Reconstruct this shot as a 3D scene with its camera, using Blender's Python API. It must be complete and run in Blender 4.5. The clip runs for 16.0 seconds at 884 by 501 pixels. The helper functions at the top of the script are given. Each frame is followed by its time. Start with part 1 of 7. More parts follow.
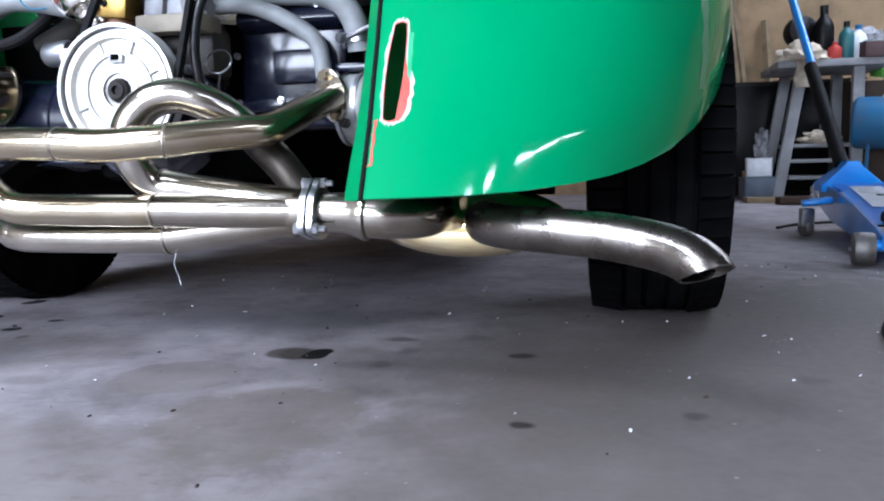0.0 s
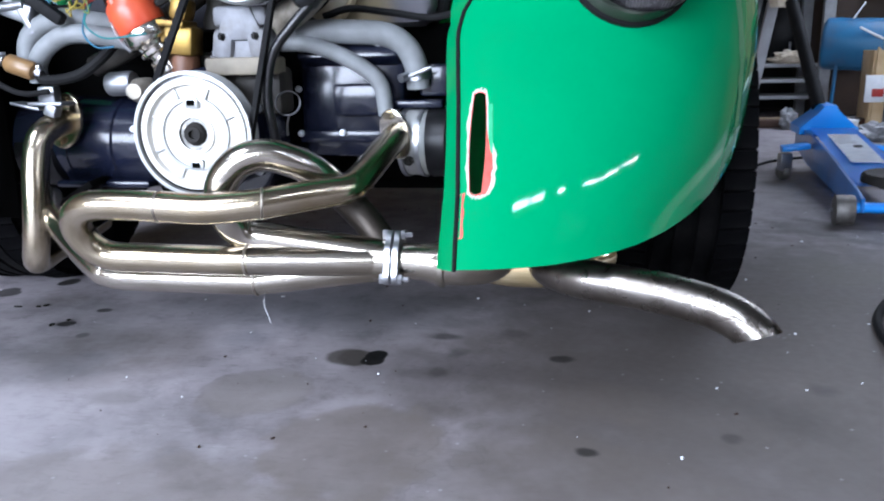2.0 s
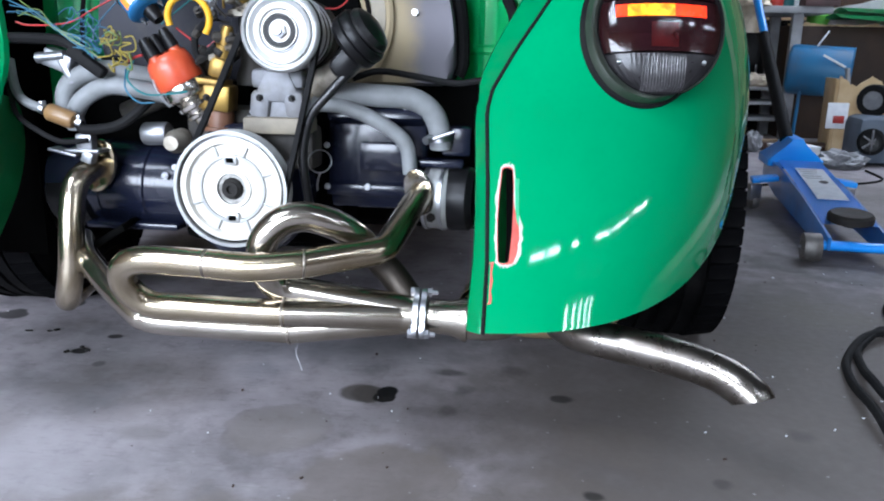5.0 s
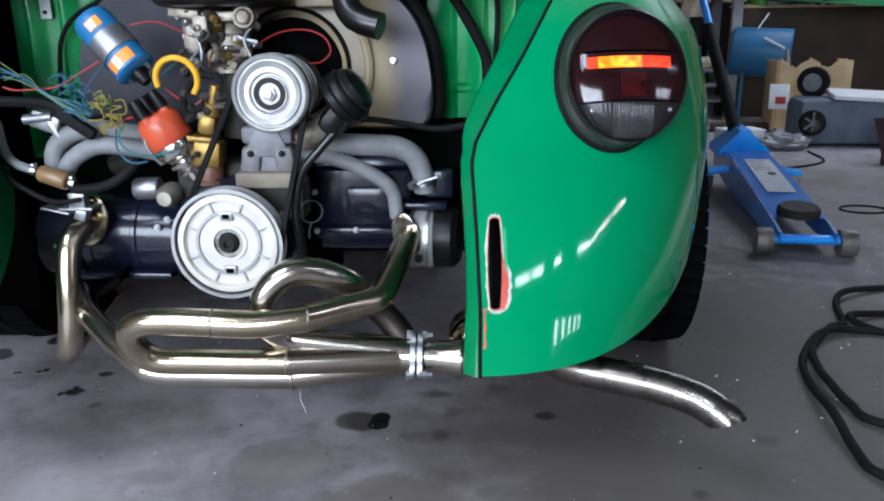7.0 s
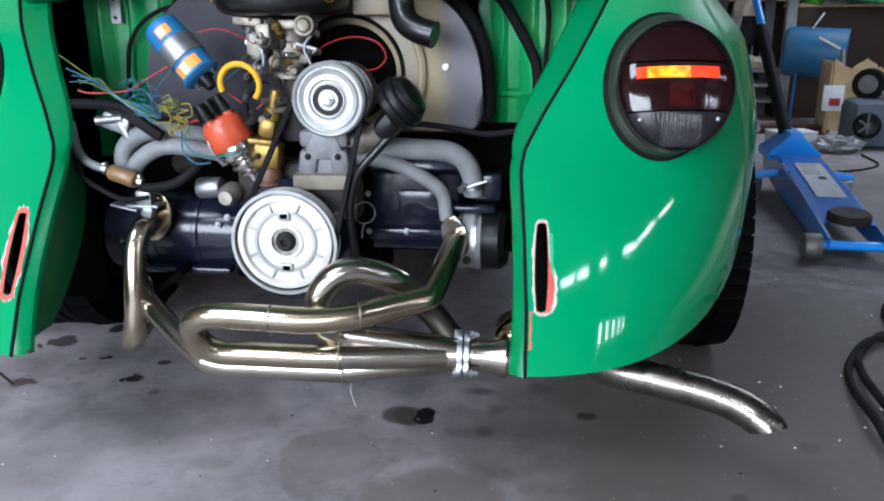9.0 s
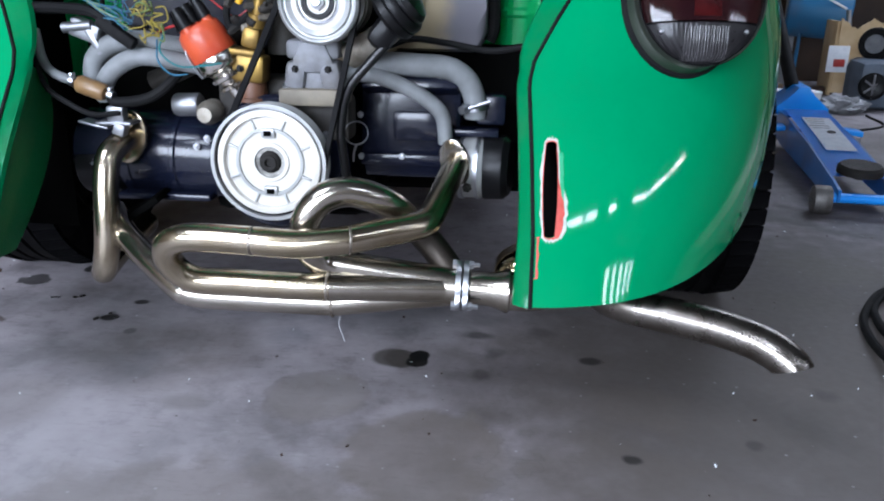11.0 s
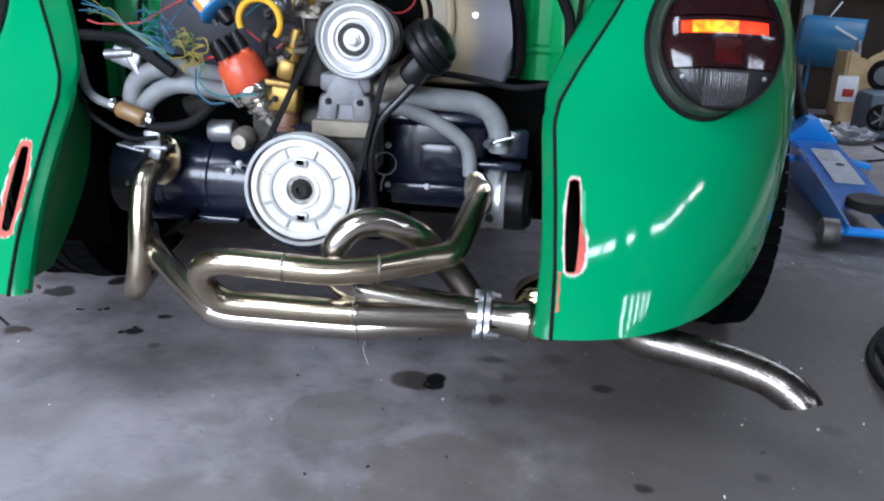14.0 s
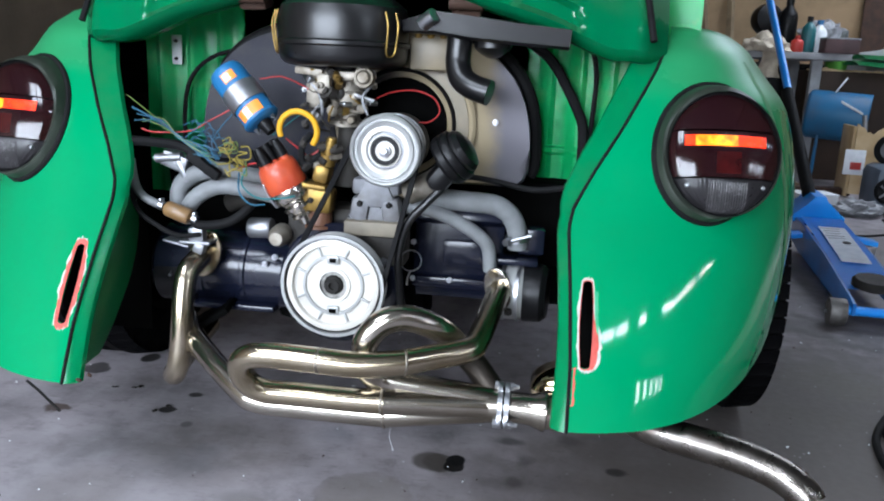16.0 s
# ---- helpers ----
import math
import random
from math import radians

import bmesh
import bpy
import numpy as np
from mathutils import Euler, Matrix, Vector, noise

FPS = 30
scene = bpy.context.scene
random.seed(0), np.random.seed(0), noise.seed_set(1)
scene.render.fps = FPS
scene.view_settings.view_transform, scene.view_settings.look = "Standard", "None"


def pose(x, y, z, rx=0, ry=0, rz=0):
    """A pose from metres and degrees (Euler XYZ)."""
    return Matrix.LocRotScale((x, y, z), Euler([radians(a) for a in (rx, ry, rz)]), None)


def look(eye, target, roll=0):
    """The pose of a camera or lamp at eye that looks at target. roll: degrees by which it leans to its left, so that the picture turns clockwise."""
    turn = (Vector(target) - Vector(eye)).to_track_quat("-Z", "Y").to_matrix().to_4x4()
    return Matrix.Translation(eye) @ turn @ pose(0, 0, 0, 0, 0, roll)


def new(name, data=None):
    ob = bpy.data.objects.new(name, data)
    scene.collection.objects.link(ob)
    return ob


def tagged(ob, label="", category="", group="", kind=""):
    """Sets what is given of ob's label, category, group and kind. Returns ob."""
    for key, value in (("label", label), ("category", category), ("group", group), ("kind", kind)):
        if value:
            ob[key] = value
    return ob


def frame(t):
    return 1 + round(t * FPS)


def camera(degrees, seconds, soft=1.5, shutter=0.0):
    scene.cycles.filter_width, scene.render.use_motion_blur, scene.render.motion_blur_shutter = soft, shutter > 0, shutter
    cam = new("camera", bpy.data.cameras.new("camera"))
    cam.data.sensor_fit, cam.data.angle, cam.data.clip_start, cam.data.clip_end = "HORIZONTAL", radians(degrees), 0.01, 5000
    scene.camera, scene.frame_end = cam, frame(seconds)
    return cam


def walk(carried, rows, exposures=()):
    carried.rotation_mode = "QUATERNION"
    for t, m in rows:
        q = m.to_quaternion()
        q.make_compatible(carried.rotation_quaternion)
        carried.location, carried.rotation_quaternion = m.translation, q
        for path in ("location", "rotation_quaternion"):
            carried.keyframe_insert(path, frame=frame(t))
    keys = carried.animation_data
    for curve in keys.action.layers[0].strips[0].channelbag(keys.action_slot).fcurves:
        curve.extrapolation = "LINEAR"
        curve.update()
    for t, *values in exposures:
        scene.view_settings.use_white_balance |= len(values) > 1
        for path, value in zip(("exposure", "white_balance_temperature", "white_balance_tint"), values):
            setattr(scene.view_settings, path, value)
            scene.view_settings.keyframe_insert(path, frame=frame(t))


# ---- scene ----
cam = camera(59.0, 16.0, 2.0, 0.5)
PATH = [
    (0, (0.692, -1.014, 0.298), (0.255, 0.926, 0.083), -1.2),
    (0.5, (0.665, -1.017, 0.346), (0.232, 0.915, 0.068), -1.9),
    (1, (0.605, -1.013, 0.419), (0.184, 0.912, 0.078), -1.6),
    (1.5, (0.572, -1.039, 0.482), (0.157, 0.872, 0.061), -3.5),
    (2, (0.559, -1.108, 0.519), (0.234, 0.805, 0.032), -1.2),
    (2.5, (0.544, -1.151, 0.561), (0.15, 0.759, 0.121), 2.7),
    (3, (0.541, -1.164, 0.566), (0.182, 0.744, 0.089), 2.7),
    (3.5, (0.538, -1.161, 0.585), (0.158, 0.751, 0.137), 2.1),
    (4, (0.527, -1.17, 0.6), (0.196, 0.749, 0.141), 2.0),
    (6.5, (0.419, -1.208, 0.71), (0.293, 0.712, 0.162), -0.6),
    (7, (0.423, -1.23, 0.748), (0.318, 0.69, 0.195), -0.7),
    (7.5, (0.408, -1.255, 0.769), (0.257, 0.667, 0.238), -0.3),
    (8, (0.402, -1.264, 0.775), (0.228, 0.665, 0.275), 0.2),
    (8.5, (0.407, -1.263, 0.763), (0.208, 0.659, 0.245), -0.1),
    (9, (0.416, -1.267, 0.771), (0.203, 0.64, 0.207), -0.4),
    (9.5, (0.419, -1.265, 0.743), (0.243, 0.639, 0.156), 0.2),
    (12, (0.384, -1.15, 0.667), (0.192, 0.729, 0.008), 1.1),
    (12.5, (0.389, -1.175, 0.671), (0.213, 0.708, 0.022), 1.5),
    (13, (0.393, -1.192, 0.682), (0.221, 0.694, 0.037), 0.8),
    (13.5, (0.389, -1.216, 0.691), (0.199, 0.672, 0.058), 1.5),
    (14, (0.367, -1.224, 0.713), (0.17, 0.67, 0.103), 2.3),
    (14.5, (0.351, -1.241, 0.75), (0.127, 0.661, 0.176), 2.8),
    (15, (0.358, -1.276, 0.761), (0.15, 0.629, 0.186), 2.9),
    (15.5, (0.36, -1.284, 0.781), (0.132, 0.638, 0.277), 2.5),
    (16, (0.356, -1.298, 0.796), (0.116, 0.632, 0.329), 2.4),
]
walk(cam, [(t, look(eye, target, roll)) for t, eye, target, roll in PATH], [(0.0, 0.58, 6050, 15), (1.0, 0.55, 6000, 15), (2.5, 0.52, 6050, 14), (4.0, 0.55, 6100, 12), (6.5, -0.1, 6200, 12), (7.0, -0.16, 6200, 12), (8.0, -0.06, 6300, 11), (9.5, 0.0, 6250, 12), (12.0, 0.02, 6050, 14), (14.0, 0.02, 6150, 13), (15.5, 0.12, 6300, 11), (16.0, 0.06, 6300, 11)])

# ---- light ----
world = bpy.data.worlds.new("world")
scene.world = world
world.use_nodes = True
_wn = world.node_tree.nodes
_sky = _wn.new("ShaderNodeTexSky")
_sky.sky_type = 'NISHITA'
_sky.sun_disc = False
_sky.sun_elevation, _sky.sun_rotation = radians(51), radians(-14)
world.node_tree.links.new(_sky.outputs[0], _wn["Background"].inputs[0])
_wn["Background"].inputs[1].default_value = 0.15
_sun = bpy.data.lights.new("sun", 'SUN')
_sun.energy, _sun.angle, _sun.color = 4.0, radians(0.6), (1.0, 0.95, 0.88)
new("sun", _sun).matrix_world = look((-1.0, 4.0, 5.2), (0, 0, 0))


def area(name, eye, target, w, h, watts, colour=(1, 1, 1)):
    lamp = bpy.data.lights.new(name, 'AREA')
    lamp.shape, lamp.size, lamp.size_y, lamp.energy, lamp.color = 'RECTANGLE', w, h, watts, colour
    ob = new(name, lamp)
    ob.matrix_world = look(eye, target)
    return ob


DAY = (0.88, 0.97, 1.09)
area("doorway_daylight", (-1.40, -4.15, 1.55), (-0.68, 0, 0.6), 3.6, 1.5, 318, DAY)
# unseen roof sources added: front fill for floor and bay, rear for background
area("front_roof_fill", (-1.33, -2.42, 3.22), (-1.33, -2.42, 0), 1.2, 1.6, 118, DAY)
area("rear_roof_fill", (3.9, 4.2, 3.22), (3.9, 4.2, 0), 3.2, 2.5, 122, DAY)
SLOTS = (4.9, 5.6, 6.3, 7.0, 7.7)
for _x in SLOTS:
    area("slot_window_daylight", (_x, -4.18, 2.5), (_x, 0.0, 2.5), 0.24, 0.56, 12, DAY)
# slits of daylight between the roof sheets, end to end: ends, width, watts a metre
SLITS = [(1.80, -3.20, 2.85, -2.835, 0.20, 20), (3.35, -2.66, 3.62, -2.565, 0.14, 18), (4.45, -2.28, 5.2, -2.02, 0.09, 14), (5.3, -1.95, 7.3, -0.6, 0.07, 12)]
for x0, y0, x1, y1, wide, watts in SLITS:
    _l = math.hypot(x1 - x0, y1 - y0)
    area("roof_slit_daylight", (x0, y0, 3.19), (x0, y0, 0), _l, wide, watts * _l, DAY).matrix_world = pose((x0 + x1) / 2, (y0 + y1) / 2, 3.19, 0, 0, math.degrees(math.atan2(y1 - y0, x1 - x0)))


# ---- materials ----
def material(name, colour, colour2=None, rough=0.5, metal=0.0, scale=8.0, detail=6.0, fine=120.0, bump=0.02,
             coat=0.0, spec=0.5, dirt=None, dirt_amount=0.0, dirt_scale=3.0, rough_var=0.15, glow=None, glow_strength=0.0,
             alpha=None, transmission=0.0, island=0.0):
    """A procedural surface: a broad stain, a fine grain with relief, and patches of dirt."""
    m = bpy.data.materials.new(name)
    m.use_nodes = True
    nt = m.node_tree
    n, l = nt.nodes, nt.links
    b = n["Principled BSDF"]
    co = n.new("ShaderNodeTexCoord")
    broad = n.new("ShaderNodeTexNoise")
    broad.inputs["Scale"].default_value, broad.inputs["Detail"].default_value = scale, detail
    grain = n.new("ShaderNodeTexNoise")
    grain.inputs["Scale"].default_value, grain.inputs["Detail"].default_value = fine, 4
    l.new(co.outputs["Object"], broad.inputs["Vector"])
    l.new(co.outputs["Object"], grain.inputs["Vector"])
    c2 = colour2 or tuple(c * 0.75 for c in colour)
    mix = n.new("ShaderNodeMix")
    mix.data_type = 'RGBA'
    mix.inputs[6].default_value, mix.inputs[7].default_value = (*colour, 1), (*c2, 1)
    ramp = n.new("ShaderNodeMapRange")
    ramp.inputs[1].default_value, ramp.inputs[2].default_value = 0.38, 0.66
    l.new(broad.outputs[0], ramp.inputs[0])
    l.new(ramp.outputs[0], mix.inputs[0])
    out = mix.outputs[2]
    if dirt:
        d = n.new("ShaderNodeTexNoise")
        d.inputs["Scale"].default_value, d.inputs["Detail"].default_value, d.inputs["Roughness"].default_value = dirt_scale, 8, 0.65
        l.new(co.outputs["Object"], d.inputs["Vector"])
        dr = n.new("ShaderNodeMapRange")
        dr.inputs[1].default_value, dr.inputs[2].default_value, dr.inputs[4].default_value = 0.5, 0.75, dirt_amount
        l.new(d.outputs[0], dr.inputs[0])
        dm = n.new("ShaderNodeMix")
        dm.data_type = 'RGBA'
        dm.inputs[7].default_value = (*dirt, 1)
        l.new(dr.outputs[0], dm.inputs[0])
        l.new(out, dm.inputs[6])
        out = dm.outputs[2]
    if island:
        g = n.new("ShaderNodeObjectInfo")
        hs = n.new("ShaderNodeHueSaturation")
        mr = n.new("ShaderNodeMapRange")
        mr.inputs[3].default_value, mr.inputs[4].default_value = 1 - island, 1 + island
        l.new(g.outputs["Random"], mr.inputs[0])
        l.new(mr.outputs[0], hs.inputs["Value"])
        l.new(out, hs.inputs["Color"])
        out = hs.outputs[0]
    l.new(out, b.inputs["Base Color"])
    rr = n.new("ShaderNodeMapRange")
    rr.inputs[3].default_value, rr.inputs[4].default_value = max(0.02, rough - rough_var * rough), min(1, rough + rough_var)
    l.new(grain.outputs[0], rr.inputs[0])
    l.new(rr.outputs[0], b.inputs["Roughness"])
    b.inputs["Metallic"].default_value = metal
    b.inputs["Specular IOR Level"].default_value = spec
    b.inputs["Coat Weight"].default_value = coat
    b.inputs["Coat Roughness"].default_value = 0.06
    if bump:
        bp = n.new("ShaderNodeBump")
        bp.inputs["Strength"].default_value, bp.inputs["Distance"].default_value = bump, 0.002
        l.new(grain.outputs[0], bp.inputs["Height"])
        l.new(bp.outputs[0], b.inputs["Normal"])
    if glow:
        b.inputs["Emission Color"].default_value, b.inputs["Emission Strength"].default_value = (*glow, 1), glow_strength
    if transmission:
        b.inputs["Transmission Weight"].default_value = transmission
    return m


GREEN = material("green_paint", (0.001, 0.268, 0.100), (0.002, 0.24, 0.089), rough=0.042, rough_var=0.02, spec=0.36, scale=2.5, fine=300, bump=0.0,
                 coat=0.08, dirt=(0.04, 0.32, 0.14), dirt_amount=0.14, dirt_scale=2.2)


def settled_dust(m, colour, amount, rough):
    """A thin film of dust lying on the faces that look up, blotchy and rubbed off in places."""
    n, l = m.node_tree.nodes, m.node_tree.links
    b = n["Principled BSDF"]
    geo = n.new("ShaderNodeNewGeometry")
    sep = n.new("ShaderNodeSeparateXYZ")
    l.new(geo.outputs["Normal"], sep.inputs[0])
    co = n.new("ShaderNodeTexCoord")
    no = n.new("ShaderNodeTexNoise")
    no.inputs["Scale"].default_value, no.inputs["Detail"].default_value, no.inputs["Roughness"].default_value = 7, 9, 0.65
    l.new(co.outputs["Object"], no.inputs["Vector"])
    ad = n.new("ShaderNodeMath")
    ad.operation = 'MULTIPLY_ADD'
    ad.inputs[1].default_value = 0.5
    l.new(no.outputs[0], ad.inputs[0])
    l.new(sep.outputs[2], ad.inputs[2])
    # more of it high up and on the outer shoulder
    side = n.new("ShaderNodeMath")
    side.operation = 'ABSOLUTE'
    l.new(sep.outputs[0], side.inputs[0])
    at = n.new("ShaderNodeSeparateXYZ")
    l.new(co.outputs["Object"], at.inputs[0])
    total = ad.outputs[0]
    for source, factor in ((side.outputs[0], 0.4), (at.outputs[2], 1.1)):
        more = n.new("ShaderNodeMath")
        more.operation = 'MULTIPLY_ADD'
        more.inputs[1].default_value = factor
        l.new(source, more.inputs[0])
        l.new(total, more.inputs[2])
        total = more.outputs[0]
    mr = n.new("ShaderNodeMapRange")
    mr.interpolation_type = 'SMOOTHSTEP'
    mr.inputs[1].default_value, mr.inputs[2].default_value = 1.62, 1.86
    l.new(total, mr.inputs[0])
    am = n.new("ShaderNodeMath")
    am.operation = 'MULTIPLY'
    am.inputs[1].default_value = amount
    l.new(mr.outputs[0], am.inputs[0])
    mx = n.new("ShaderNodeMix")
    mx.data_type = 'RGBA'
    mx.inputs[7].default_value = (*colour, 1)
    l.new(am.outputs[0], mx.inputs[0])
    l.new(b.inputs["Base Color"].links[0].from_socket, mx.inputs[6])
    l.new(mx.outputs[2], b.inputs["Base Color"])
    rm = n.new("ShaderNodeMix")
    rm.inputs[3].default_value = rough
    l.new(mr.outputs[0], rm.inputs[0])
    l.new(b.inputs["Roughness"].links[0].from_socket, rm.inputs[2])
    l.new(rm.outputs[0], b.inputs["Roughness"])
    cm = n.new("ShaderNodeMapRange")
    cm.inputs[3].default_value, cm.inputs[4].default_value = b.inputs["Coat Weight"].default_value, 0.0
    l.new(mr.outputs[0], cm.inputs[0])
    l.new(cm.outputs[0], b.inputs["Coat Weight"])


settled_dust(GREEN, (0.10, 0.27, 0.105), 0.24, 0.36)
# the wing's green with a lighter base for the turned-in edge
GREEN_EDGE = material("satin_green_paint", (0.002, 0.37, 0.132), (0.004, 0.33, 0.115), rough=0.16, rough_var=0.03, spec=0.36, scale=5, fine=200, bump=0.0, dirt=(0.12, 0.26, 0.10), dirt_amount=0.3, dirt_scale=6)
GREEN_DUSTY = material("dusty_green_paint", (0.004, 0.22, 0.07), (0.015, 0.19, 0.07), rough=0.42, scale=4, fine=200, bump=0.02,
                       coat=0.1, dirt=(0.2, 0.24, 0.1), dirt_amount=0.5, dirt_scale=5)
RUBBED = material("rubbed_green_paint", (0.05, 0.40, 0.20), (0.02, 0.34, 0.15), rough=0.3, scale=60, bump=0.02)
PRIMER_RED = material("red_primer", (0.62, 0.10, 0.075), (0.5, 0.07, 0.05), rough=0.6, scale=60, bump=0.1)
FILLER = material("grey_filler", (0.55, 0.56, 0.52), (0.36, 0.46, 0.38), rough=0.6, scale=70, bump=0.1)
STEEL = material("polished_stainless", (0.46, 0.425, 0.37), (0.34, 0.305, 0.25), rough=0.17, metal=1.0, scale=9, fine=12.0, bump=0.0, rough_var=0.1)
# stained tail steel, base lowered for the dark floor it reflects
STEEL_TAIL = material("stained_darkened_stainless", (0.25, 0.228, 0.205), (0.15, 0.13, 0.11), rough=0.17, metal=1.0, scale=22, fine=40.0, bump=0.0, rough_var=0.3, dirt=(0.12, 0.105, 0.09), dirt_amount=0.6, dirt_scale=18)
# dark base stands in for the underside this pipe leg reflects
STEEL_SHADED = material("shade_darkened_stainless", (0.055, 0.045, 0.036), (0.03, 0.025, 0.02), rough=0.42, metal=0.8, scale=22, fine=60.0, bump=0.02, rough_var=0.2)
STEEL_HOT = material("heat_tinted_stainless", (0.47, 0.41, 0.31), (0.38, 0.315, 0.21), rough=0.19, metal=1.0, scale=14, fine=12.0, bump=0.0, rough_var=0.1)
GOLD = material("straw_tinted_stainless", (0.98, 0.80, 0.45), (0.98, 0.88, 0.62), rough=0.07, metal=1.0, scale=12, bump=0.0, rough_var=0.1, fine=12.0)
WELD = material("weld_bead", (0.36, 0.32, 0.27), (0.2, 0.17, 0.14), rough=0.35, metal=1.0, scale=150, fine=500, bump=0.3)
BRIGHT = material("bright_plated_steel", (0.72, 0.69, 0.64), (0.5, 0.47, 0.42), rough=0.14, metal=1.0, scale=40, fine=120, bump=0.03, dirt=(0.16, 0.12, 0.08), dirt_amount=0.5, dirt_scale=30)
HUB_GRIME = material("greasy_hub", (0.42, 0.41, 0.38), (0.05, 0.045, 0.04), rough=0.4, metal=0.5, scale=38, detail=9, fine=200, bump=0.2, dirt=(0.012, 0.011, 0.01), dirt_amount=1.0, dirt_scale=45)
ZINC = material("zinc_plate", (0.50, 0.51, 0.53), (0.36, 0.37, 0.39), rough=0.3, metal=1.0, scale=30, fine=200, bump=0.05)
RIM_GREY = material("grey_pressed_steel", (0.42, 0.425, 0.415), (0.33, 0.335, 0.33), rough=0.35, metal=0.4, scale=25, bump=0.03)
PULLEY = material("pale_grey_pulley_paint", (0.66, 0.635, 0.575), (0.57, 0.545, 0.49), rough=0.35, metal=0.1, scale=25, bump=0.03, dirt=(0.3, 0.3, 0.3), dirt_amount=0.2, dirt_scale=30)
ALLOY = material("cast_alloy", (0.38, 0.345, 0.29), (0.14, 0.12, 0.09), rough=0.5, metal=0.6, scale=25, fine=260, bump=0.25, dirt=(0.09, 0.065, 0.035), dirt_amount=0.9, dirt_scale=26)
ALLOY_DARK = material("grimy_cast_alloy", (0.05, 0.045, 0.038), (0.025, 0.022, 0.02), rough=0.6, spec=0.3, metal=0.0, scale=20, fine=260, bump=0.3, dirt=(0.03, 0.024, 0.018), dirt_amount=0.8, dirt_scale=12)
TIN = material("black_tinware", (0.0042, 0.0055, 0.0135), (0.007, 0.009, 0.02), spec=0.38, rough=0.2, rough_var=0.06, scale=8, fine=60, bump=0.006, coat=0.2, dirt=(0.05, 0.05, 0.055), dirt_amount=0.2, dirt_scale=5)
BLACK = material("black_plastic", (0.003, 0.003, 0.0035), (0.005, 0.005, 0.0055), spec=0.22, rough=0.34, scale=15, bump=0.03)
BLACK_GLOSS = material("black_enamel", (0.003, 0.003, 0.0035), (0.006, 0.006, 0.0065), rough=0.27, scale=8, bump=0.01, coat=0.05, dirt=(0.03, 0.03, 0.03), dirt_amount=0.1, dirt_scale=6)
RUBBER = material("black_rubber", (0.006, 0.006, 0.0065), (0.01, 0.01, 0.01), rough=0.7, spec=0.14, scale=20, bump=0.1)
TYRE = material("tyre_rubber", (0.0025, 0.0025, 0.003), (0.005, 0.005, 0.0055), rough=0.75, spec=0.04, scale=12, bump=0.12, dirt=(0.06, 0.055, 0.05), dirt_amount=0.14, dirt_scale=6)
SHROUD = material("dark_grey_fan_housing", (0.022, 0.023, 0.032), (0.04, 0.04, 0.046), rough=0.38, scale=6, fine=180, bump=0.05, dirt=(0.10, 0.09, 0.07), dirt_amount=0.4, dirt_scale=5)


def dust_sheen_over(m, axis, at, soft, colour, amount):
    """Dust and a painted sheen over one side of a thing, with a ragged edge."""
    n, l = m.node_tree.nodes, m.node_tree.links
    base = n["Principled BSDF"].inputs["Base Color"]
    co = n.new("ShaderNodeTexCoord")
    sp = n.new("ShaderNodeSeparateXYZ")
    l.new(co.outputs["Generated"], sp.inputs[0])
    no = n.new("ShaderNodeTexNoise")
    no.inputs["Scale"].default_value, no.inputs["Detail"].default_value = 9, 8
    l.new(co.outputs["Object"], no.inputs["Vector"])
    ad = n.new("ShaderNodeMath")
    ad.operation = 'MULTIPLY_ADD'
    ad.inputs[1].default_value = 0.35
    l.new(no.outputs[0], ad.inputs[0])
    l.new(sp.outputs[axis], ad.inputs[2])
    mr = n.new("ShaderNodeMapRange")
    mr.interpolation_type = 'SMOOTHSTEP'
    mr.inputs[1].default_value, mr.inputs[2].default_value, mr.inputs[4].default_value = at + 0.17 - soft, at + 0.17 + soft, amount
    l.new(ad.outputs[0], mr.inputs[0])
    mx = n.new("ShaderNodeMix")
    mx.data_type = 'RGBA'
    mx.inputs[7].default_value = (*colour, 1)
    l.new(mr.outputs[0], mx.inputs[0])
    l.new(base.links[0].from_socket, mx.inputs[6])
    l.new(mx.outputs[2], base)


dust_sheen_over(SHROUD, 0, 0.60, 0.12, (0.105, 0.10, 0.10), 0.75)
SATIN_BLACK = material("satin_black_paint", (0.0035, 0.0035, 0.004), (0.006, 0.006, 0.0065), rough=0.3, spec=0.25, scale=12, bump=0.02)
RING_BEIGE = material("dusty_beige_paint", (0.26, 0.21, 0.135), (0.19, 0.16, 0.11), rough=0.4, scale=14, bump=0.05, dirt=(0.12, 0.11, 0.10), dirt_amount=0.6, dirt_scale=10)
CAST = material("grey_casting", (0.23, 0.235, 0.25), (0.15, 0.15, 0.16), rough=0.5, metal=0.2, scale=30, fine=260, bump=0.2, dirt=(0.10, 0.085, 0.06), dirt_amount=0.6, dirt_scale=18)
TAN = material("grimy_tan_casting", (0.22, 0.19, 0.14), (0.14, 0.12, 0.09), rough=0.6, scale=25, fine=260, bump=0.25)
BATTEN = material("weathered_batten", (0.27, 0.20, 0.12), (0.17, 0.12, 0.07), rough=0.8, scale=8, fine=60, bump=0.2)
HOSE_GREY = material("grey_rubber_hose", (0.21, 0.22, 0.225), (0.16, 0.167, 0.17), rough=0.55, scale=30, fine=400, bump=0.1, dirt=(0.1, 0.09, 0.08), dirt_amount=0.4, dirt_scale=12)
GOLD_ZINC = material("yellow_zinc", (0.3, 0.19, 0.045), (0.18, 0.11, 0.03), rough=0.35, metal=0.7, scale=30, bump=0.1, dirt=(0.1, 0.07, 0.04), dirt_amount=0.6, dirt_scale=20)
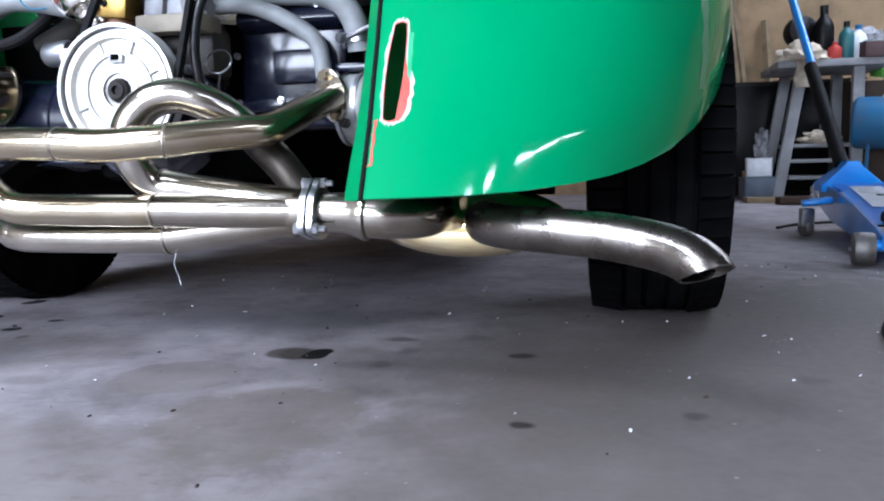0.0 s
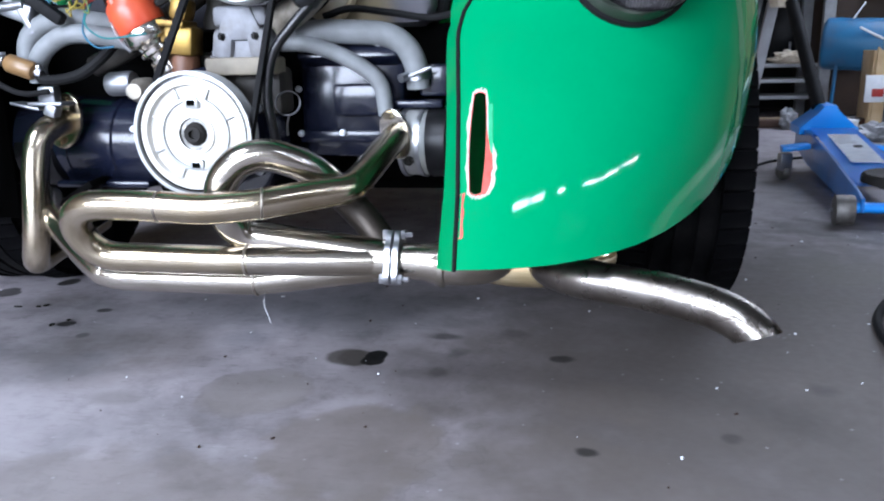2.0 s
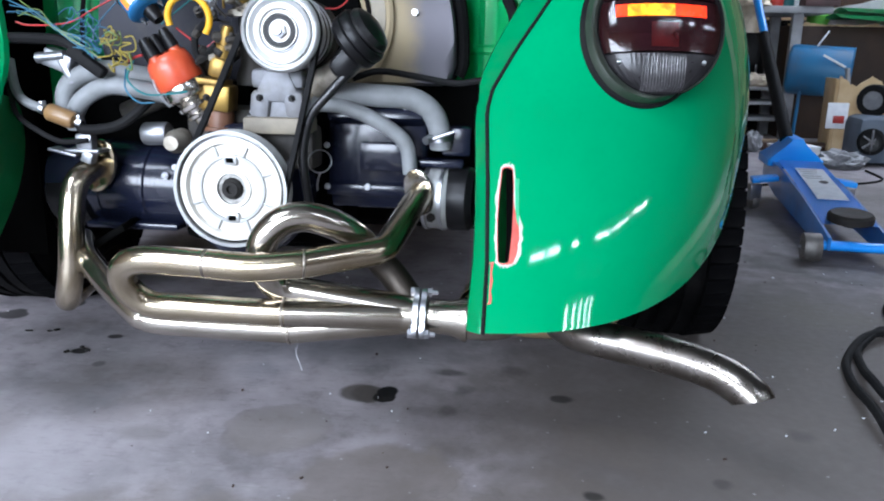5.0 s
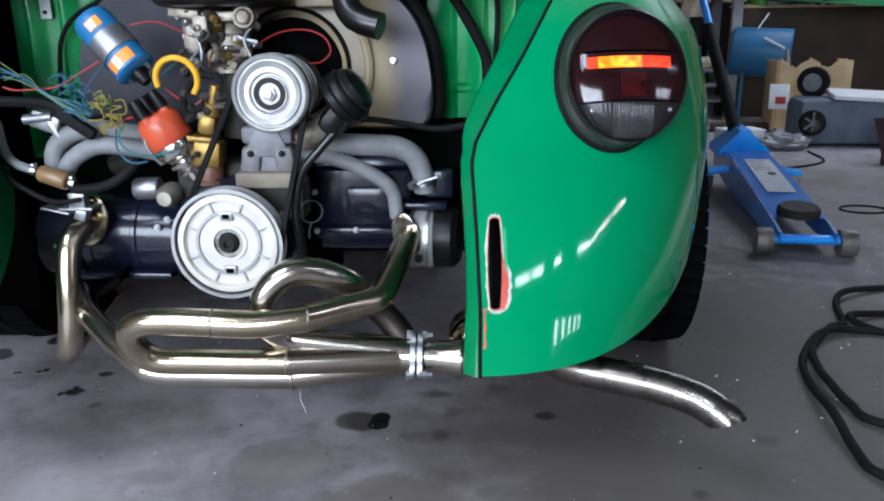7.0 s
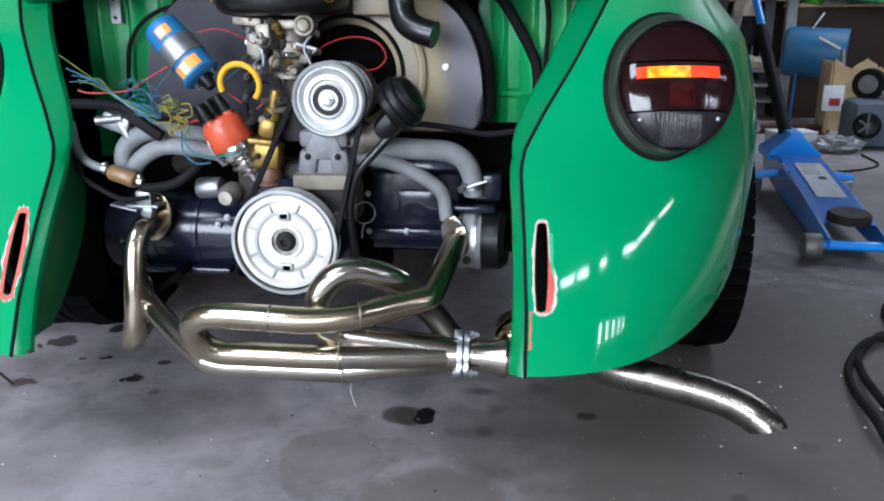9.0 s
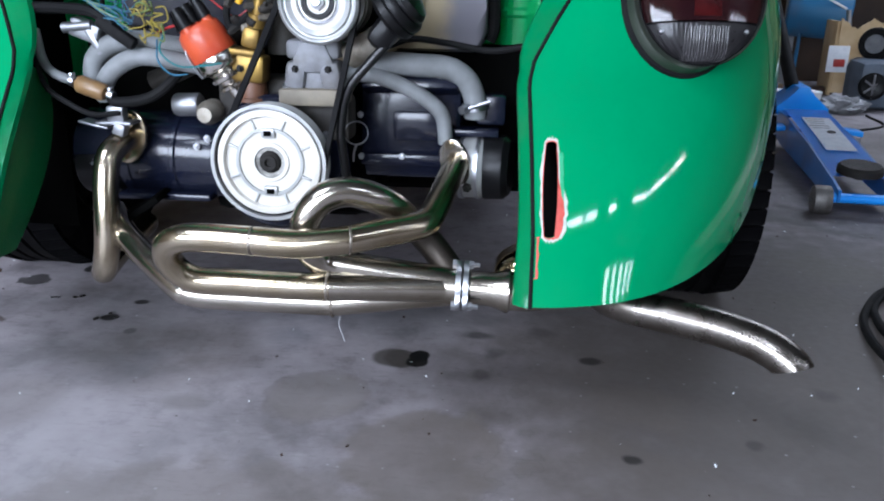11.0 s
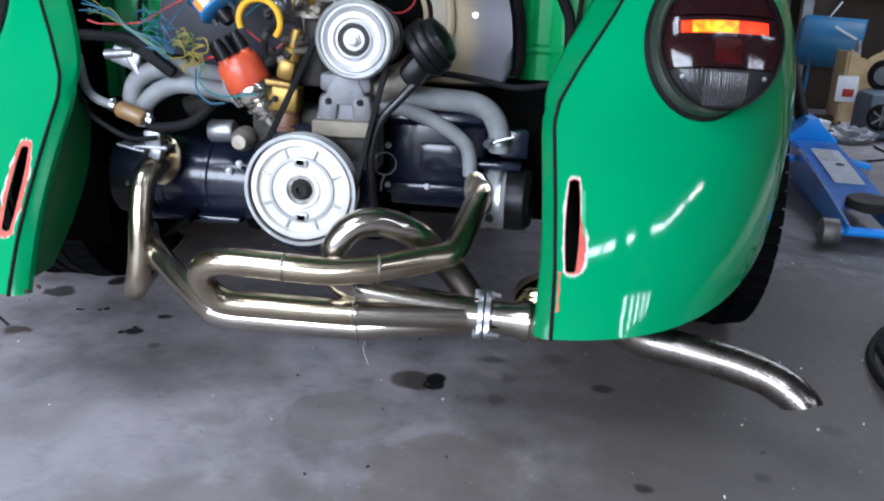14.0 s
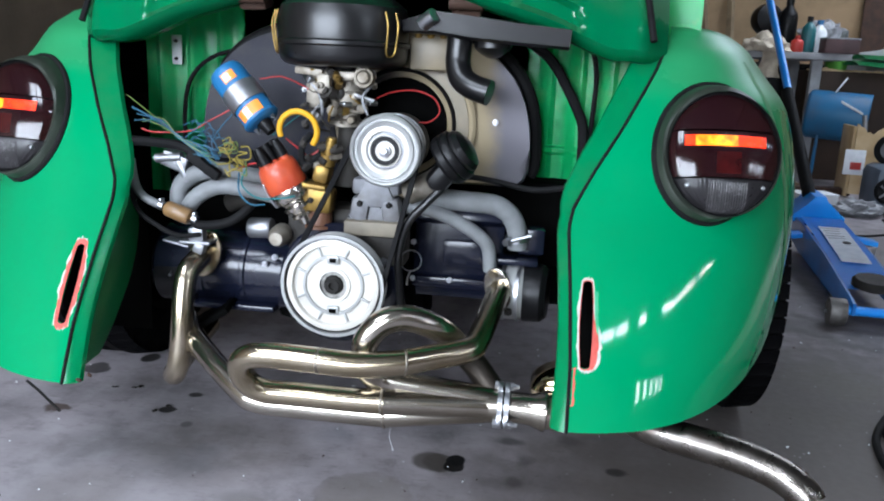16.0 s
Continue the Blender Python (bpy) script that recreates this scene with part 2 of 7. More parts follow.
COIL_BLUE = material("blue_label", (0.015, 0.13, 0.3), (0.02, 0.16, 0.36), rough=0.35, scale=20, bump=0.02)
ORANGE = material("orange_label", (0.90, 0.22, 0.03), (0.95, 0.32, 0.05), rough=0.4, scale=40)
CREAM = material("cream_label", (0.85, 0.78, 0.62), (0.8, 0.7, 0.5), rough=0.4, scale=40)
GREY_METAL = material("satin_grey_metal", (0.30, 0.31, 0.32), (0.22, 0.22, 0.24), rough=0.35, metal=0.8, scale=25, bump=0.03)
CAP_RED = material("orange_red_bakelite", (0.56, 0.085, 0.03), (0.48, 0.06, 0.025), rough=0.3, scale=25, bump=0.03, dirt=(0.2, 0.05, 0.03), dirt_amount=0.5, dirt_scale=18)
YELLOW = material("yellow_lead", (0.70, 0.36, 0.008), (0.7, 0.36, 0.01), rough=0.4, scale=30)
WIRE_RED = material("red_wire", (0.36, 0.022, 0.022), rough=0.45, scale=30)
WIRE_BLUE = material("blue_wire", (0.014, 0.085, 0.15), (0.025, 0.13, 0.2), rough=0.45, scale=30)
WIRE_TEAL = material("teal_wire", (0.01, 0.16, 0.17), rough=0.45, scale=30)
WIRE_GREEN = material("olive_wire", (0.14, 0.20, 0.05), rough=0.45, scale=30)
WIRE_YELLOW = material("yellow_wire", (0.27, 0.21, 0.03), rough=0.45, scale=30)
AMBER = material("amber_filter_bowl", (0.22, 0.13, 0.055), (0.16, 0.09, 0.04), rough=0.3, scale=30, bump=0.02)
LENS_DARK = material("smoked_red_lens", (0.030, 0.008, 0.011), (0.042, 0.012, 0.010), rough=0.035, scale=12, fine=400, bump=0.02, coat=1.0)
LENS_RED = material("deep_red_lens", (0.09, 0.008, 0.009), (0.05, 0.005, 0.006), rough=0.12, scale=40, coat=0.5)
LENS_RIBBED = material("pale_ribbed_lens", (0.09, 0.085, 0.088), (0.055, 0.052, 0.055), rough=0.2, scale=30, coat=0.4)
LENS_CLEAR = material("ribbed_smoked_clear_lens", (0.03, 0.028, 0.03), (0.018, 0.016, 0.018), rough=0.25, scale=30, coat=0.4)
LIT_RED = material("lit_red_lens", (0.9, 0.06, 0.01), (0.8, 0.03, 0.01), rough=0.2, scale=60, glow=(1.0, 0.05, 0.008), glow_strength=1.1)
LIT_AMBER = material("lit_amber_lens", (1.0, 0.42, 0.02), (1.0, 0.16, 0.01), rough=0.2, scale=70, glow=(1.0, 0.27, 0.015), glow_strength=1.3)
for _m in (LIT_RED, LIT_AMBER):
    _b = _m.node_tree.nodes["Principled BSDF"]
    _m.node_tree.links.new(_b.inputs["Base Color"].links[0].from_socket, _b.inputs["Emission Color"])
JACK_BLUE = material("blue_jack_paint", (0.012, 0.17, 0.52), (0.01, 0.12, 0.40), rough=0.3, scale=7, bump=0.02, coat=0.4, dirt=(0.06, 0.07, 0.09), dirt_amount=0.5, dirt_scale=6)
JACK_BRIGHT = material("bright_blue_paint", (0.012, 0.30, 0.85), (0.01, 0.24, 0.8), rough=0.32, scale=7, bump=0.02, coat=0.3)
TANK_BLUE = material("blue_tank_paint", (0.015, 0.15, 0.31), (0.02, 0.12, 0.25), rough=0.4, scale=5, bump=0.03, dirt=(0.1, 0.13, 0.16), dirt_amount=0.6, dirt_scale=5)
STICKER = material("pale_sticker", (0.82, 0.84, 0.86), (0.70, 0.73, 0.76), rough=0.45, scale=30)
IRON = material("dark_iron", (0.015, 0.0145, 0.014), (0.03, 0.026, 0.022), rough=0.6, metal=0.2, scale=14, bump=0.2, spec=0.2)
CASTER = material("worn_caster_steel", (0.22, 0.21, 0.20), (0.12, 0.11, 0.10), rough=0.5, metal=0.7, scale=30, bump=0.1)
PINE = material("raw_pine", (0.62, 0.46, 0.26), (0.48, 0.32, 0.16), rough=0.65, scale=6, fine=60, bump=0.15)
PLY_DARK = material("dark_stained_board", (0.045, 0.022, 0.010), (0.025, 0.013, 0.007), rough=0.6, scale=4, fine=60, bump=0.15)
PLY = material("brown_plywood", (0.33, 0.215, 0.115), (0.21, 0.14, 0.072), rough=0.7, scale=3, fine=60, bump=0.15, dirt=(0.07, 0.045, 0.022), dirt_amount=0.7, dirt_scale=1.5)
BENCH = material("grey_bench_paint", (0.34, 0.35, 0.36), (0.25, 0.25, 0.26), rough=0.55, scale=5, bump=0.08, dirt=(0.1, 0.09, 0.08), dirt_amount=0.6, dirt_scale=4)
WALL = material("dim_block_wall", (0.15, 0.115, 0.08), (0.095, 0.075, 0.052), rough=0.85, scale=1.5, fine=40, bump=0.3, dirt=(0.04, 0.03, 0.025), dirt_amount=0.7, dirt_scale=1.2)
CEIL = material("sheet_roof", (0.06, 0.058, 0.055), (0.04, 0.038, 0.036), rough=0.7, scale=2, bump=0.1)
RAG = material("cream_rag", (0.66, 0.58, 0.46), (0.5, 0.42, 0.32), rough=0.9, scale=20, bump=0.3)
WHITE_PLASTIC = material("white_plastic", (0.72, 0.73, 0.74), (0.6, 0.61, 0.63), rough=0.4, scale=10)
FOIL = material("clear_wrap", (0.32, 0.325, 0.34), (0.12, 0.125, 0.135), rough=0.3, metal=0.0, scale=25, fine=60, bump=0.8)
HOUSING = material("dull_lamp_housing", (0.028, 0.036, 0.026), (0.018, 0.025, 0.018), rough=0.4, scale=30, bump=0.05)
RUST = material("rusty_steel", (0.07, 0.035, 0.022), (0.04, 0.024, 0.018), rough=0.8, metal=0.2, scale=14, bump=0.3)
MAROON = material("dusty_maroon_panel", (0.10, 0.05, 0.05), (0.06, 0.035, 0.035), rough=0.6, scale=6, bump=0.1)
SLATE = material("slate_blue_casing", (0.10, 0.13, 0.17), (0.07, 0.09, 0.12), rough=0.5, scale=8, bump=0.05)
RED_PLASTIC = material("red_plastic", (0.5, 0.04, 0.03), rough=0.4)
# the car's green raised so the bay reads lit, with yellowish dust
GREEN_BAY = material("lit_green_bay_paint", (0.012, 0.62, 0.19), (0.02, 0.54, 0.16), rough=0.3, scale=4, fine=200, bump=0.01, coat=0.1, dirt=(0.36, 0.50, 0.20), dirt_amount=0.6, dirt_scale=7)
LIME = material("lime_plastic", (0.12, 0.42, 0.05), rough=0.4)
OVERSPRAY = material("dusty_overspray", (0.045, 0.22, 0.085), (0.10, 0.25, 0.12), rough=0.6, scale=20, bump=0.05)
# near-black for soot, and for shade in gaps, wells and openings
DARK = material("soot_and_shade_black", (0.0015, 0.0015, 0.0015), (0.003, 0.003, 0.0028), rough=0.8, scale=10, bump=0.1, spec=0.02)


def dust_sheen_side():
    """Fan housing, one side toned for tan dust and reflected light, greyer at the rim."""
    m = material("dust_sheen_fan_housing", (0.026, 0.027, 0.038), (0.045, 0.045, 0.052), rough=0.62, scale=6, fine=180, bump=0.03, dirt=(0.10, 0.09, 0.07), dirt_amount=0.6, dirt_scale=5, spec=0.16)
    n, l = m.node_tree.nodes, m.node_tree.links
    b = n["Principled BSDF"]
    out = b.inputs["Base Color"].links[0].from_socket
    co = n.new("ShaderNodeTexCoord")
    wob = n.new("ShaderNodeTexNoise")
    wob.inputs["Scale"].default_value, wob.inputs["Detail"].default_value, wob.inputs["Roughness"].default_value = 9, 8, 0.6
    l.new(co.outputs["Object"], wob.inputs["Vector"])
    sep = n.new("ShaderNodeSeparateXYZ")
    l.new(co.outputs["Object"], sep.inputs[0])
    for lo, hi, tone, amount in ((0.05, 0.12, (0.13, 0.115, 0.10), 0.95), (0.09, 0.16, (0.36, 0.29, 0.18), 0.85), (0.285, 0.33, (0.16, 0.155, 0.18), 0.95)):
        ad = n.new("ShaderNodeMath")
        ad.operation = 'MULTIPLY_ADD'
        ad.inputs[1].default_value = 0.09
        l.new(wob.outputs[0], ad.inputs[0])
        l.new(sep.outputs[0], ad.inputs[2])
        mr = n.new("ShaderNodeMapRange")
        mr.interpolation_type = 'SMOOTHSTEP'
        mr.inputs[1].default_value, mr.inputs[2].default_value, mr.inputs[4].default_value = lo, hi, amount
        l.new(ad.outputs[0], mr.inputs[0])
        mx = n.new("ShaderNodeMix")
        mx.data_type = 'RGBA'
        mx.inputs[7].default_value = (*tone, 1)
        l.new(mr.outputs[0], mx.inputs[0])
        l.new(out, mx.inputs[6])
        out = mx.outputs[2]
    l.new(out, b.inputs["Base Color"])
    return m


SHROUD_DUST_SHEEN = dust_sheen_side()


def concrete():
    """Worn garage concrete with old oil marks and painted-in light and dark areas."""
    m = material("stained_shaded_concrete", (0.362, 0.328, 0.345), (0.246, 0.219, 0.231), rough=0.56, spec=0.4, scale=4.5, detail=10, fine=55, bump=0.16,
                 dirt=(0.13, 0.13, 0.135), dirt_amount=0.85, dirt_scale=2.2)
    n, l = m.node_tree.nodes, m.node_tree.links
    b = n["Principled BSDF"]
    out = b.inputs["Base Color"].links[0].from_socket
    co = n.new("ShaderNodeTexCoord")
    wob = n.new("ShaderNodeTexNoise")
    wob.inputs["Scale"].default_value, wob.inputs["Detail"].default_value = 14, 6
    l.new(co.outputs["Object"], wob.inputs["Vector"])

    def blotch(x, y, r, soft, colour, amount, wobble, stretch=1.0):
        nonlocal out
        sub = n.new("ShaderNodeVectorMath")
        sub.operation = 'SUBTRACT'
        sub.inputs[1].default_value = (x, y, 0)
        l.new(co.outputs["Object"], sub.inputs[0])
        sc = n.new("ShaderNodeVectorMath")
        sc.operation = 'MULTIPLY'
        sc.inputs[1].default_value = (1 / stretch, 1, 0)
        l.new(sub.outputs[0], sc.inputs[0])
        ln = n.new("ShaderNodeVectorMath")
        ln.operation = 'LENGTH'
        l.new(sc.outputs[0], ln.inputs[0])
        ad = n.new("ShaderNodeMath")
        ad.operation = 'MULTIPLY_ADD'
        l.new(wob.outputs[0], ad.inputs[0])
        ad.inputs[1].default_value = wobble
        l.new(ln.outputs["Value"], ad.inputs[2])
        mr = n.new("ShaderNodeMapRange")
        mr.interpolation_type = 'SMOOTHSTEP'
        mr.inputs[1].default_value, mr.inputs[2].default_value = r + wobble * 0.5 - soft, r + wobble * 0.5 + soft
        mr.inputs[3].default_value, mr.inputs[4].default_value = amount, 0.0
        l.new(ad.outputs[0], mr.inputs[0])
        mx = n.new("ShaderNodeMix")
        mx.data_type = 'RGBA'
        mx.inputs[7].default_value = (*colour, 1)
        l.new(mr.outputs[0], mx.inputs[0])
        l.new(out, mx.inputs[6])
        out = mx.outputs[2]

    # close mottling and pale scuffs
    mo = n.new("ShaderNodeTexNoise")
    mo.inputs["Scale"].default_value, mo.inputs["Detail"].default_value, mo.inputs["Roughness"].default_value = 13.0, 10, 0.7
    l.new(co.outputs["Object"], mo.inputs["Vector"])
    for lo, hi, tone, amount in ((0.50, 0.68, (0.42, 0.40, 0.415), 0.4), (0.48, 0.34, (0.13, 0.118, 0.122), 0.58)):
        mr = n.new("ShaderNodeMapRange")
        mr.inputs[1].default_value, mr.inputs[2].default_value, mr.inputs[4].default_value = lo, hi, amount
        l.new(mo.outputs[0], mr.inputs[0])
        mx = n.new("ShaderNodeMix")
        mx.data_type = 'RGBA'
        mx.inputs[7].default_value = (*tone, 1)
        l.new(mr.outputs[0], mx.inputs[0])
        l.new(out, mx.inputs[6])
        out = mx.outputs[2]
    streak = n.new("ShaderNodeMapping")
    streak.inputs["Scale"].default_value = (1.0, 5.0, 1.0)
    streak.inputs["Rotation"].default_value = (0, 0, 0.9)
    l.new(co.outputs["Object"], streak.inputs[0])
    for scale, lo, hi, tone, amount in ((7.0, 0.60, 0.74, (0.44, 0.42, 0.43), 0.4), (4.0, 0.58, 0.70, (0.12, 0.10, 0.092), 0.5), (24.0, 0.55, 0.70, (0.12, 0.107, 0.104), 0.5)):
        ns = n.new("ShaderNodeTexNoise")
        ns.inputs["Scale"].default_value, ns.inputs["Detail"].default_value, ns.inputs["Roughness"].default_value = scale, 8, 0.68
        l.new(streak.outputs[0] if scale > 5 else co.outputs["Object"], ns.inputs["Vector"])
        mr = n.new("ShaderNodeMapRange")
        mr.inputs[1].default_value, mr.inputs[2].default_value, mr.inputs[4].default_value = lo, hi, amount
        l.new(ns.outputs[0], mr.inputs[0])
        mx = n.new("ShaderNodeMix")
        mx.data_type = 'RGBA'
        mx.inputs[7].default_value = (*tone, 1)
        l.new(mr.outputs[0], mx.inputs[0])
        l.new(out, mx.inputs[6])
        out = mx.outputs[2]
    # brown dirt and painted shade at right, painted brightness at left
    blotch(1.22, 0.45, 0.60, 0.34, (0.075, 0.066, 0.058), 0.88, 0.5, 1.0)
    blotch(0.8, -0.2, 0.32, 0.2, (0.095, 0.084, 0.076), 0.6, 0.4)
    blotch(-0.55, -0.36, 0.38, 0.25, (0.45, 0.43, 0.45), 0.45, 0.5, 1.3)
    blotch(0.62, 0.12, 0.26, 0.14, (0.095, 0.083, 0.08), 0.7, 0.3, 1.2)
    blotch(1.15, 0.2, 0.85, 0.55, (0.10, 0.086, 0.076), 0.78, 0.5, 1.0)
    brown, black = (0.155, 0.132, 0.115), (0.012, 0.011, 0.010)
    blotch(0.062, -0.012, 0.092, 0.005, (0.12, 0.10, 0.088), 0.3, 0.06)
    blotch(0.062, -0.012, 0.083, 0.012, (0.235, 0.212, 0.20), 0.5, 0.06)
    blotch(0.27, -0.17, 0.13, 0.015, brown, 0.6, 0.10)
    blotch(0.0, -0.42, 0.2, 0.03, brown, 0.45, 0.2, 1.6)
    blotch(-0.45, -0.1, 0.09, 0.03, brown, 0.3, 0.1)
    blotch(0.62, 0.02, 0.07, 0.03, brown, 0.4, 0.1)
    blotch(-0.25, 0.12, 0.16, 0.05, brown, 0.3, 0.12)
    blotch(0.55, -0.30, 0.2, 0.05, brown, 0.3, 0.16)
    blotch(0.171, 0.147, 0.038, 0.008, (0.058, 0.05, 0.043), 0.85, 0.035, 1.0)
    blotch(0.19, 0.147, 0.036, 0.006, (0.05, 0.043, 0.037), 0.8, 0.03, 1.0)
    blotch(0.221, 0.139, 0.024, 0.003, (0.004, 0.0035, 0.003), 0.97, 0.03, 0.85)
    blotch(0.222, 0.163, 0.024, 0.003, (0.003, 0.003, 0.003), 1.0, 0.03, 0.85)
    # one wide browner tone beyond the jack, then small spots
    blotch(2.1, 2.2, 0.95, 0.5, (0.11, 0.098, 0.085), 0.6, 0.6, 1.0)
    blotch(0.585, -0.146, 0.012, 0.004, black, 0.8, 0.02, 1.2)
    blotch(0.545, 0.18, 0.014, 0.005, black, 0.75, 0.02, 1.4)
    blotch(0.33, 0.27, 0.016, 0.008, black, 0.65, 0.02, 1.6)
    blotch(0.45, 0.3, 0.022, 0.016, black, 0.4, 0.04, 1.3)
    blotch(0.78, -0.08, 0.013, 0.006, black, 0.5, 0.03)
    blotch(0.95, 0.1, 0.02, 0.012, black, 0.4, 0.03)
    blotch(-0.456, 0.261, 0.017, 0.003, black, 0.95, 0.014, 1.1)
    blotch(-0.427, 0.349, 0.013, 0.003, black, 0.9, 0.012, 1.3)
    blotch(-0.643, 0.544, 0.03, 0.004, black, 0.95, 0.02, 0.8)
    blotch(-0.738, 0.442, 0.03, 0.004, black, 0.8, 0.09, 1.2)
    blotch(-0.38, 0.20, 0.012, 0.004, black, 0.5, 0.02)
    blotch(-0.697, 0.221, 0.022, 0.004, (0.05, 0.03, 0.02), 0.8, 0.06, 1.4)
    blotch(1.25, 1.3, 0.12, 0.06, black, 0.45, 0.16)
    blotch(1.55, 1.25, 0.25, 0.08, black, 0.4, 0.25)
    blotch(-0.05, 0.22, 0.05, 0.05, (0.12, 0.125, 0.14), 0.45, 0.14)
    blotch(-0.30, 0.05, 0.06, 0.05, (0.12, 0.125, 0.14), 0.4, 0.16)
    blotch(0.02, 0.42, 0.14, 0.1, (0.10, 0.105, 0.12), 0.5, 0.2, 2.0)
    blotch(-0.15, -0.06, 0.025, 0.012, (0.16, 0.15, 0.14), 0.5, 0.02, 1.6)
    blotch(1.05, 0.55, 0.05, 0.03, (0.09, 0.08, 0.065), 0.5, 0.10, 2.5)
    blotch(1.2, 0.8, 0.12, 0.08, (0.12, 0.11, 0.085), 0.5, 0.2)
    blotch(0.36, 0.19, 0.022, 0.012, black, 0.5, 0.05, 0.8)
    blotch(0.345, 0.10, 0.018, 0.012, black, 0.35, 0.05, 0.7)
    # cracks
    vor = n.new("ShaderNodeTexVoronoi")
    vor.feature = 'DISTANCE_TO_EDGE'
    vor.inputs["Scale"].default_value = 0.4
    wv = n.new("ShaderNodeMix")
    wv.data_type = 'RGBA'
    wv.blend_type = 'ADD'
    wv.inputs[0].default_value = 0.35
    l.new(co.outputs["Object"], wv.inputs[6])
    l.new(wob.outputs["Color"], wv.inputs[7])
    l.new(wv.outputs[2], vor.inputs["Vector"])
    cr = n.new("ShaderNodeMapRange")
    cr.inputs[1].default_value, cr.inputs[2].default_value, cr.inputs[3].default_value, cr.inputs[4].default_value = 0.0, 0.003, 0.16, 0.0
    l.new(vor.outputs["Distance"], cr.inputs[0])
    mx = n.new("ShaderNodeMix")
    mx.data_type = 'RGBA'
    mx.inputs[7].default_value = (0.05, 0.048, 0.045, 1)
    l.new(cr.outputs[0], mx.inputs[0])
    l.new(out, mx.inputs[6])
    out = mx.outputs[2]
    # pale specks
    sp = n.new("ShaderNodeTexVoronoi")
    sp.inputs["Scale"].default_value = 22
    l.new(co.outputs["Object"], sp.inputs["Vector"])
    sr = n.new("ShaderNodeMapRange")
    sr.inputs[1].default_value, sr.inputs[2].default_value, sr.inputs[3].default_value, sr.inputs[4].default_value = 0.03, 0.075, 0.5, 0.0
    l.new(sp.outputs["Distance"], sr.inputs[0])
    mx = n.new("ShaderNodeMix")
    mx.data_type = 'RGBA'
    mx.inputs[7].default_value = (0.42, 0.42, 0.43, 1)
    l.new(sr.outputs[0], mx.inputs[0])
    l.new(out, mx.inputs[6])
    l.new(mx.outputs[2], b.inputs["Base Color"])
    return m


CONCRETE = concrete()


# ---- mesh helpers ----
def mesh_of(bm, name, mat, sharp=35):
    me = bpy.data.meshes.new(name)
    bmesh.ops.recalc_face_normals(bm, faces=bm.faces)
    bm.to_mesh(me)
    bm.free()
    for p in me.polygons:
        p.use_smooth = True
    me.set_sharp_from_angle(angle=radians(sharp))
    for m in (mat if isinstance(mat, (list, tuple)) else [mat]):
        me.materials.append(m)
    return me


def part(name, bm, mat, parent, label="", sharp=35):
    ob = new(name, mesh_of(bm, name, mat, sharp))
    ob.parent = parent
    if label:
        tagged(ob, label)
    return ob


def thing(name, label, category, at=(0, 0, 0), group="", kind=""):
    ob = new(name)
    ob.empty_display_size = 0.05
    ob.location = at
    return tagged(ob, label, category, group, kind)


def solid(name, bm, mat, label, category="", group="", kind="", sharp=35):
    return tagged(new(name, mesh_of(bm, name, mat, sharp)), label, category, group, kind)


def B():
    return bmesh.new()


def curve_points(pts, per=6):
    """A smooth line through the given points."""
    p = [Vector(q) for q in pts]
    if len(p) < 3:
        return p
    p = [2 * p[0] - p[1]] + p + [2 * p[-1] - p[-2]]
    out = []
    for i in range(1, len(p) - 2):
        for k in range(per):
            t = k / per
            a, b, c, d = p[i - 1], p[i], p[i + 1], p[i + 2]
            out.append(0.5 * ((2 * b) + (c - a) * t + (2 * a - 5 * b + 4 * c - d) * t * t + (3 * b - a - 3 * c + d) * t ** 3))
    return out + [p[-2]]


def sweep(bm, path, radii, seg=16, caps=True, section=None):
    """A tube along path; section, if given, is a list of (u, v) for a profile of its own."""
    path = [Vector(q) for q in path]
    n = len(path)
    if not isinstance(radii, (list, tuple)):
        radii = [radii] * n
    elif len(radii) != n:
        radii = list(np.interp(np.linspace(0, 1, n), np.linspace(0, 1, len(radii)), radii))
    tan = [(path[min(i + 1, n - 1)] - path[max(i - 1, 0)]).normalized() for i in range(n)]
    up = Vector((0, 0, 1)) if abs(tan[0].z) < 0.9 else Vector((0, 1, 0))
    side = tan[0].cross(up).normalized()
    rings = []
    sec = section or [(math.cos(2 * math.pi * k / seg), math.sin(2 * math.pi * k / seg)) for k in range(seg)]
    for i in range(n):
        side = (side - tan[i] * side.dot(tan[i])).normalized()
        v = tan[i].cross(side)
        rings.append([bm.verts.new(path[i] + (side * a + v * b) * radii[i]) for a, b in sec])
    m = len(sec)
    for i in range(n - 1):
        for k in range(m):
            bm.faces.new((rings[i][k], rings[i][(k + 1) % m], rings[i + 1][(k + 1) % m], rings[i + 1][k]))
    if caps:
        bm.faces.new(rings[0][::-1])
        bm.faces.new(rings[-1])
    return bm


def pipe(bm, pts, radii, seg=16, per=6, caps=True):
    return sweep(bm, curve_points(pts, per), radii, seg, caps)


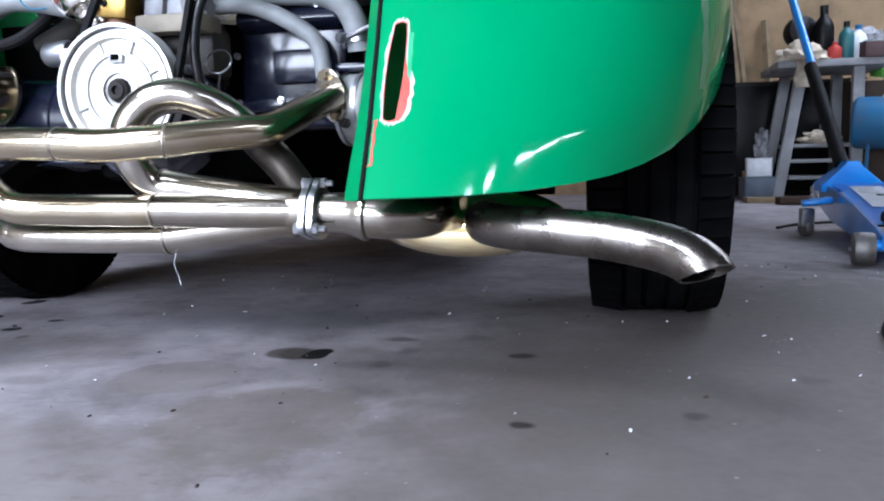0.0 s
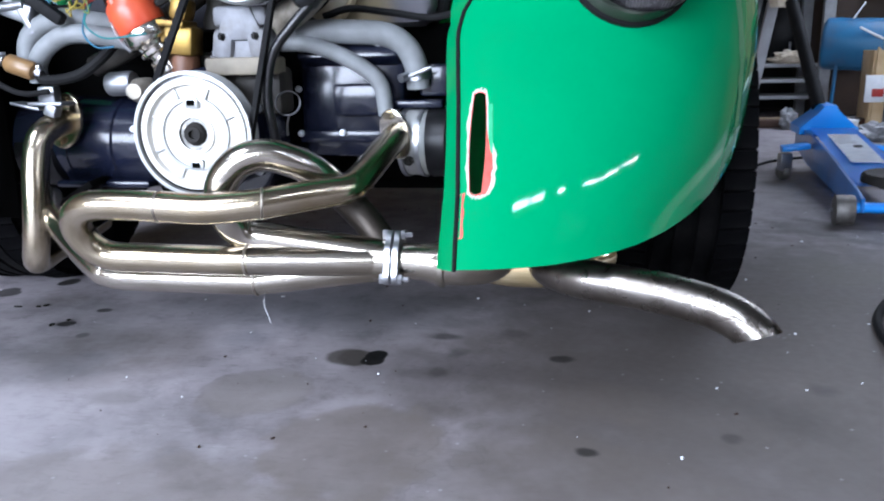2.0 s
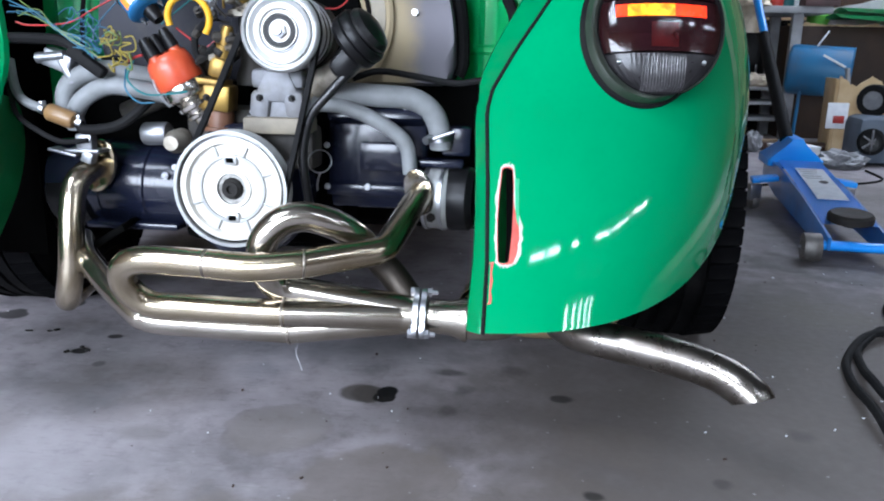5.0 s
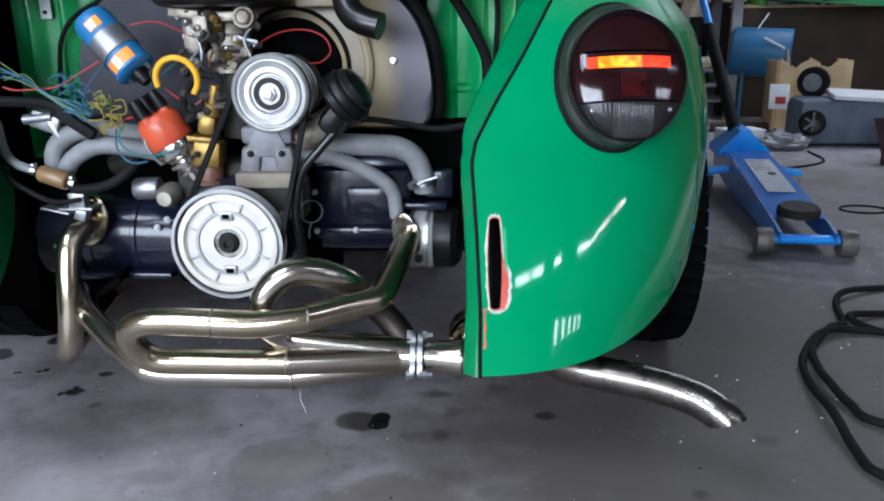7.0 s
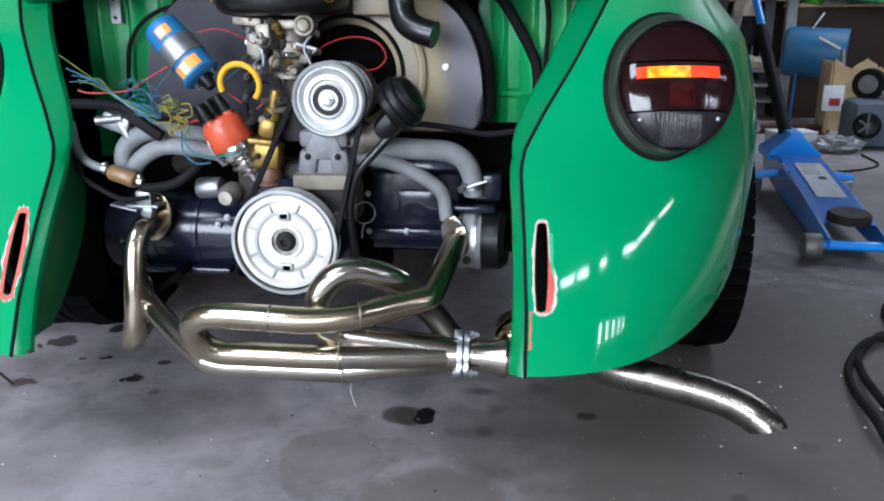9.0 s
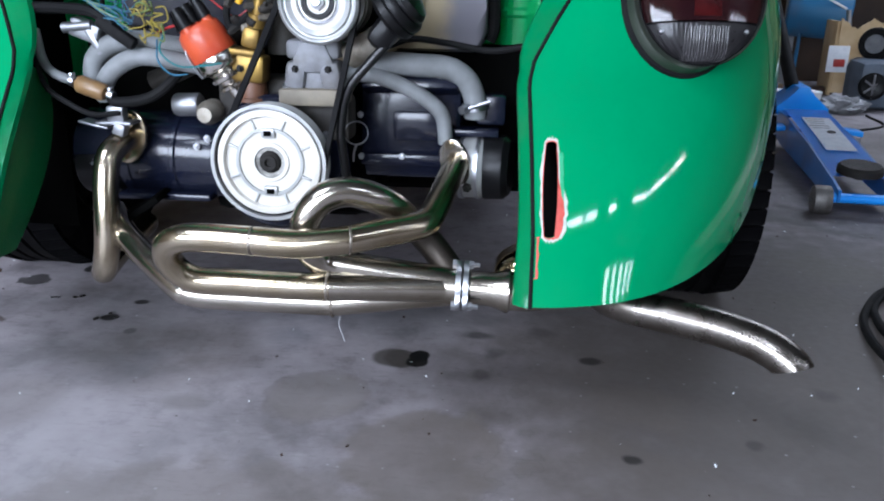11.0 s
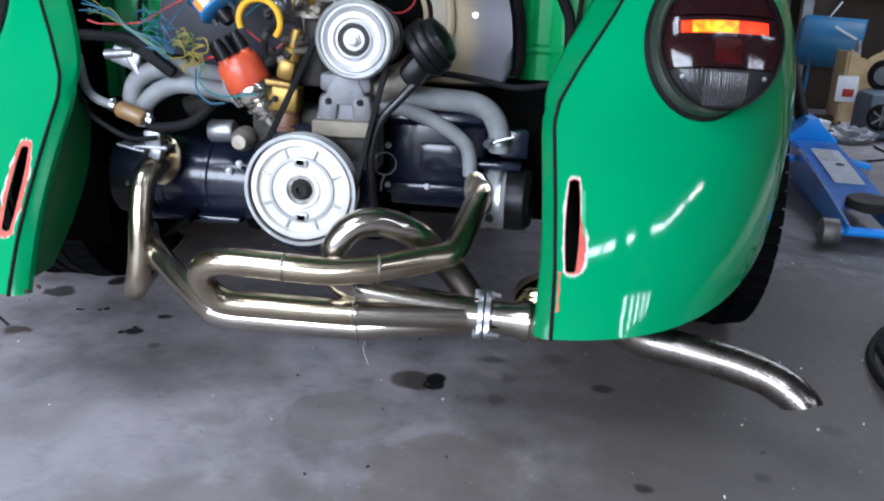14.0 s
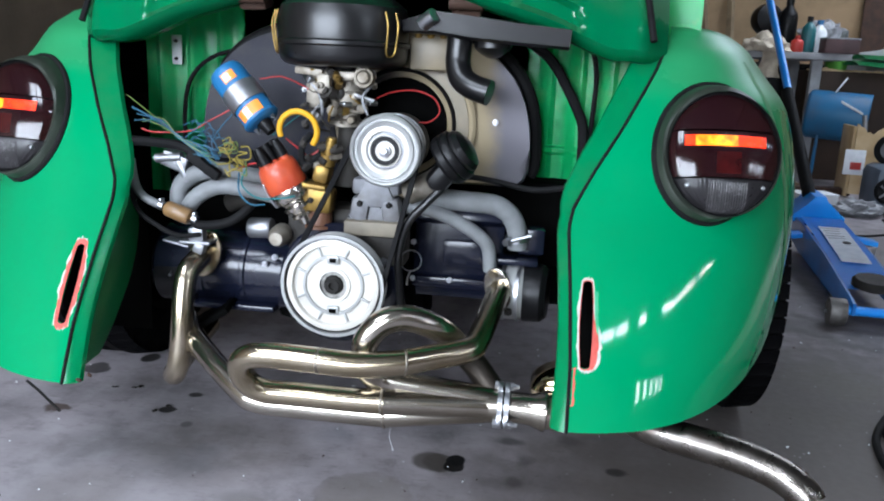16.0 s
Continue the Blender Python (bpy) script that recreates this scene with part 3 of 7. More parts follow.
def lathe(bm, profile, origin=(0, 0, 0), axis=(0, -1, 0), seg=32, close=False):
    """Turns (radius, height) pairs about axis through origin."""
    o, a = Vector(origin), Vector(axis).normalized()
    u = a.orthogonal().normalized()
    v = a.cross(u)
    rings = []
    for r, h in profile:
        if r < 1e-6:
            rings.append([bm.verts.new(o + a * h)])
        else:
            rings.append([bm.verts.new(o + a * h + (u * math.cos(2 * math.pi * k / seg) + v * math.sin(2 * math.pi * k / seg)) * r) for k in range(seg)])
    pairs = list(zip(rings, rings[1:])) + ([(rings[-1], rings[0])] if close else [])
    for p, q in pairs:
        for k in range(seg):
            k2 = (k + 1) % seg
            if len(p) == 1 and len(q) == 1:
                break
            if len(p) == 1:
                bm.faces.new((p[0], q[k], q[k2]))
            elif len(q) == 1:
                bm.faces.new((p[k2], p[k], q[0]))
            else:
                bm.faces.new((p[k], q[k], q[k2], p[k2]))
    return bm


def block(bm, centre, size, rot=(0, 0, 0), bevel=0.0):
    """A box, its edges rounded by bevel."""
    m = pose(*centre, *rot) @ Matrix.Diagonal((*size, 1))
    got = bmesh.ops.create_cube(bm, size=1, matrix=m)
    if bevel:
        edges = list({e for v in got["verts"] for e in v.link_edges})
        bmesh.ops.bevel(bm, geom=edges, offset=bevel, segments=2, profile=0.5, affect='EDGES', clamp_overlap=True)
    return bm


def slab(bm, outline, depth, m=None, bevel=0.0):
    """A flat outline of (u, v) given depth along -w, placed by the matrix m."""
    m = m or Matrix()
    top = [bm.verts.new(m @ Vector((u, v, 0))) for u, v in outline]
    low = [bm.verts.new(m @ Vector((u, v, -depth))) for u, v in outline]
    k = len(outline)
    f1 = bm.faces.new(top)
    bm.faces.new(low[::-1])
    for i in range(k):
        bm.faces.new((top[i], low[i], low[(i + 1) % k], top[(i + 1) % k]))
    if bevel:
        bmesh.ops.bevel(bm, geom=list(f1.edges), offset=bevel, segments=2, profile=0.5, affect='EDGES', clamp_overlap=True)
    return bm


FACING = Matrix(((1, 0, 0, 0), (0, 0, -1, 0), (0, 1, 0, 0), (0, 0, 0, 1)))  # u to the right, v up, w towards the rear


def upright(y):
    return Matrix.Translation((0, y, 0)) @ FACING


def hexbolt(bm, at, axis, r=0.007, h=0.006):
    return lathe(bm, [(0, 0), (r, 0), (r, h), (r * 0.5, h), (r * 0.5, h + 0.006), (0, h + 0.006)], at, axis, 6)


# ---- the garage ----
b = B()
bmesh.ops.create_grid(b, x_segments=24, y_segments=24, size=60)
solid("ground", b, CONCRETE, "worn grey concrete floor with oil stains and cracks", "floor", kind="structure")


def wall(name, boxes, mat, label):
    b = B()
    for c, s in boxes:
        block(b, c, s)
    return solid(name, b, mat, label, "wall", kind="structure")


wall("wall_north", [((2.7, 6.6, 1.6), (12.6, 0.2, 3.2))], PLY, "brown boarded rear wall of the garage")
wall("wall_east", [((9.1, 1.1, 1.6), (0.2, 10.8, 3.2))], WALL, "dim brown side wall of the garage")
wall("wall_west", [((-3.5, 1.1, 1.6), (0.2, 10.8, 3.2))], WALL, "dark side wall of the garage")
wall("wall_south", [((-3.4, -4.3, 1.6), (0.4, 0.2, 3.2)), ((4.70, -4.3, 1.1), (8.6, 0.2, 2.2)), ((4.70, -4.3, 3.0), (8.6, 0.2, 0.4)), ((-1.40, -4.3, 2.775), (3.6, 0.2, 0.85))]
     + [(((p + q) / 2, -4.3, 2.5), (q - p, 0.2, 0.6)) for p, q in zip([0.4] + [x + 0.13 for x in SLOTS], [x - 0.13 for x in SLOTS] + [9.0])], WALL,
     "garage front wall with a wide open doorway and slot windows")
# sheet roof with slits of daylight, and unseen openings added for the fill lamps
b = B()


def sheet(bm, corners, z0, z1):
    low = [bm.verts.new((x, y, z0)) for x, y in corners]
    top = [bm.verts.new((x, y, z1)) for x, y in corners]
    bm.faces.new(low[::-1])
    bm.faces.new(top)
    for i in range(len(low)):
        j = (i + 1) % len(low)
        bm.faces.new((low[i], low[j], top[j], top[i]))


line = [(-3.7, -3.20)] + [(x, y) for x0, y0, x1, y1, wide, watts in SLITS for x, y in ((x0, y0), (x1, y1))] + [(9.3, -0.6)]
for (x0, y0), (x1, y1) in zip(line, line[1:]):
    w = max([s[4] / 2 + 0.005 for s in SLITS if abs(x0 - s[0]) < 1e-6 and abs(x1 - s[2]) < 1e-6], default=0.0)
    if x1 - x0 > 1e-6:
        sheet(b, [(x0, -4.4), (x1, -4.4), (x1, y1 - w), (x0, y0 - w)], 3.2, 3.3)
        if x0 < -3:
            sheet(b, [(x0, -1.6), (x1, -1.6), (x1, 2.95), (x0, 2.95)], 3.2, 3.3)
            sheet(b, [(x0, y0), (-1.95, y0), (-1.95, -1.6), (x0, -1.6)], 3.2, 3.3)
            sheet(b, [(-0.71, y0), (x1, y1), (x1, -1.6), (-0.71, -1.6)], 3.2, 3.3)
            sheet(b, [(-1.95, y0), (-0.71, y0), (-0.71, -3.24), (-1.95, -3.24)], 3.2, 3.3)
        else:
            sheet(b, [(x0, y0 + w), (x1, y1 + w), (x1, 2.95), (x0, 2.95)], 3.2, 3.3)
sheet(b, [(-3.7, 2.95), (2.3, 2.95), (2.3, 5.45), (-3.7, 5.45)], 3.2, 3.3)
sheet(b, [(5.5, 2.95), (9.3, 2.95), (9.3, 5.45), (5.5, 5.45)], 3.2, 3.3)
sheet(b, [(-3.7, 5.45), (9.3, 5.45), (9.3, 6.7), (-3.7, 6.7)], 3.2, 3.3)
for x in (-3.0, -2.2, -1.4, -0.6, 0.2, 0.95, 2.35, 4.05, 6.2, 8.4):
    block(b, (x, 1.1, 3.15), (0.05, 11.0, 0.08))
solid("ceiling", b, CEIL, "grey sheet roof on rafters with slits and added fill openings", "ceiling", kind="structure")


# ---- the car ----
MID = 0.012  # the car's middle line
car = thing("car", "green small rear-engined car with lid open and rear apron removed", "car", (MID, 0.6, 0))

PZ = [0.264, 0.35, 0.46, 0.60, 0.70, 0.79, 0.855, 0.885, 0.895]
PY = [-0.202, -0.159, -0.094, -0.004, 0.062, 0.131, 0.215, 0.32, 0.45]
IN_Z = [0.264, 0.35, 0.45, 0.545, 0.575, 0.63, 0.70, 0.80, 0.86, 0.9]
IN_X = [0.408, 0.408, 0.402, 0.394, 0.400, 0.430, 0.474, 0.530, 0.556, 0.575]
OUT_Z = [0.25, 0.285, 0.334, 0.43, 0.54, 0.60, 0.64, 0.70, 0.745, 0.79, 0.82, 0.87, 0.89, 0.90]
OUT_X = [0.785, 0.800, 0.822, 0.854, 0.876, 0.875, 0.868, 0.850, 0.828, 0.793, 0.768, 0.708, 0.655, 0.62]


def ease(z, zs, vs):
    """Smooth curve through given heights and values."""
    n = len(zs)
    if z <= zs[0]:
        return vs[0]
    if z >= zs[-1]:
        return vs[-1]
    k = max(i for i in range(n - 1) if zs[i] <= z)
    sl = [(vs[i + 1] - vs[i]) / (zs[i + 1] - zs[i]) for i in range(n - 1)]

    def tangent(i):
        if i == 0:
            return sl[0]
        if i == n - 1:
            return sl[-1]
        h0, h1 = zs[i] - zs[i - 1], zs[i + 1] - zs[i]
        return (sl[i - 1] * h1 + sl[i] * h0) / (h0 + h1)
    h = zs[k + 1] - zs[k]
    t = (z - zs[k]) / h
    return ((2 * t ** 3 - 3 * t ** 2 + 1) * vs[k] + (t ** 3 - 2 * t ** 2 + t) * h * tangent(k)
            + (3 * t ** 2 - 2 * t ** 3) * vs[k + 1] + (t ** 3 - t ** 2) * h * tangent(k + 1))


def rear_y(z):
    return ease(z, PZ, PY)


def inner_x(z):
    return float(np.interp(z, IN_Z, IN_X))


def outer_x(z):
    return ease(z, OUT_Z, OUT_X)


def roundness(z):
    return ease(z, [0.26, 0.55, 0.64, 0.745, 0.82, 0.87, 0.895], [0.55, 0.55, 0.50, 0.40, 0.35, 0.25, 0.2])


def fender_point(u, z):
    """u: 0 at the bead, 1 at the widest point, past 1 forward along the side."""
    xi, xo, y0, d = inner_x(z), outer_x(z), rear_y(z), roundness(z)
    if u <= 1:
        a = u * math.pi / 2
        return Vector((xi + (xo - xi) * math.sin(a), y0 + d * (1 - math.cos(a)), z))
    return Vector((xo + 0.012 * math.sin(min(1, (u - 1)) * math.pi), y0 + d + (u - 1) * 0.8, z))


def fender_y(x, z):
    xi, xo = inner_x(z), outer_x(z)
    s = max(0.0, min(1.0, (x - xi) / (xo - xi)))
    return rear_y(z) + roundness(z) * (1 - math.sqrt(1 - s * s))


WHEEL = (0.750, 0.635, 0.31)


def lower_edge(u):
    if u <= 1:
        s = math.sin(u * math.pi / 2)
        return float(np.interp(s, [0, 0.3, 0.45, 0.58, 0.68, 0.76, 0.84, 0.91, 0.96, 1.0], [0.264, 0.266, 0.269, 0.275, 0.283, 0.294, 0.313, 0.347, 0.39, 0.46]))
    if u < 1.15:
        return 0.46 + (u - 1) * 1.4
    y = fender_point(u, 0.62).y
    d = 0.365 ** 2 - (y - WHEEL[1]) ** 2
    return max(0.45, min(0.675, WHEEL[2] + math.sqrt(d))) if d > 0 else 0.45


def bake(ob):
    """Turns an object's modifiers into its mesh."""
    dg = bpy.context.evaluated_depsgraph_get()
    me = bpy.data.meshes.new_from_object(ob.evaluated_get(dg))
    old = ob.data
    ob.modifiers.clear()
    ob.data = me
    bpy.data.meshes.remove(old)


SLOT_HALF = 0.050


def slot_cutter(side):
    b = B()
    pts = []
    for k in range(24):
        a = 2 * math.pi * k / 24
        pts.append((0.0105 * math.cos(a), (SLOT_HALF if math.sin(a) >= 0 else -SLOT_HALF) + 0.0105 * math.sin(a)))
    slab(b, pts, 0.3, Matrix.Translation((side * 0.4285, -0.25, 0.410)) @ Euler((0, radians(side * -1.5), 0)).to_matrix().to_4x4() @ FACING)
    cut = new("slot_cutter", mesh_of(b, "slot_cutter", DARK))
    cut.location = (MID, 0, 0)
    return cut


def fender(side):
    b = B()
    us = [i / 36 for i in range(37)] + [1 + i / 14 for i in range(1, 15)]
    rows = 44
    grid = []
    for u in us:
        lo = lower_edge(u)
        col = []
        for j in range(rows + 1):
            s = j / rows
            z = lo + (0.895 - lo) * (1 - (1 - s) ** 1.35)
            p = fender_point(u, z)
            col.append(b.verts.new((p.x * side, p.y, p.z)))
        grid.append(col)
    for i in range(len(us) - 1):
        for j in range(rows):
            q = (grid[i][j], grid[i + 1][j], grid[i + 1][j + 1], grid[i][j + 1])
            b.faces.new(q if side > 0 else q[::-1])
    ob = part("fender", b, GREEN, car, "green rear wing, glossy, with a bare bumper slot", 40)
    ob.location = (0, -0.6, 0)
    so = ob.modifiers.new("thick", 'SOLIDIFY')
    so.thickness, so.offset = 0.0035, -1
    cut = slot_cutter(side)
    bo = ob.modifiers.new("slot", 'BOOLEAN')
    bo.operation, bo.object, bo.solver = 'DIFFERENCE', cut, 'EXACT'
    bpy.context.view_layer.update()
    bake(ob)
    ob.data.set_sharp_from_angle(angle=radians(32))
    me = cut.data
    bpy.data.objects.remove(cut)
    bpy.data.meshes.remove(me)
    return ob


def on_fender(bm, ring_in, ring_out, side, lift):
    """A band of bare surface that follows the wing, between two outlines of (x, z)."""
    n = len(ring_in)
    vin, vout = [], []
    for (x0, z0), (x1, z1) in zip(ring_in, ring_out):
        vin.append(bm.verts.new((side * x0, fender_y(x0, z0) - lift, z0)))
        vout.append(bm.verts.new((side * x1, fender_y(x1, z1) - lift, z1)))
    for k in range(n):
        bm.faces.new((vin[k], vin[(k + 1) % n], vout[(k + 1) % n], vout[k]))


def slot_outline(grow, bulge=0.0, rough=0.0, seed=1):
    """The slot's outline, grown; bulge: how far it spreads outward low down on the outer side."""
    rnd = random.Random(seed)
    pts = []
    for k in range(64):
        a = 2 * math.pi * k / 64
        ca, sa = math.cos(a), math.sin(a)
        r = 0.0105 + grow * (1 + rough * (rnd.random() - 0.5))
        half = SLOT_HALF + (0.003 * (k % 3 == 0) * rough)
        z = (half if sa >= 0 else -half) + r * sa
        # spread the straight sides out over the length
        if abs(ca) > 0.75:
            z = half * (sa / 0.66)
        low = max(0.0, min(1.0, (-z + 0.012) / 0.04)) * max(0.0, min(1.0, (z + 0.075) / 0.02))
        x = r * ca + (bulge * low * max(0.0, ca) * (0.75 + 0.5 * rnd.random() * rough) if bulge else 0)
        pts.append((0.4285 + x - 0.013 * z, 0.410 + z))
    return pts


def strip(bm, rows):
    """Joins rows of points with faces."""
    g = [[bm.verts.new(p) for p in r] for r in rows]
    for a, c in zip(g, g[1:]):
        for k in range(len(a) - 1):
            bm.faces.new((a[k], a[k + 1], c[k + 1], c[k]))
    return g


def DUST_U(z):
    return ease(z, [0.40, 0.5, 0.6, 0.7, 0.82], [0.70, 0.66, 0.62, 0.56, 0.50])


def build_wing(side):
    f = fender(side)
    g0, bu = (0.0007, 0.0125) if side > 0 else (0.0065, 0.0)
    b = B()
    on_fender(b, slot_outline(-0.0004), slot_outline(g0, bu, 0.6, 3), side, 0.0007)
    part("bare_primer", b, PRIMER_RED, f, "red primer showing round the slot")
    b = B()
    on_fender(b, slot_outline(g0 - 0.0008, bu * 0.9, 0.6, 3), slot_outline(g0 + (0.0034 if side > 0 else 0.0018), bu + 0.0008, 0.7, 5), side, 0.0004)
    part("sanded_edge", b, FILLER, f, "pale feathered paint edge")
    if side > 0:
        b = B()
        on_fender(b, [(0.4440 - 0.0004 * k, 0.385 + 0.0055 * k) for k in range(14)][::-1] + [(0.4445, 0.383)],
                  [(0.4490 - 0.0008 * ((k * 5) % 4) / 3 - 0.0003 * k, 0.386 + 0.0054 * k) for k in range(14)][::-1] + [(0.4455, 0.381)], side, 0.0005)
        part("rubbed_paint", b, RUBBED, f, "pale rubbed green paint beside the slot")
        b = B()
        on_fender(b, [(0.409 + 0.001 * (k % 2), 0.30 + 0.007 * k) for k in range(8)] + [(0.4125, 0.35 - 0.007 * k) for k in range(8)],
                  [(0.4092, 0.299 + 0.0072 * k) for k in range(8)] + [(0.4165 - 0.002 * ((k * 7) % 3) / 2, 0.352 - 0.0075 * k) for k in range(8)], side, 0.0006)
        part("bare_primer", b, PRIMER_RED, f, "red primer showing along the edge")
    # black bead in the seam
    b = B()
    zs = [0.262 + 0.012 * k for k in range(50)]
    pipe(b, [(side * (inner_x(z) - 0.001), rear_y(z) - 0.001, z) for z in zs], 0.0027, 8, 1)
    part("bead", b, RUBBER, f, "black rubber wing bead")
    # tail lamp: a seal on the wing, a housing that stands out from it, and the lenses
    tilt = Vector((side * 0.10, -0.95, 0.31)).normalized()
    cx, cz = 0.632, 0.661
    c = Vector((side * cx, fender_y(cx, cz) - 0.014, cz))
    u = Vector((0, 0, 1)).cross(tilt).normalized()
    if u.x < 0:
        u = -u
    v = tilt.cross(u)
    if v.z < 0:
        v = -v

    def place(a, h, w):
        return c + u * (a + side * 0.006) + v * h + tilt * w

    ring = []
    for k in range(64):
        t = 2 * math.pi * k / 64
        x, z = 0.626 + 0.099 * math.cos(t), 0.666 + 0.112 * math.sin(t)
        ring.append(Vector((side * x, fender_y(x, z) - 0.002, z)))
    b = B()
    g = []
    for k, p in enumerate(ring):
        t = (ring[(k + 1) % 64] - ring[k - 1]).normalized()
        q = (p - sum(ring, Vector()) / 64)
        q = (q - t * q.dot(t)).normalized()
        w = t.cross(q)
        g.append([b.verts.new(p + (q * math.cos(j * math.pi / 4) + w * math.sin(j * math.pi / 4)) * 0.0055) for j in range(8)])
    for k in range(64):
        for j in range(8):
            b.faces.new((g[k][j], g[k][(j + 1) % 8], g[(k + 1) % 64][(j + 1) % 8], g[(k + 1) % 64][j]))
    lamp = part("tail_lamp", b, RUBBER, f, "round smoked tail lamp in a black rubber seal")
    b = B()
    edge = [place(side * 0.0945 * math.cos(2 * math.pi * k / 64), 0.1055 * math.sin(2 * math.pi * k / 64), 0.026) for k in range(64)]
    rows = [[p * (1 - s_) + q * s_ + tilt * 0.013 * math.sin(math.pi * s_) for p, q in zip(ring, edge)] for s_ in (0, 0.25, 0.5, 0.75, 1.0)]
    gg = [[b.verts.new(p) for p in r] for r in rows]
    for r0, r1 in zip(gg, gg[1:]):
        for k in range(64):
            b.faces.new((r0[k], r0[(k + 1) % 64], r1[(k + 1) % 64], r1[k]))
    part("housing", b, HOUSING, lamp, "dull dark housing wall")

    def lens_band(name, z0, z1, mat, label, w=0.022, x0=-9, x1=9, ribs=0):
        b = B()
        cols = 84 if ribs else 28
        RR, RRV = 0.0935, 0.1045
        half = lambda h: RR * math.sqrt(max(0.0, 1 - (h / RRV) ** 2))
        rowsn = 6
        g = []
        for j in range(rowsn + 1):
            h = z0 + (z1 - z0) * j / rowsn
            hw = half(h)
            row = []
            for k in range(cols + 1):
                a = max(x0, -hw) + (min(x1, hw) - max(x0, -hw)) * k / cols
                rr = (a / RR) ** 2 + (h / RRV) ** 2
                dome = w - 0.012 + 0.034 * math.sqrt(max(0.0, 1 - 0.9 * min(1, rr))) - 0.014 * max(0, rr - 0.75)
                if ribs:
                    dome += 0.0006 * math.sin(a * ribs)
                row.append(b.verts.new(place(a, h, dome)))
            g.append(row)
        for j in range(rowsn):
            for k in range(cols):
                b.faces.new((g[j][k], g[j][k + 1], g[j + 1][k + 1], g[j + 1][k]))
        bmesh.ops.solidify(b, geom=list(b.faces), thickness=0.012)
        return part(name, b, mat, lamp, label, 50)

    lens_band("upper_lens", 0.037, 0.101, LENS_DARK, "smoked dark red upper lens")
    lens_band("middle_lens", -0.042, 0.034, LENS_DARK, "smoked dark red middle lens")
    lens_band("reversing_lens", -0.101, -0.045, LENS_CLEAR, "ribbed smoked reversing lens", ribs=900)
    lens_band("ribbed_window", -0.098, -0.050, LENS_RIBBED, "pale ribbed window", 0.0224, -0.030, 0.036, ribs=1500)
    lens_band("lit_strip", 0.009, 0.027, LIT_AMBER, "lit amber strip", 0.0226, -0.052, 0.016 if side > 0 else 0.0)
    lens_band("brake_strip", 0.009, 0.027, LIT_RED, "lit red strip", 0.0226, -0.068, -0.052)
    lens_band("brake_strip", 0.009, 0.027, LIT_RED, "lit red strip", 0.0226, 0.016 if side > 0 else 0.0, 0.064)
    lens_band("reflector", -0.036, 0.000, LENS_RED, "deep red reflector", 0.0224, -0.018, 0.022)
    b = B()
    gv = [b.verts.new(place(0.0955 * math.cos(2 * math.pi * k / 48), 0.1065 * math.sin(2 * math.pi * k / 48), 0.0205)) for k in range(48)]
    b.faces.new(gv)
    bmesh.ops.solidify(b, geom=list(b.faces), thickness=0.004)
    part("lamp_base", b, BLACK, lamp, "black lamp base")
    for a in (-0.062, 0.062):
        b = B()
        lathe(b, [(0, 0.004), (0.003, 0.003), (0.004, 0), (0.004, -0.008)], place(a, -0.056, 0.030), tilt, 10)
        part("screw", b, ZINC, lamp, "small bright screw")
    # unseen plate added so the slot looks black inside
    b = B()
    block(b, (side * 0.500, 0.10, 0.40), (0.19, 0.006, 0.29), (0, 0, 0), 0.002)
    part("slot_backing", b, DARK, f, "black plate added behind the slot to keep it dark")
    # turned-in body edge beside the seam, and the panel behind it
    b = B()
    inz, ino = [0.262, 0.40, 0.52, 0.56, 0.60, 0.66, 0.74, 0.82, 0.86], [0.024, 0.018, 0.018, 0.016, 0.030, 0.038, 0.044, 0.048, 0.05]
    prev = None
    for k in range(61):
        z = 0.262 + (0.875 - 0.262) * k / 60
        o = float(np.interp(z, inz, ino))
        y = rear_y(z)
        x = inner_x(z)
        row = [b.verts.new((side * (x - 0.003), y + 0.001, z)), b.verts.new((side * (x - o * 0.5), y + 0.004, z)),
               b.verts.new((side * (x - o), y + 0.012, z)), b.verts.new((side * (x - o - 0.002), y + 0.022, z)), b.verts.new((side * (x - o + 0.008), y + 0.034, z))]
        if prev:
            for i in range(4):
                b.faces.new((prev[i], prev[i + 1], row[i + 1], row[i]))
        prev = row
    bmesh.ops.solidify(b, geom=list(b.faces), thickness=0.002)
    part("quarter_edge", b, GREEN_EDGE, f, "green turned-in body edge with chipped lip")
    # an old line of dust and overspray down the side of the wing
    b = B()
    rows = []
    for k in range(40):
        z = 0.40 + 0.42 * k / 39
        w = 0.014 + 0.006 * noise.noise(Vector((k * 0.4, 2, 5)))
        ul = DUST_U(z)
        row = []
        for d in (-w, -w * 0.4, w * 0.4, w):
            p = fender_point(ul + d, z) 
            q = fender_point(ul + d - 0.02, z) - p
            nrm = q.cross(Vector((0, 0, 1))).normalized()
            if nrm.x < 0:
                nrm = -nrm
            row.append((side * (p.x + nrm.x * 0.0006), p.y + nrm.y * 0.0006, z))
        rows.append(row)
    strip(b, rows)
    part("dust_line", b, OVERSPRAY, f, "dusty line down the wing")
    b = B()
    prev = None
    for k in range(21):
        s = k / 20
        z = 0.275 + 0.275 * s
        y0 = rear_y(z) + 0.02
        deep = 0.02 + 0.13 * math.sin(math.pi * min(1, 0.25 + s * 0.75)) ** 0.8
        x = inner_x(z) - 0.012
        row = [b.verts.new((side * (x + 0.03 * t), y0 + (deep + 0.06 * s) * t, z - 0.015 * t)) for t in (0, 0.33, 0.66, 1)]
        if prev:
            for i in range(3):
                b.faces.new((prev[i], prev[i + 1], row[i + 1], row[i]))
        prev = row
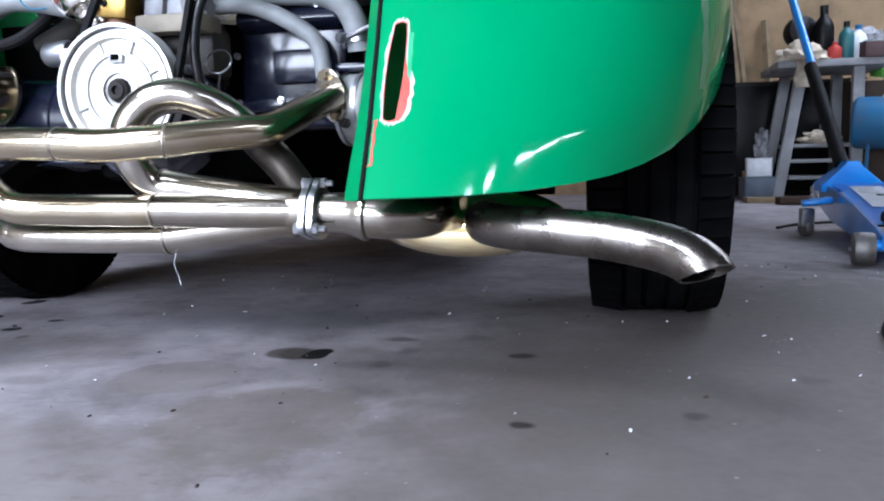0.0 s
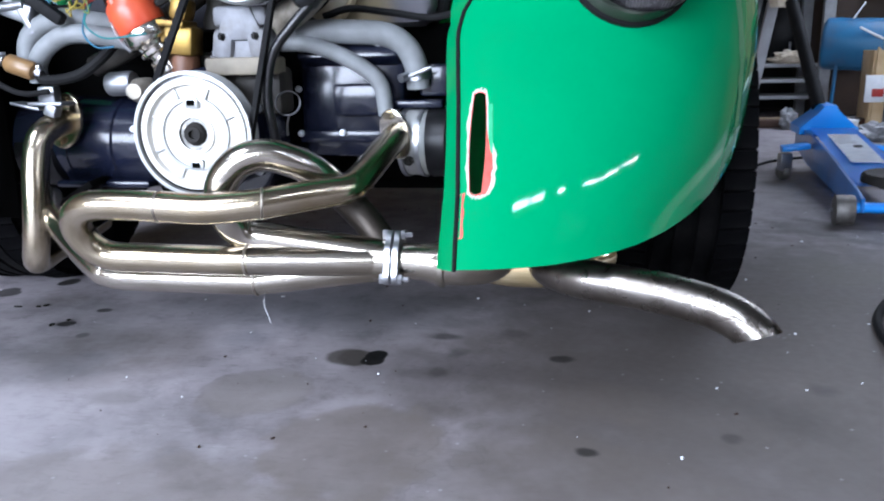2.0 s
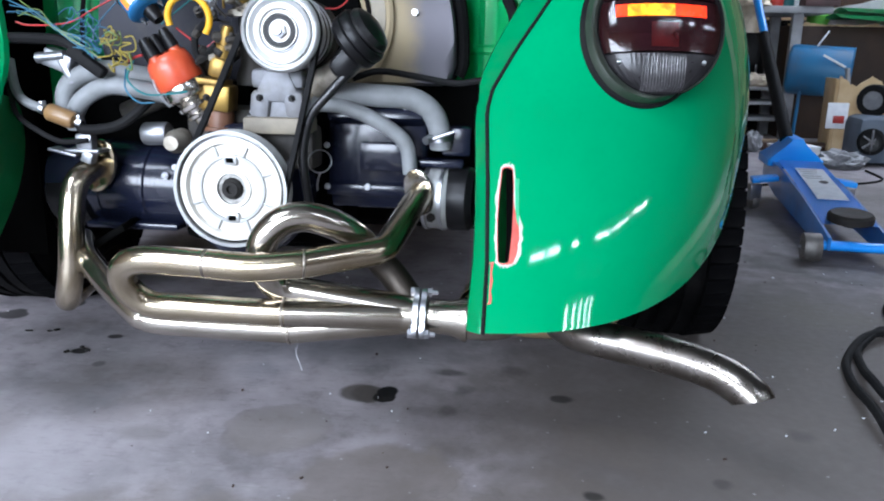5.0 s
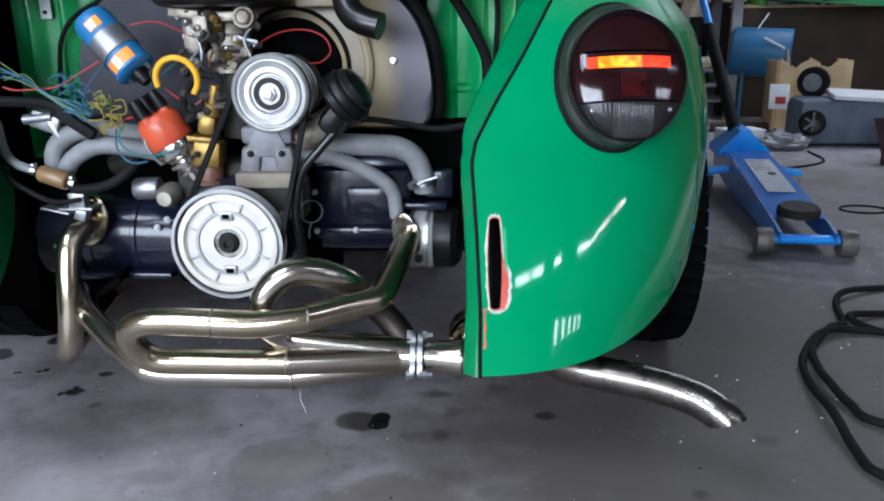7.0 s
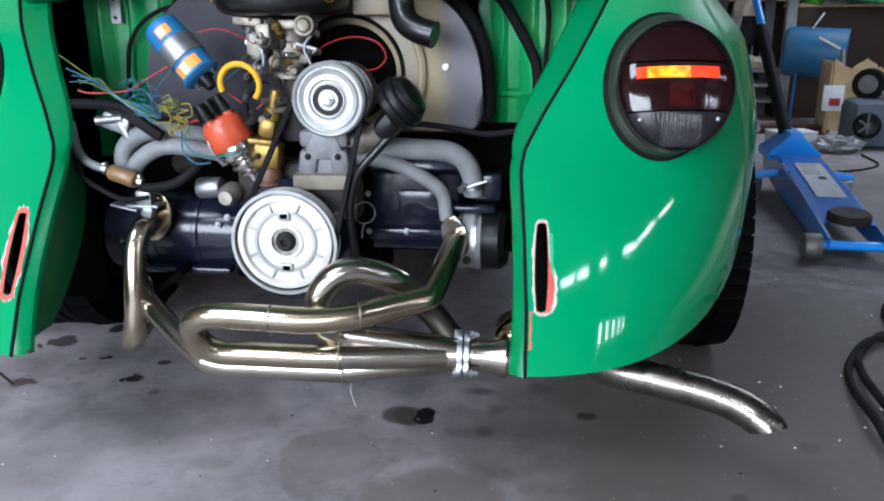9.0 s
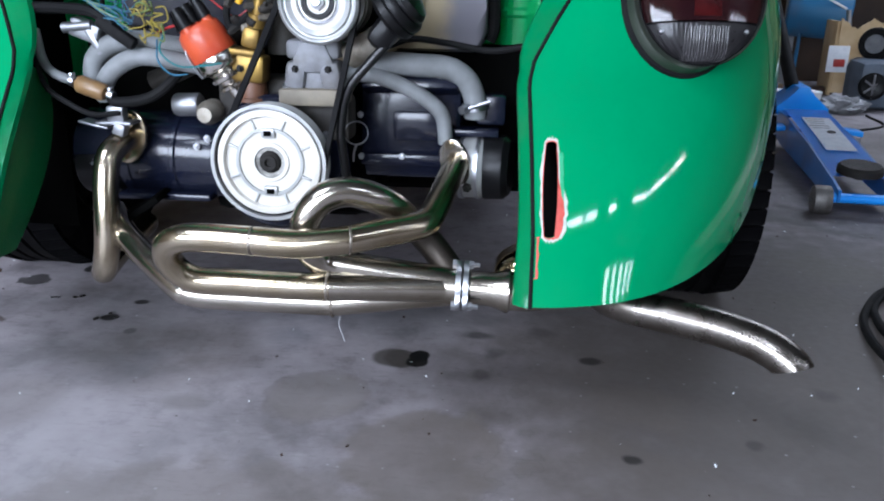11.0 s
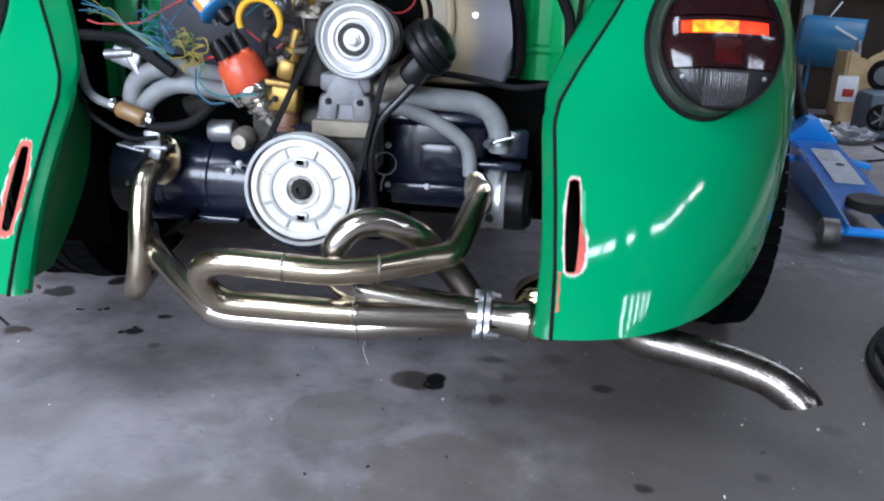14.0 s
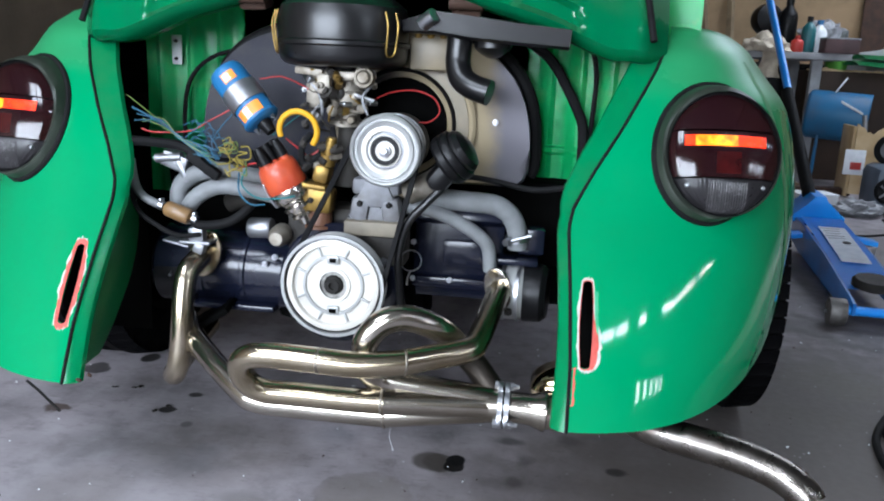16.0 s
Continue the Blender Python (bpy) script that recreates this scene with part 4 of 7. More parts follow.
    bmesh.ops.solidify(b, geom=list(b.faces), thickness=0.002)
    part("inner_flange", b, GREEN_DUSTY, f, "dull green inner flange")
    return f


build_wing(1)
build_wing(-1)

# wheels
def build_wheel(side):
    cx, cy, cz = side * WHEEL[0], WHEEL[1] - 0.6, WHEEL[2]
    b = B()
    o = (cx, cy, cz)
    ax = (side, 0, 0)
    lathe(b, [(0.19, -0.118), (0.17, -0.10), (0.165, -0.03), (0.06, 0.02), (0.0, 0.03)], o, ax, 40)
    rim = part("wheel", b, IRON, car, "dark steel wheel with a wide low tyre")
    b = B()
    prof = [(0.185, -0.112), (0.235, -0.124), (0.275, -0.122), (0.292, -0.116), (0.3005, -0.100), (0.3015, -0.066)]
    for gx in (-0.058, -0.02, 0.02, 0.058):
        prof += [(0.31, gx - 0.006), (0.302, gx - 0.005), (0.302, gx + 0.005), (0.31, gx + 0.006)]
    prof += [(0.3015, 0.066), (0.3005, 0.100), (0.292, 0.116), (0.275, 0.122), (0.235, 0.124), (0.185, 0.112)]
    lathe(b, prof, o, ax, 72)
    part("tyre", b, TYRE, rim, "wide black tyre with worn blocks")
    bl = B()
    bmesh.ops.create_cube(bl, size=1, matrix=Matrix.Diagonal((0.056, 0.0315, 0.017, 1)))
    blk = mesh_of(bl, "tread_block", TYRE)
    for k in range(52):
        for mid, sh in ((-0.089, 0.0), (0.089, 0.5)):
            tt = 2 * math.pi * (k + sh) / 52
            ob = new("tread_block", blk)
            ob.parent = rim
            ob.matrix_local = Matrix.Translation(o) @ Matrix.Rotation(tt, 4, 'X') @ Matrix.Translation((mid * side, 0, 0.3005)) @ Matrix.Rotation(radians(9) * (1 if mid > 0 else -1) * side, 4, 'Y')
    return rim


build_wheel(1)
build_wheel(-1)

# body shell round the engine bay
b = B()
xs = [-0.50 + 0.01 * k for k in range(113)]
rows = []
for z in (0.50, 0.62, 0.626, 0.634, 0.64, 0.72, 0.80, 0.88, 0.96, 1.05):
    row = []
    for x in xs:
        ax = abs(x)
        dep = 0.347 - 0.08 * max(0.0, (ax - 0.34)) / 0.3
        for rx in (0.345, 0.405, 0.465):
            dep -= 0.012 * math.exp(-((ax - rx) / 0.010) ** 2)
        if abs(z - 0.63) < 0.008:
            dep -= 0.006
        row.append((x, dep - 0.6, z))
    rows.append(row)
strip(b, rows)
bmesh.ops.solidify(b, geom=list(b.faces), thickness=0.003)
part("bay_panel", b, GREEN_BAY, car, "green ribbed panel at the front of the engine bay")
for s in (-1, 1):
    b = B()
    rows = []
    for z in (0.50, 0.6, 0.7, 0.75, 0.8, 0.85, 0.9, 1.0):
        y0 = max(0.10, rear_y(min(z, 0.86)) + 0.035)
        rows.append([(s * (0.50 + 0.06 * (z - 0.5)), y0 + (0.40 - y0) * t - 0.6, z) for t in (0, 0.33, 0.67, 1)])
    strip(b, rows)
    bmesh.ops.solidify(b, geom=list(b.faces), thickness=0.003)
    # the left side's shade is put into its colour
    part("bay_side", b, GREEN_BAY if s > 0 else DARK, car, "green side of the engine bay" if s > 0 else "side of the engine bay, painted black for the shade there")
    # wheel-well liner and floor pan, their shade put into the black colour
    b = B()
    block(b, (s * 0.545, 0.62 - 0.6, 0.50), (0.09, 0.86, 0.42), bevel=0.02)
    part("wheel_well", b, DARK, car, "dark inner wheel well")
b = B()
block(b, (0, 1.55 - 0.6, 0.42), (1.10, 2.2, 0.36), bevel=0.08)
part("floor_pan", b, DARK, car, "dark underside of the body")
b = B()
prof = [(0.36, 0.85), (0.45, 1.05), (0.9, 1.32), (1.4, 1.45), (2.2, 1.40), (2.6, 1.05), (3.3, 0.9), (3.6, 0.5)]
rows = []
for y, z in prof:
    w = 0.62 if z < 1.1 else 0.52
    rows.append([(-w, y - 0.6, z - 0.25), (-w * 0.9, y - 0.6, z - 0.06), (-w * 0.5, y - 0.6, z), (0, y - 0.6, z + 0.01), (w * 0.5, y - 0.6, z), (w * 0.9, y - 0.6, z - 0.06), (w, y - 0.6, z - 0.25)])
strip(b, rows)
bmesh.ops.solidify(b, geom=list(b.faces), thickness=0.004)
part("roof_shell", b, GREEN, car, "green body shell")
# raised engine lid, seen from below
b = B()
rows = []
for t in [k / 10 for k in range(11)]:
    y = 0.20 - 0.16 * t
    lift = 0.56 * t
    w = 0.50 - 0.06 * t
    row = []
    for k in range(25):
        a = -1 + k / 12
        row.append((w * a, y - 0.6, 1.085 + lift - 0.105 * abs(a) ** 2.6))
    rows.append(row)
strip(b, rows)
bmesh.ops.solidify(b, geom=list(b.faces), thickness=0.003)
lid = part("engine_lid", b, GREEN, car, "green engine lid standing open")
b = B()
for s in (-1, 1):
    pipe(b, [(s * (0.485 - 0.05 * t), 0.19 - 0.155 * t - 0.6, 0.992 + 0.545 * t) for t in [k / 8 for k in range(9)]], 0.016, 10, 2)
pipe(b, [(0.47 * a, 0.185 - 0.6, 1.068 - 0.088 * abs(a) ** 2.6) for a in [-1 + k / 10 for k in range(21)]], 0.018, 10, 2)
part("lid_frame", b, GREEN, lid, "green inner frame of the lid")
for s in (-1, 1):
    b = B()
    block(b, (s * 0.20 - 0.01, 0.17 - 0.6, 0.925), (0.055, 0.05, 0.09), (12, 0, 0), 0.008)
    lathe(b, [(0, 0.03), (0.012, 0.03), (0.012, -0.03), (0, -0.03)], (s * 0.20 - 0.01, 0.14 - 0.6, 0.90), (1, 0, 0), 12)
    part("hinge", b, RUST, lid, "rust-brown lid hinge")
# arched edge of the lid opening, with a pressed recess on each side
AD = [0.0, 0.15, 0.245, 0.35, 0.42, 0.455, 0.485, 0.51, 0.56, 0.60]
AZ = [0.935, 0.918, 0.888, 0.856, 0.826, 0.815, 0.815, 0.812, 0.81, 0.81]
b = B()
rows = []
for k in range(121):
    x = -0.548 + 1.096 * k / 120
    d = abs(x)
    z0 = ease(d, AD, AZ)
    row = []
    for up, y in ((-0.002, 0.19), (-0.006, 0.150), (-0.002, 0.125), (0.006, 0.110), (0.016, 0.104), (0.026, 0.106), (0.036, 0.108), (0.048, 0.110), (0.06, 0.114), (0.08, 0.122), (0.12, 0.145), (0.18, 0.19)):
        if 0.018 < up < 0.05 and 0.27 < d < 0.40:
            y += 0.016 * min(1, (d - 0.27) / 0.02, (0.40 - d) / 0.02)
        if d > 0.5:
            y += 1.3 * (d - 0.5)
        row.append((x, y - 0.6, z0 + up))
    rows.append(row)
strip(b, rows)
bmesh.ops.solidify(b, geom=list(b.faces), thickness=0.002)
arch = part("opening_arch", b, GREEN, car, "green arched edge of the lid opening")
for s in (-1, 1):
    b = B()
    pipe(b, [(s * (0.515 - 0.02 * t), 0.098 + 0.05 * t - 0.6, 0.845 + 0.12 * t) for t in [j / 6 for j in range(7)]], 0.006, 8, 2)
    part("opening_seal", b, RUBBER, arch, "black rubber seal")
# bay cables, bracket
b = B()
pipe(b, [(0.25, 0.30 - 0.6, 0.87), (0.316, 0.30 - 0.6, 0.833), (0.352, 0.295 - 0.6, 0.803), (0.382, 0.29 - 0.6, 0.756), (0.403, 0.285 - 0.6, 0.718), (0.417, 0.28 - 0.6, 0.681), (0.42, 0.27 - 0.6, 0.60)], 0.0105, 10)
part("drain_hose", b, RUBBER, car, "black rubber hose down the bay panel")
b = B()
pipe(b, [(0.40, 0.29 - 0.6, 0.93), (0.421, 0.30 - 0.6, 0.845), (0.431, 0.30 - 0.6, 0.814), (0.437, 0.30 - 0.6, 0.772), (0.434, 0.295 - 0.6, 0.696), (0.43, 0.28 - 0.6, 0.62)], 0.005, 8)
part("cable", b, RUBBER, car, "thin black cable")
b = B()
pipe(b, [(-0.40, 0.26 - 0.6, 0.62), (-0.412, 0.29 - 0.6, 0.68), (-0.405, 0.30 - 0.6, 0.735), (-0.375, 0.305 - 0.6, 0.775), (-0.32, 0.30 - 0.6, 0.80), (-0.24, 0.28 - 0.6, 0.805)], 0.0045, 8)
part("cable", b, RUBBER, car, "black cable curling over the bay panel")
b = B()
block(b, (-0.435, 0.31 - 0.6, 0.80), (0.022, 0.006, 0.06), (0, 0, 0), 0.002)
br = part("bracket", b, WHITE_PLASTIC, car, "small pale bracket plate")
for dz in (-0.018, 0.018):
    b = B()
    hexbolt(b, (-0.435, 0.307 - 0.6, 0.80 + dz), (0, -1, 0), 0.004, 0.003)
    part("bolt", b, IRON, br)
b = B()
pipe(b, [(-0.47, -0.20 - 0.6, 0.262), (-0.455, -0.195 - 0.6, 0.245), (-0.44, -0.19 - 0.6, 0.225), (-0.425, -0.185 - 0.6, 0.205)], 0.0022, 6)
part("loose_wire", b, IRON, car, "thin bent wire hanging under the wing")
b = B()
rnd = random.Random(4)
for k in range(3):
    block(b, (-0.388 + 0.014 * rnd.random(), -0.19 - 0.6 + 0.02 * rnd.random(), 0.262 + 0.01 * rnd.random()), (0.008, 0.006, 0.005), (30 * k, 40, 17 * k), 0.002)
part("rust_scab", b, RUST, car, "rusty broken panel edge")


# ---- the engine ----
engine = thing("engine", "grimy air-cooled flat-four engine with black tinware and loose wiring", "engine", (0, 0.2, 0))
EO = Vector((0, 0.2, 0))


def ep(name, bm, mat, label="", parent=None, sharp=35):
    """An engine part built in world places."""
    bmesh.ops.translate(bm, verts=bm.verts, vec=-EO)
    return part(name, bm, mat, parent or engine, label, sharp)


# crank pulley
PX, PY, CZ = 0.010, -0.036, 0.4125
PS = 1.032


def disc(name, prof, mat, label, parent):
    b = B()
    lathe(b, [(r * PS, h) for r, h in prof], (PX, PY, CZ), (0, -1, 0), 64)
    return ep(name, b, mat, label, parent)


pulley = disc("crank_pulley", [(0.083, -0.006), (0.0835, 0.0), (0.0885, 0.0), (0.0885, -0.004), (0.080, -0.014), (0.0885, -0.026), (0.0885, -0.03), (0.0, -0.03)], RIM_GREY, "pale grey pressed crankshaft pulley", None)
disc("face", [(0.0795, -0.0095), (0.079, -0.004), (0.0765, -0.003), (0.070, -0.003), (0.068, -0.012), (0.0525, -0.0125)], PULLEY, "off-white pulley face", pulley)
disc("groove", [(0.0832, -0.006), (0.0832, -0.010), (0.0795, -0.010)], GREY_METAL, "dark pressed groove", pulley)
disc("inner_step", [(0.0525, -0.0125), (0.052, -0.008), (0.0475, -0.008), (0.047, -0.012)], RIM_GREY, "grey raised step", pulley)
disc("inner_face", [(0.047, -0.012), (0.030, -0.0125), (0.029, -0.009), (0.0235, -0.009)], PULLEY, "off-white inner face", pulley)
disc("hub", [(0.0235, -0.009), (0.023, -0.013), (0.0, -0.013)], HUB_GRIME, "greasy grey pulley hub", pulley)
for k in range(8):
    a = math.pi * (k + 0.5) / 4
    b = B()
    block(b, (0, 0, 0), (0.0165, 0.009, 0.0036), (0, 0, 0), 0.001)
    bmesh.ops.transform(b, matrix=Matrix.Translation((PX + 0.062 * math.cos(a), PY + 0.0125, CZ + 0.062 * math.sin(a))) @ Matrix.Rotation(-a, 4, 'Y'), verts=b.verts)
    ep("rib", b, RIM_GREY, parent=pulley)
for s in (-1, 1):
    b = B()
    block(b, (PX, PY + 0.0095, CZ + s * 0.0455), (0.022, 0.008, 0.016), (0, 0, 0), 0.003)
    ep("lug", b, RIM_GREY, parent=pulley)
    b = B()
    block(b, (PX, PY + 0.0055, CZ + s * 0.0455), (0.012, 0.004, 0.008), (0, 0, 0), 0.001)
    ep("hole", b, DARK, "dark square hole", pulley)
b = B()
lathe(b, [(0.0, -0.008), (0.006, -0.008), (0.0065, -0.002), (0.012, -0.002), (0.013, -0.005), (0.016, -0.007), (0.018, -0.013)], (PX, PY, CZ), (0, -1, 0), 12)
ep("pulley_bolt", b, IRON, "dark centre bolt", pulley)
# alternator pulley
AX, AZ = 0.098, 0.6515
b = B()
lathe(b, [(0.040, -0.001), (0.047, 0.002), (0.049, -0.003), (0.052, -0.003), (0.0535, 0.002),
          (0.056, 0.003), (0.058, 0.001), (0.060, -0.002), (0.060, -0.005), (0.048, -0.016), (0.060, -0.027), (0.060, -0.03), (0, -0.03)], (AX, PY, AZ), (0, -1, 0), 56)
apul = ep("alternator_pulley", b, RIM_GREY, "pale grey alternator pulley")
b = B()
lathe(b, [(0.0, 0.0), (0.017, 0.0), (0.018, -0.006), (0.024, -0.006), (0.025, 0.001), (0.0265, 0.001)], (AX, PY, AZ), (0, -1, 0), 48)
ep("hub_ring", b, PULLEY, "off-white hub", apul)
b = B()
lathe(b, [(0.0265, 0.001), (0.027, -0.004), (0.030, -0.004), (0.031, -0.002)], (AX, PY, AZ), (0, -1, 0), 48)
ep("groove", b, GREY_METAL, "dark groove", apul)
b = B()
lathe(b, [(0.031, -0.002), (0.033, 0.0), (0.040, -0.001)], (AX, PY, AZ), (0, -1, 0), 48)
ep("face", b, PULLEY, "off-white pulley face", apul)
b = B()
lathe(b, [(0.0165, 0.0015), (0.0235, 0.0015), (0.0235, -0.004), (0.0165, -0.004)], (AX, PY, AZ), (0, -1, 0), 32, True)
ep("washer", b, BLACK, "black hub ring", apul)
b = B()
lathe(b, [(0, 0.012), (0.006, 0.012), (0.007, 0.008), (0.011, 0.007), (0.0115, 0.001), (0.0, 0.001)], (AX, PY, AZ), (0, -1, 0), 6)
ep("nut", b, ZINC, "bright hub nut", apul)
b = B()
lathe(b, [(0.0, 0.0), (0.042, 0.0), (0.050, -0.008), (0.054, -0.03), (0.054, -0.05), (0.052, -0.055), (0.052, -0.10), (0.055, -0.104), (0.055, -0.13), (0.0, -0.13)], (AX - 0.006, 0.0, AZ - 0.002), (0, -1, 0), 40)
alt = ep("alternator", b, ALLOY_DARK, "dark alternator body")
for k in range(3):
    b = B()
    lathe(b, [(0.0545, 0.0), (0.0565, -0.001), (0.0565, -0.005), (0.0545, -0.006)], (AX - 0.006, 0.03 + 0.022 * k, AZ - 0.002), (0, -1, 0), 40, True)
    ep("band", b, ZINC, "bright band", alt)
# belt
b = B()
d = Vector((AX - PX, 0, AZ - CZ))
L = d.length
base = math.atan2(d.z, d.x)
r1, r2 = 0.083, 0.055
off = math.acos((r1 - r2) / L)
loop = []
for k in range(25):
    a = base + off + (2 * math.pi - 2 * off) * k / 24
    loop.append(Vector((PX + r1 * math.cos(a), PY + 0.015, CZ + r1 * math.sin(a))))
for k in range(17):
    a = base - off + 2 * off * k / 16
    loop.append(Vector((AX + r2 * math.cos(a), PY + 0.015, AZ + r2 * math.sin(a))))
n = len(loop)
g = []
for i, p in enumerate(loop):
    t = (loop[(i + 1) % n] - loop[i - 1]).normalized()
    nrm = Vector((t.z, 0, -t.x))
    g.append([b.verts.new(p + nrm * u + Vector((0, v, 0))) for u, v in ((0.004, -0.006), (0.004, 0.006), (-0.004, 0.0045), (-0.004, -0.0045))])
for i in range(n):
    for k in range(4):
        b.faces.new((g[i][k], g[i][(k + 1) % 4], g[(i + 1) % n][(k + 1) % 4], g[(i + 1) % n][k]))
ep("fan_belt", b, RUBBER, "black fan belt")

# fan housing
b = B()
def housing(t):
    a = math.pi * t
    c, s = math.cos(a), math.sin(a)
    ex = 0.62
    return (0.005 + 0.325 * (abs(c) ** ex) * (1 if c > 0 else -1), 0.60 + 0.255 * abs(s) ** 0.72)
pts = [housing(k / 40) for k in range(41)]
pts = [(0.306, 0.566), (0.322, 0.578)] + pts + [(-0.312, 0.578), (-0.296, 0.566)]
slab(b, pts, 0.13, upright(0.20), 0.02)
hous = ep("fan_housing", b, SHROUD_DUST_SHEEN, "dark grey fan housing, one side toned for tan dust and sheen")
# black tube puts the gap's shadow round the housing
b = B()
pipe(b, [(x + (0.008 if x > 0 else -0.008), 0.262, z + 0.006) for x, z in pts[1:-1]], 0.014, 10, 2)
ep("housing_gap", b, RUBBER, "black tube round the fan housing for the shaded gap", hous)
b = B()
lathe(b, [(0.142, -0.01), (0.144, 0.006), (0.138, 0.010), (0.132, 0.008), (0.130, 0.002), (0.105, 0.004), (0.098, 0.010), (0.092, 0.004), (0.088, -0.03), (0.0, -0.035)], (0.082, 0.195, 0.679), (0, -1, 0), 56)
ep("fan_ring", b, [SHROUD_DUST_SHEEN], "stepped ring round the fan", hous)
b = B()
lathe(b, [(0.1305, 0.0035), (0.1300, 0.0048), (0.106, 0.0062), (0.1055, 0.004)], (0.082, 0.195, 0.679), (0, -1, 0), 56)
ep("ring_face", b, RING_BEIGE, "dusty beige face of the ring", hous)
b = B()
lathe(b, [(0.098, 0.002), (0.104, 0.006), (0.106, 0.002), (0.098, -0.004)], (0.082, 0.188, 0.679), (0, -1, 0), 56, True)
ep("ring_edge", b, BLACK, "black inner edge of the ring", hous)
b = B()
lathe(b, [(0.0, 0.0), (0.086, 0.0), (0.09, -0.02)], (0.082, 0.192, 0.679), (0, -1, 0), 40)
ep("fan_backplate", b, DARK, "dark backing plate", hous)
for p, r in (((0.262, 0.195, 0.69), 0.006), ((-0.12, 0.195, 0.77), 0.005), ((-0.11, 0.195, 0.735), 0.005)):
    b = B()
    hexbolt(b, p, (0, -1, 0), r, 0.004)
    ep("bolt", b, ZINC, "bright screw", hous)
# air cleaner
b = B()
AC = (-0.016, 0.13, 0.0)
lathe(b, [(0.0, 0.782), (0.09, 0.782), (0.105, 0.785), (0.113, 0.792), (0.116, 0.802), (0.117, 0.816), (0.1205, 0.819), (0.1205, 0.825), (0.117, 0.828), (0.118, 0.862), (0.112, 0.885), (0.09, 0.902), (0.04, 0.91), (0.0, 0.912)], AC, (0, 0, 1), 48)
cleaner = ep("air_cleaner", b, BLACK_GLOSS, "round black air cleaner with wire clips")
for ang in (-150, -35):
    b = B()
    a = radians(ang)
    d0 = Vector((math.cos(a), math.sin(a), 0))
    tn = Vector((-d0.y, d0.x, 0))
    o = Vector(AC)
    pipe(b, [o + d0 * 0.121 + tn * 0.012 + Vector((0, 0, 0.875)), o + d0 * 0.127 + tn * 0.012 + Vector((0, 0, 0.85)), o + d0 * 0.122 + tn * 0.010 + Vector((0, 0, 0.81)),
             o + d0 * 0.120 + Vector((0, 0, 0.802)), o + d0 * 0.122 - tn * 0.010 + Vector((0, 0, 0.81)), o + d0 * 0.127 - tn * 0.012 + Vector((0, 0, 0.85)), o + d0 * 0.121 - tn * 0.012 + Vector((0, 0, 0.875))], 0.0018, 6)
    ep("clip", b, GOLD_ZINC, "brassy wire clip", cleaner)
b = B()
sec = [(-1, -0.55), (-1, 0.4), (-0.8, 0.55), (0.8, 0.55), (1, 0.4), (1, -0.55)]
sweep(b, [(0.10, 0.11, 0.855), (0.16, 0.10, 0.862), (0.22, 0.10, 0.855), (0.30, 0.10, 0.848), (0.388, 0.10, 0.842)], [0.018, 0.034, 0.036, 0.032, 0.03], section=sec)
snork = ep("intake_snorkel", b, SATIN_BLACK, "long black intake snorkel", None, 50)
b = B()
lathe(b, [(0.0, 0.018), (0.012, 0.018), (0.013, 0.012), (0.013, -0.012), (0, -0.014)], (0.145, 0.068, 0.865), (0.7, -0.5, 0.5), 14)
ep("flap_weight", b, ZINC, "bright flap weight", snork)
b = B()
pipe(b, [(0.197, 0.115, 0.842), (0.195, 0.112, 0.80), (0.204, 0.10, 0.772), (0.226, 0.088, 0.757), (0.256, 0.08, 0.748)], 0.0225, 18, 5)
ep("intake_elbow", b, BLACK_GLOSS, "black rubber intake elbow", snork)
b = B()
lathe(b, [(0, 0.0), (0.028, 0.0), (0.033, -0.006), (0.033, -0.016), (0.024, -0.024), (0.01, -0.032), (0.0, -0.034)], (0.255, 0.12, 0.84), (0, 0, 1), 24)
ep("vacuum_pot", b, BLACK_GLOSS, "black vacuum pot", snork)
# plug of cloth and bright block behind the snorkel
b = B()
block(b, (0.140, 0.165, 0.812), (0.075, 0.04, 0.062), (0, 0, 0), 0.006)
sblk = ep("shroud_block", b, RING_BEIGE, "dusty beige housing bracket")
for _k in range(3):
    b = B()
    lathe(b, [(0, 0.016), (0.006, 0.016), (0.0075, 0.012), (0.0075, -0.002), (0, -0.002)], (0.117 + 0.023 * _k, 0.150, 0.842), (0, -0.35, 1), 12)
    ep("stud", b, GOLD_ZINC, "brassy stud", sblk)
# carburettor
b = B()
lathe(b, [(0.0, 0.775), (0.040, 0.775), (0.040, 0.762), (0.028, 0.758), (0.027, 0.74), (0.033, 0.735), (0.033, 0.715), (0.022, 0.708), (0.022, 0.69), (0.034, 0.686), (0.034, 0.676), (0.0, 0.676)], (-0.005, 0.12, 0), (0, 0, 1), 24)
block(b, (-0.055, 0.105, 0.735), (0.035, 0.05, 0.055), (0, 0, 0), 0.006)
block(b, (-0.005, 0.085, 0.767), (0.105, 0.03, 0.016), (0, 0, -4), 0.004)
block(b, (0.032, 0.09, 0.765), (0.03, 0.04, 0.032), (0, 10, 0), 0.006)
carb = ep("carburettor", b, ALLOY, "grimy cast carburettor")
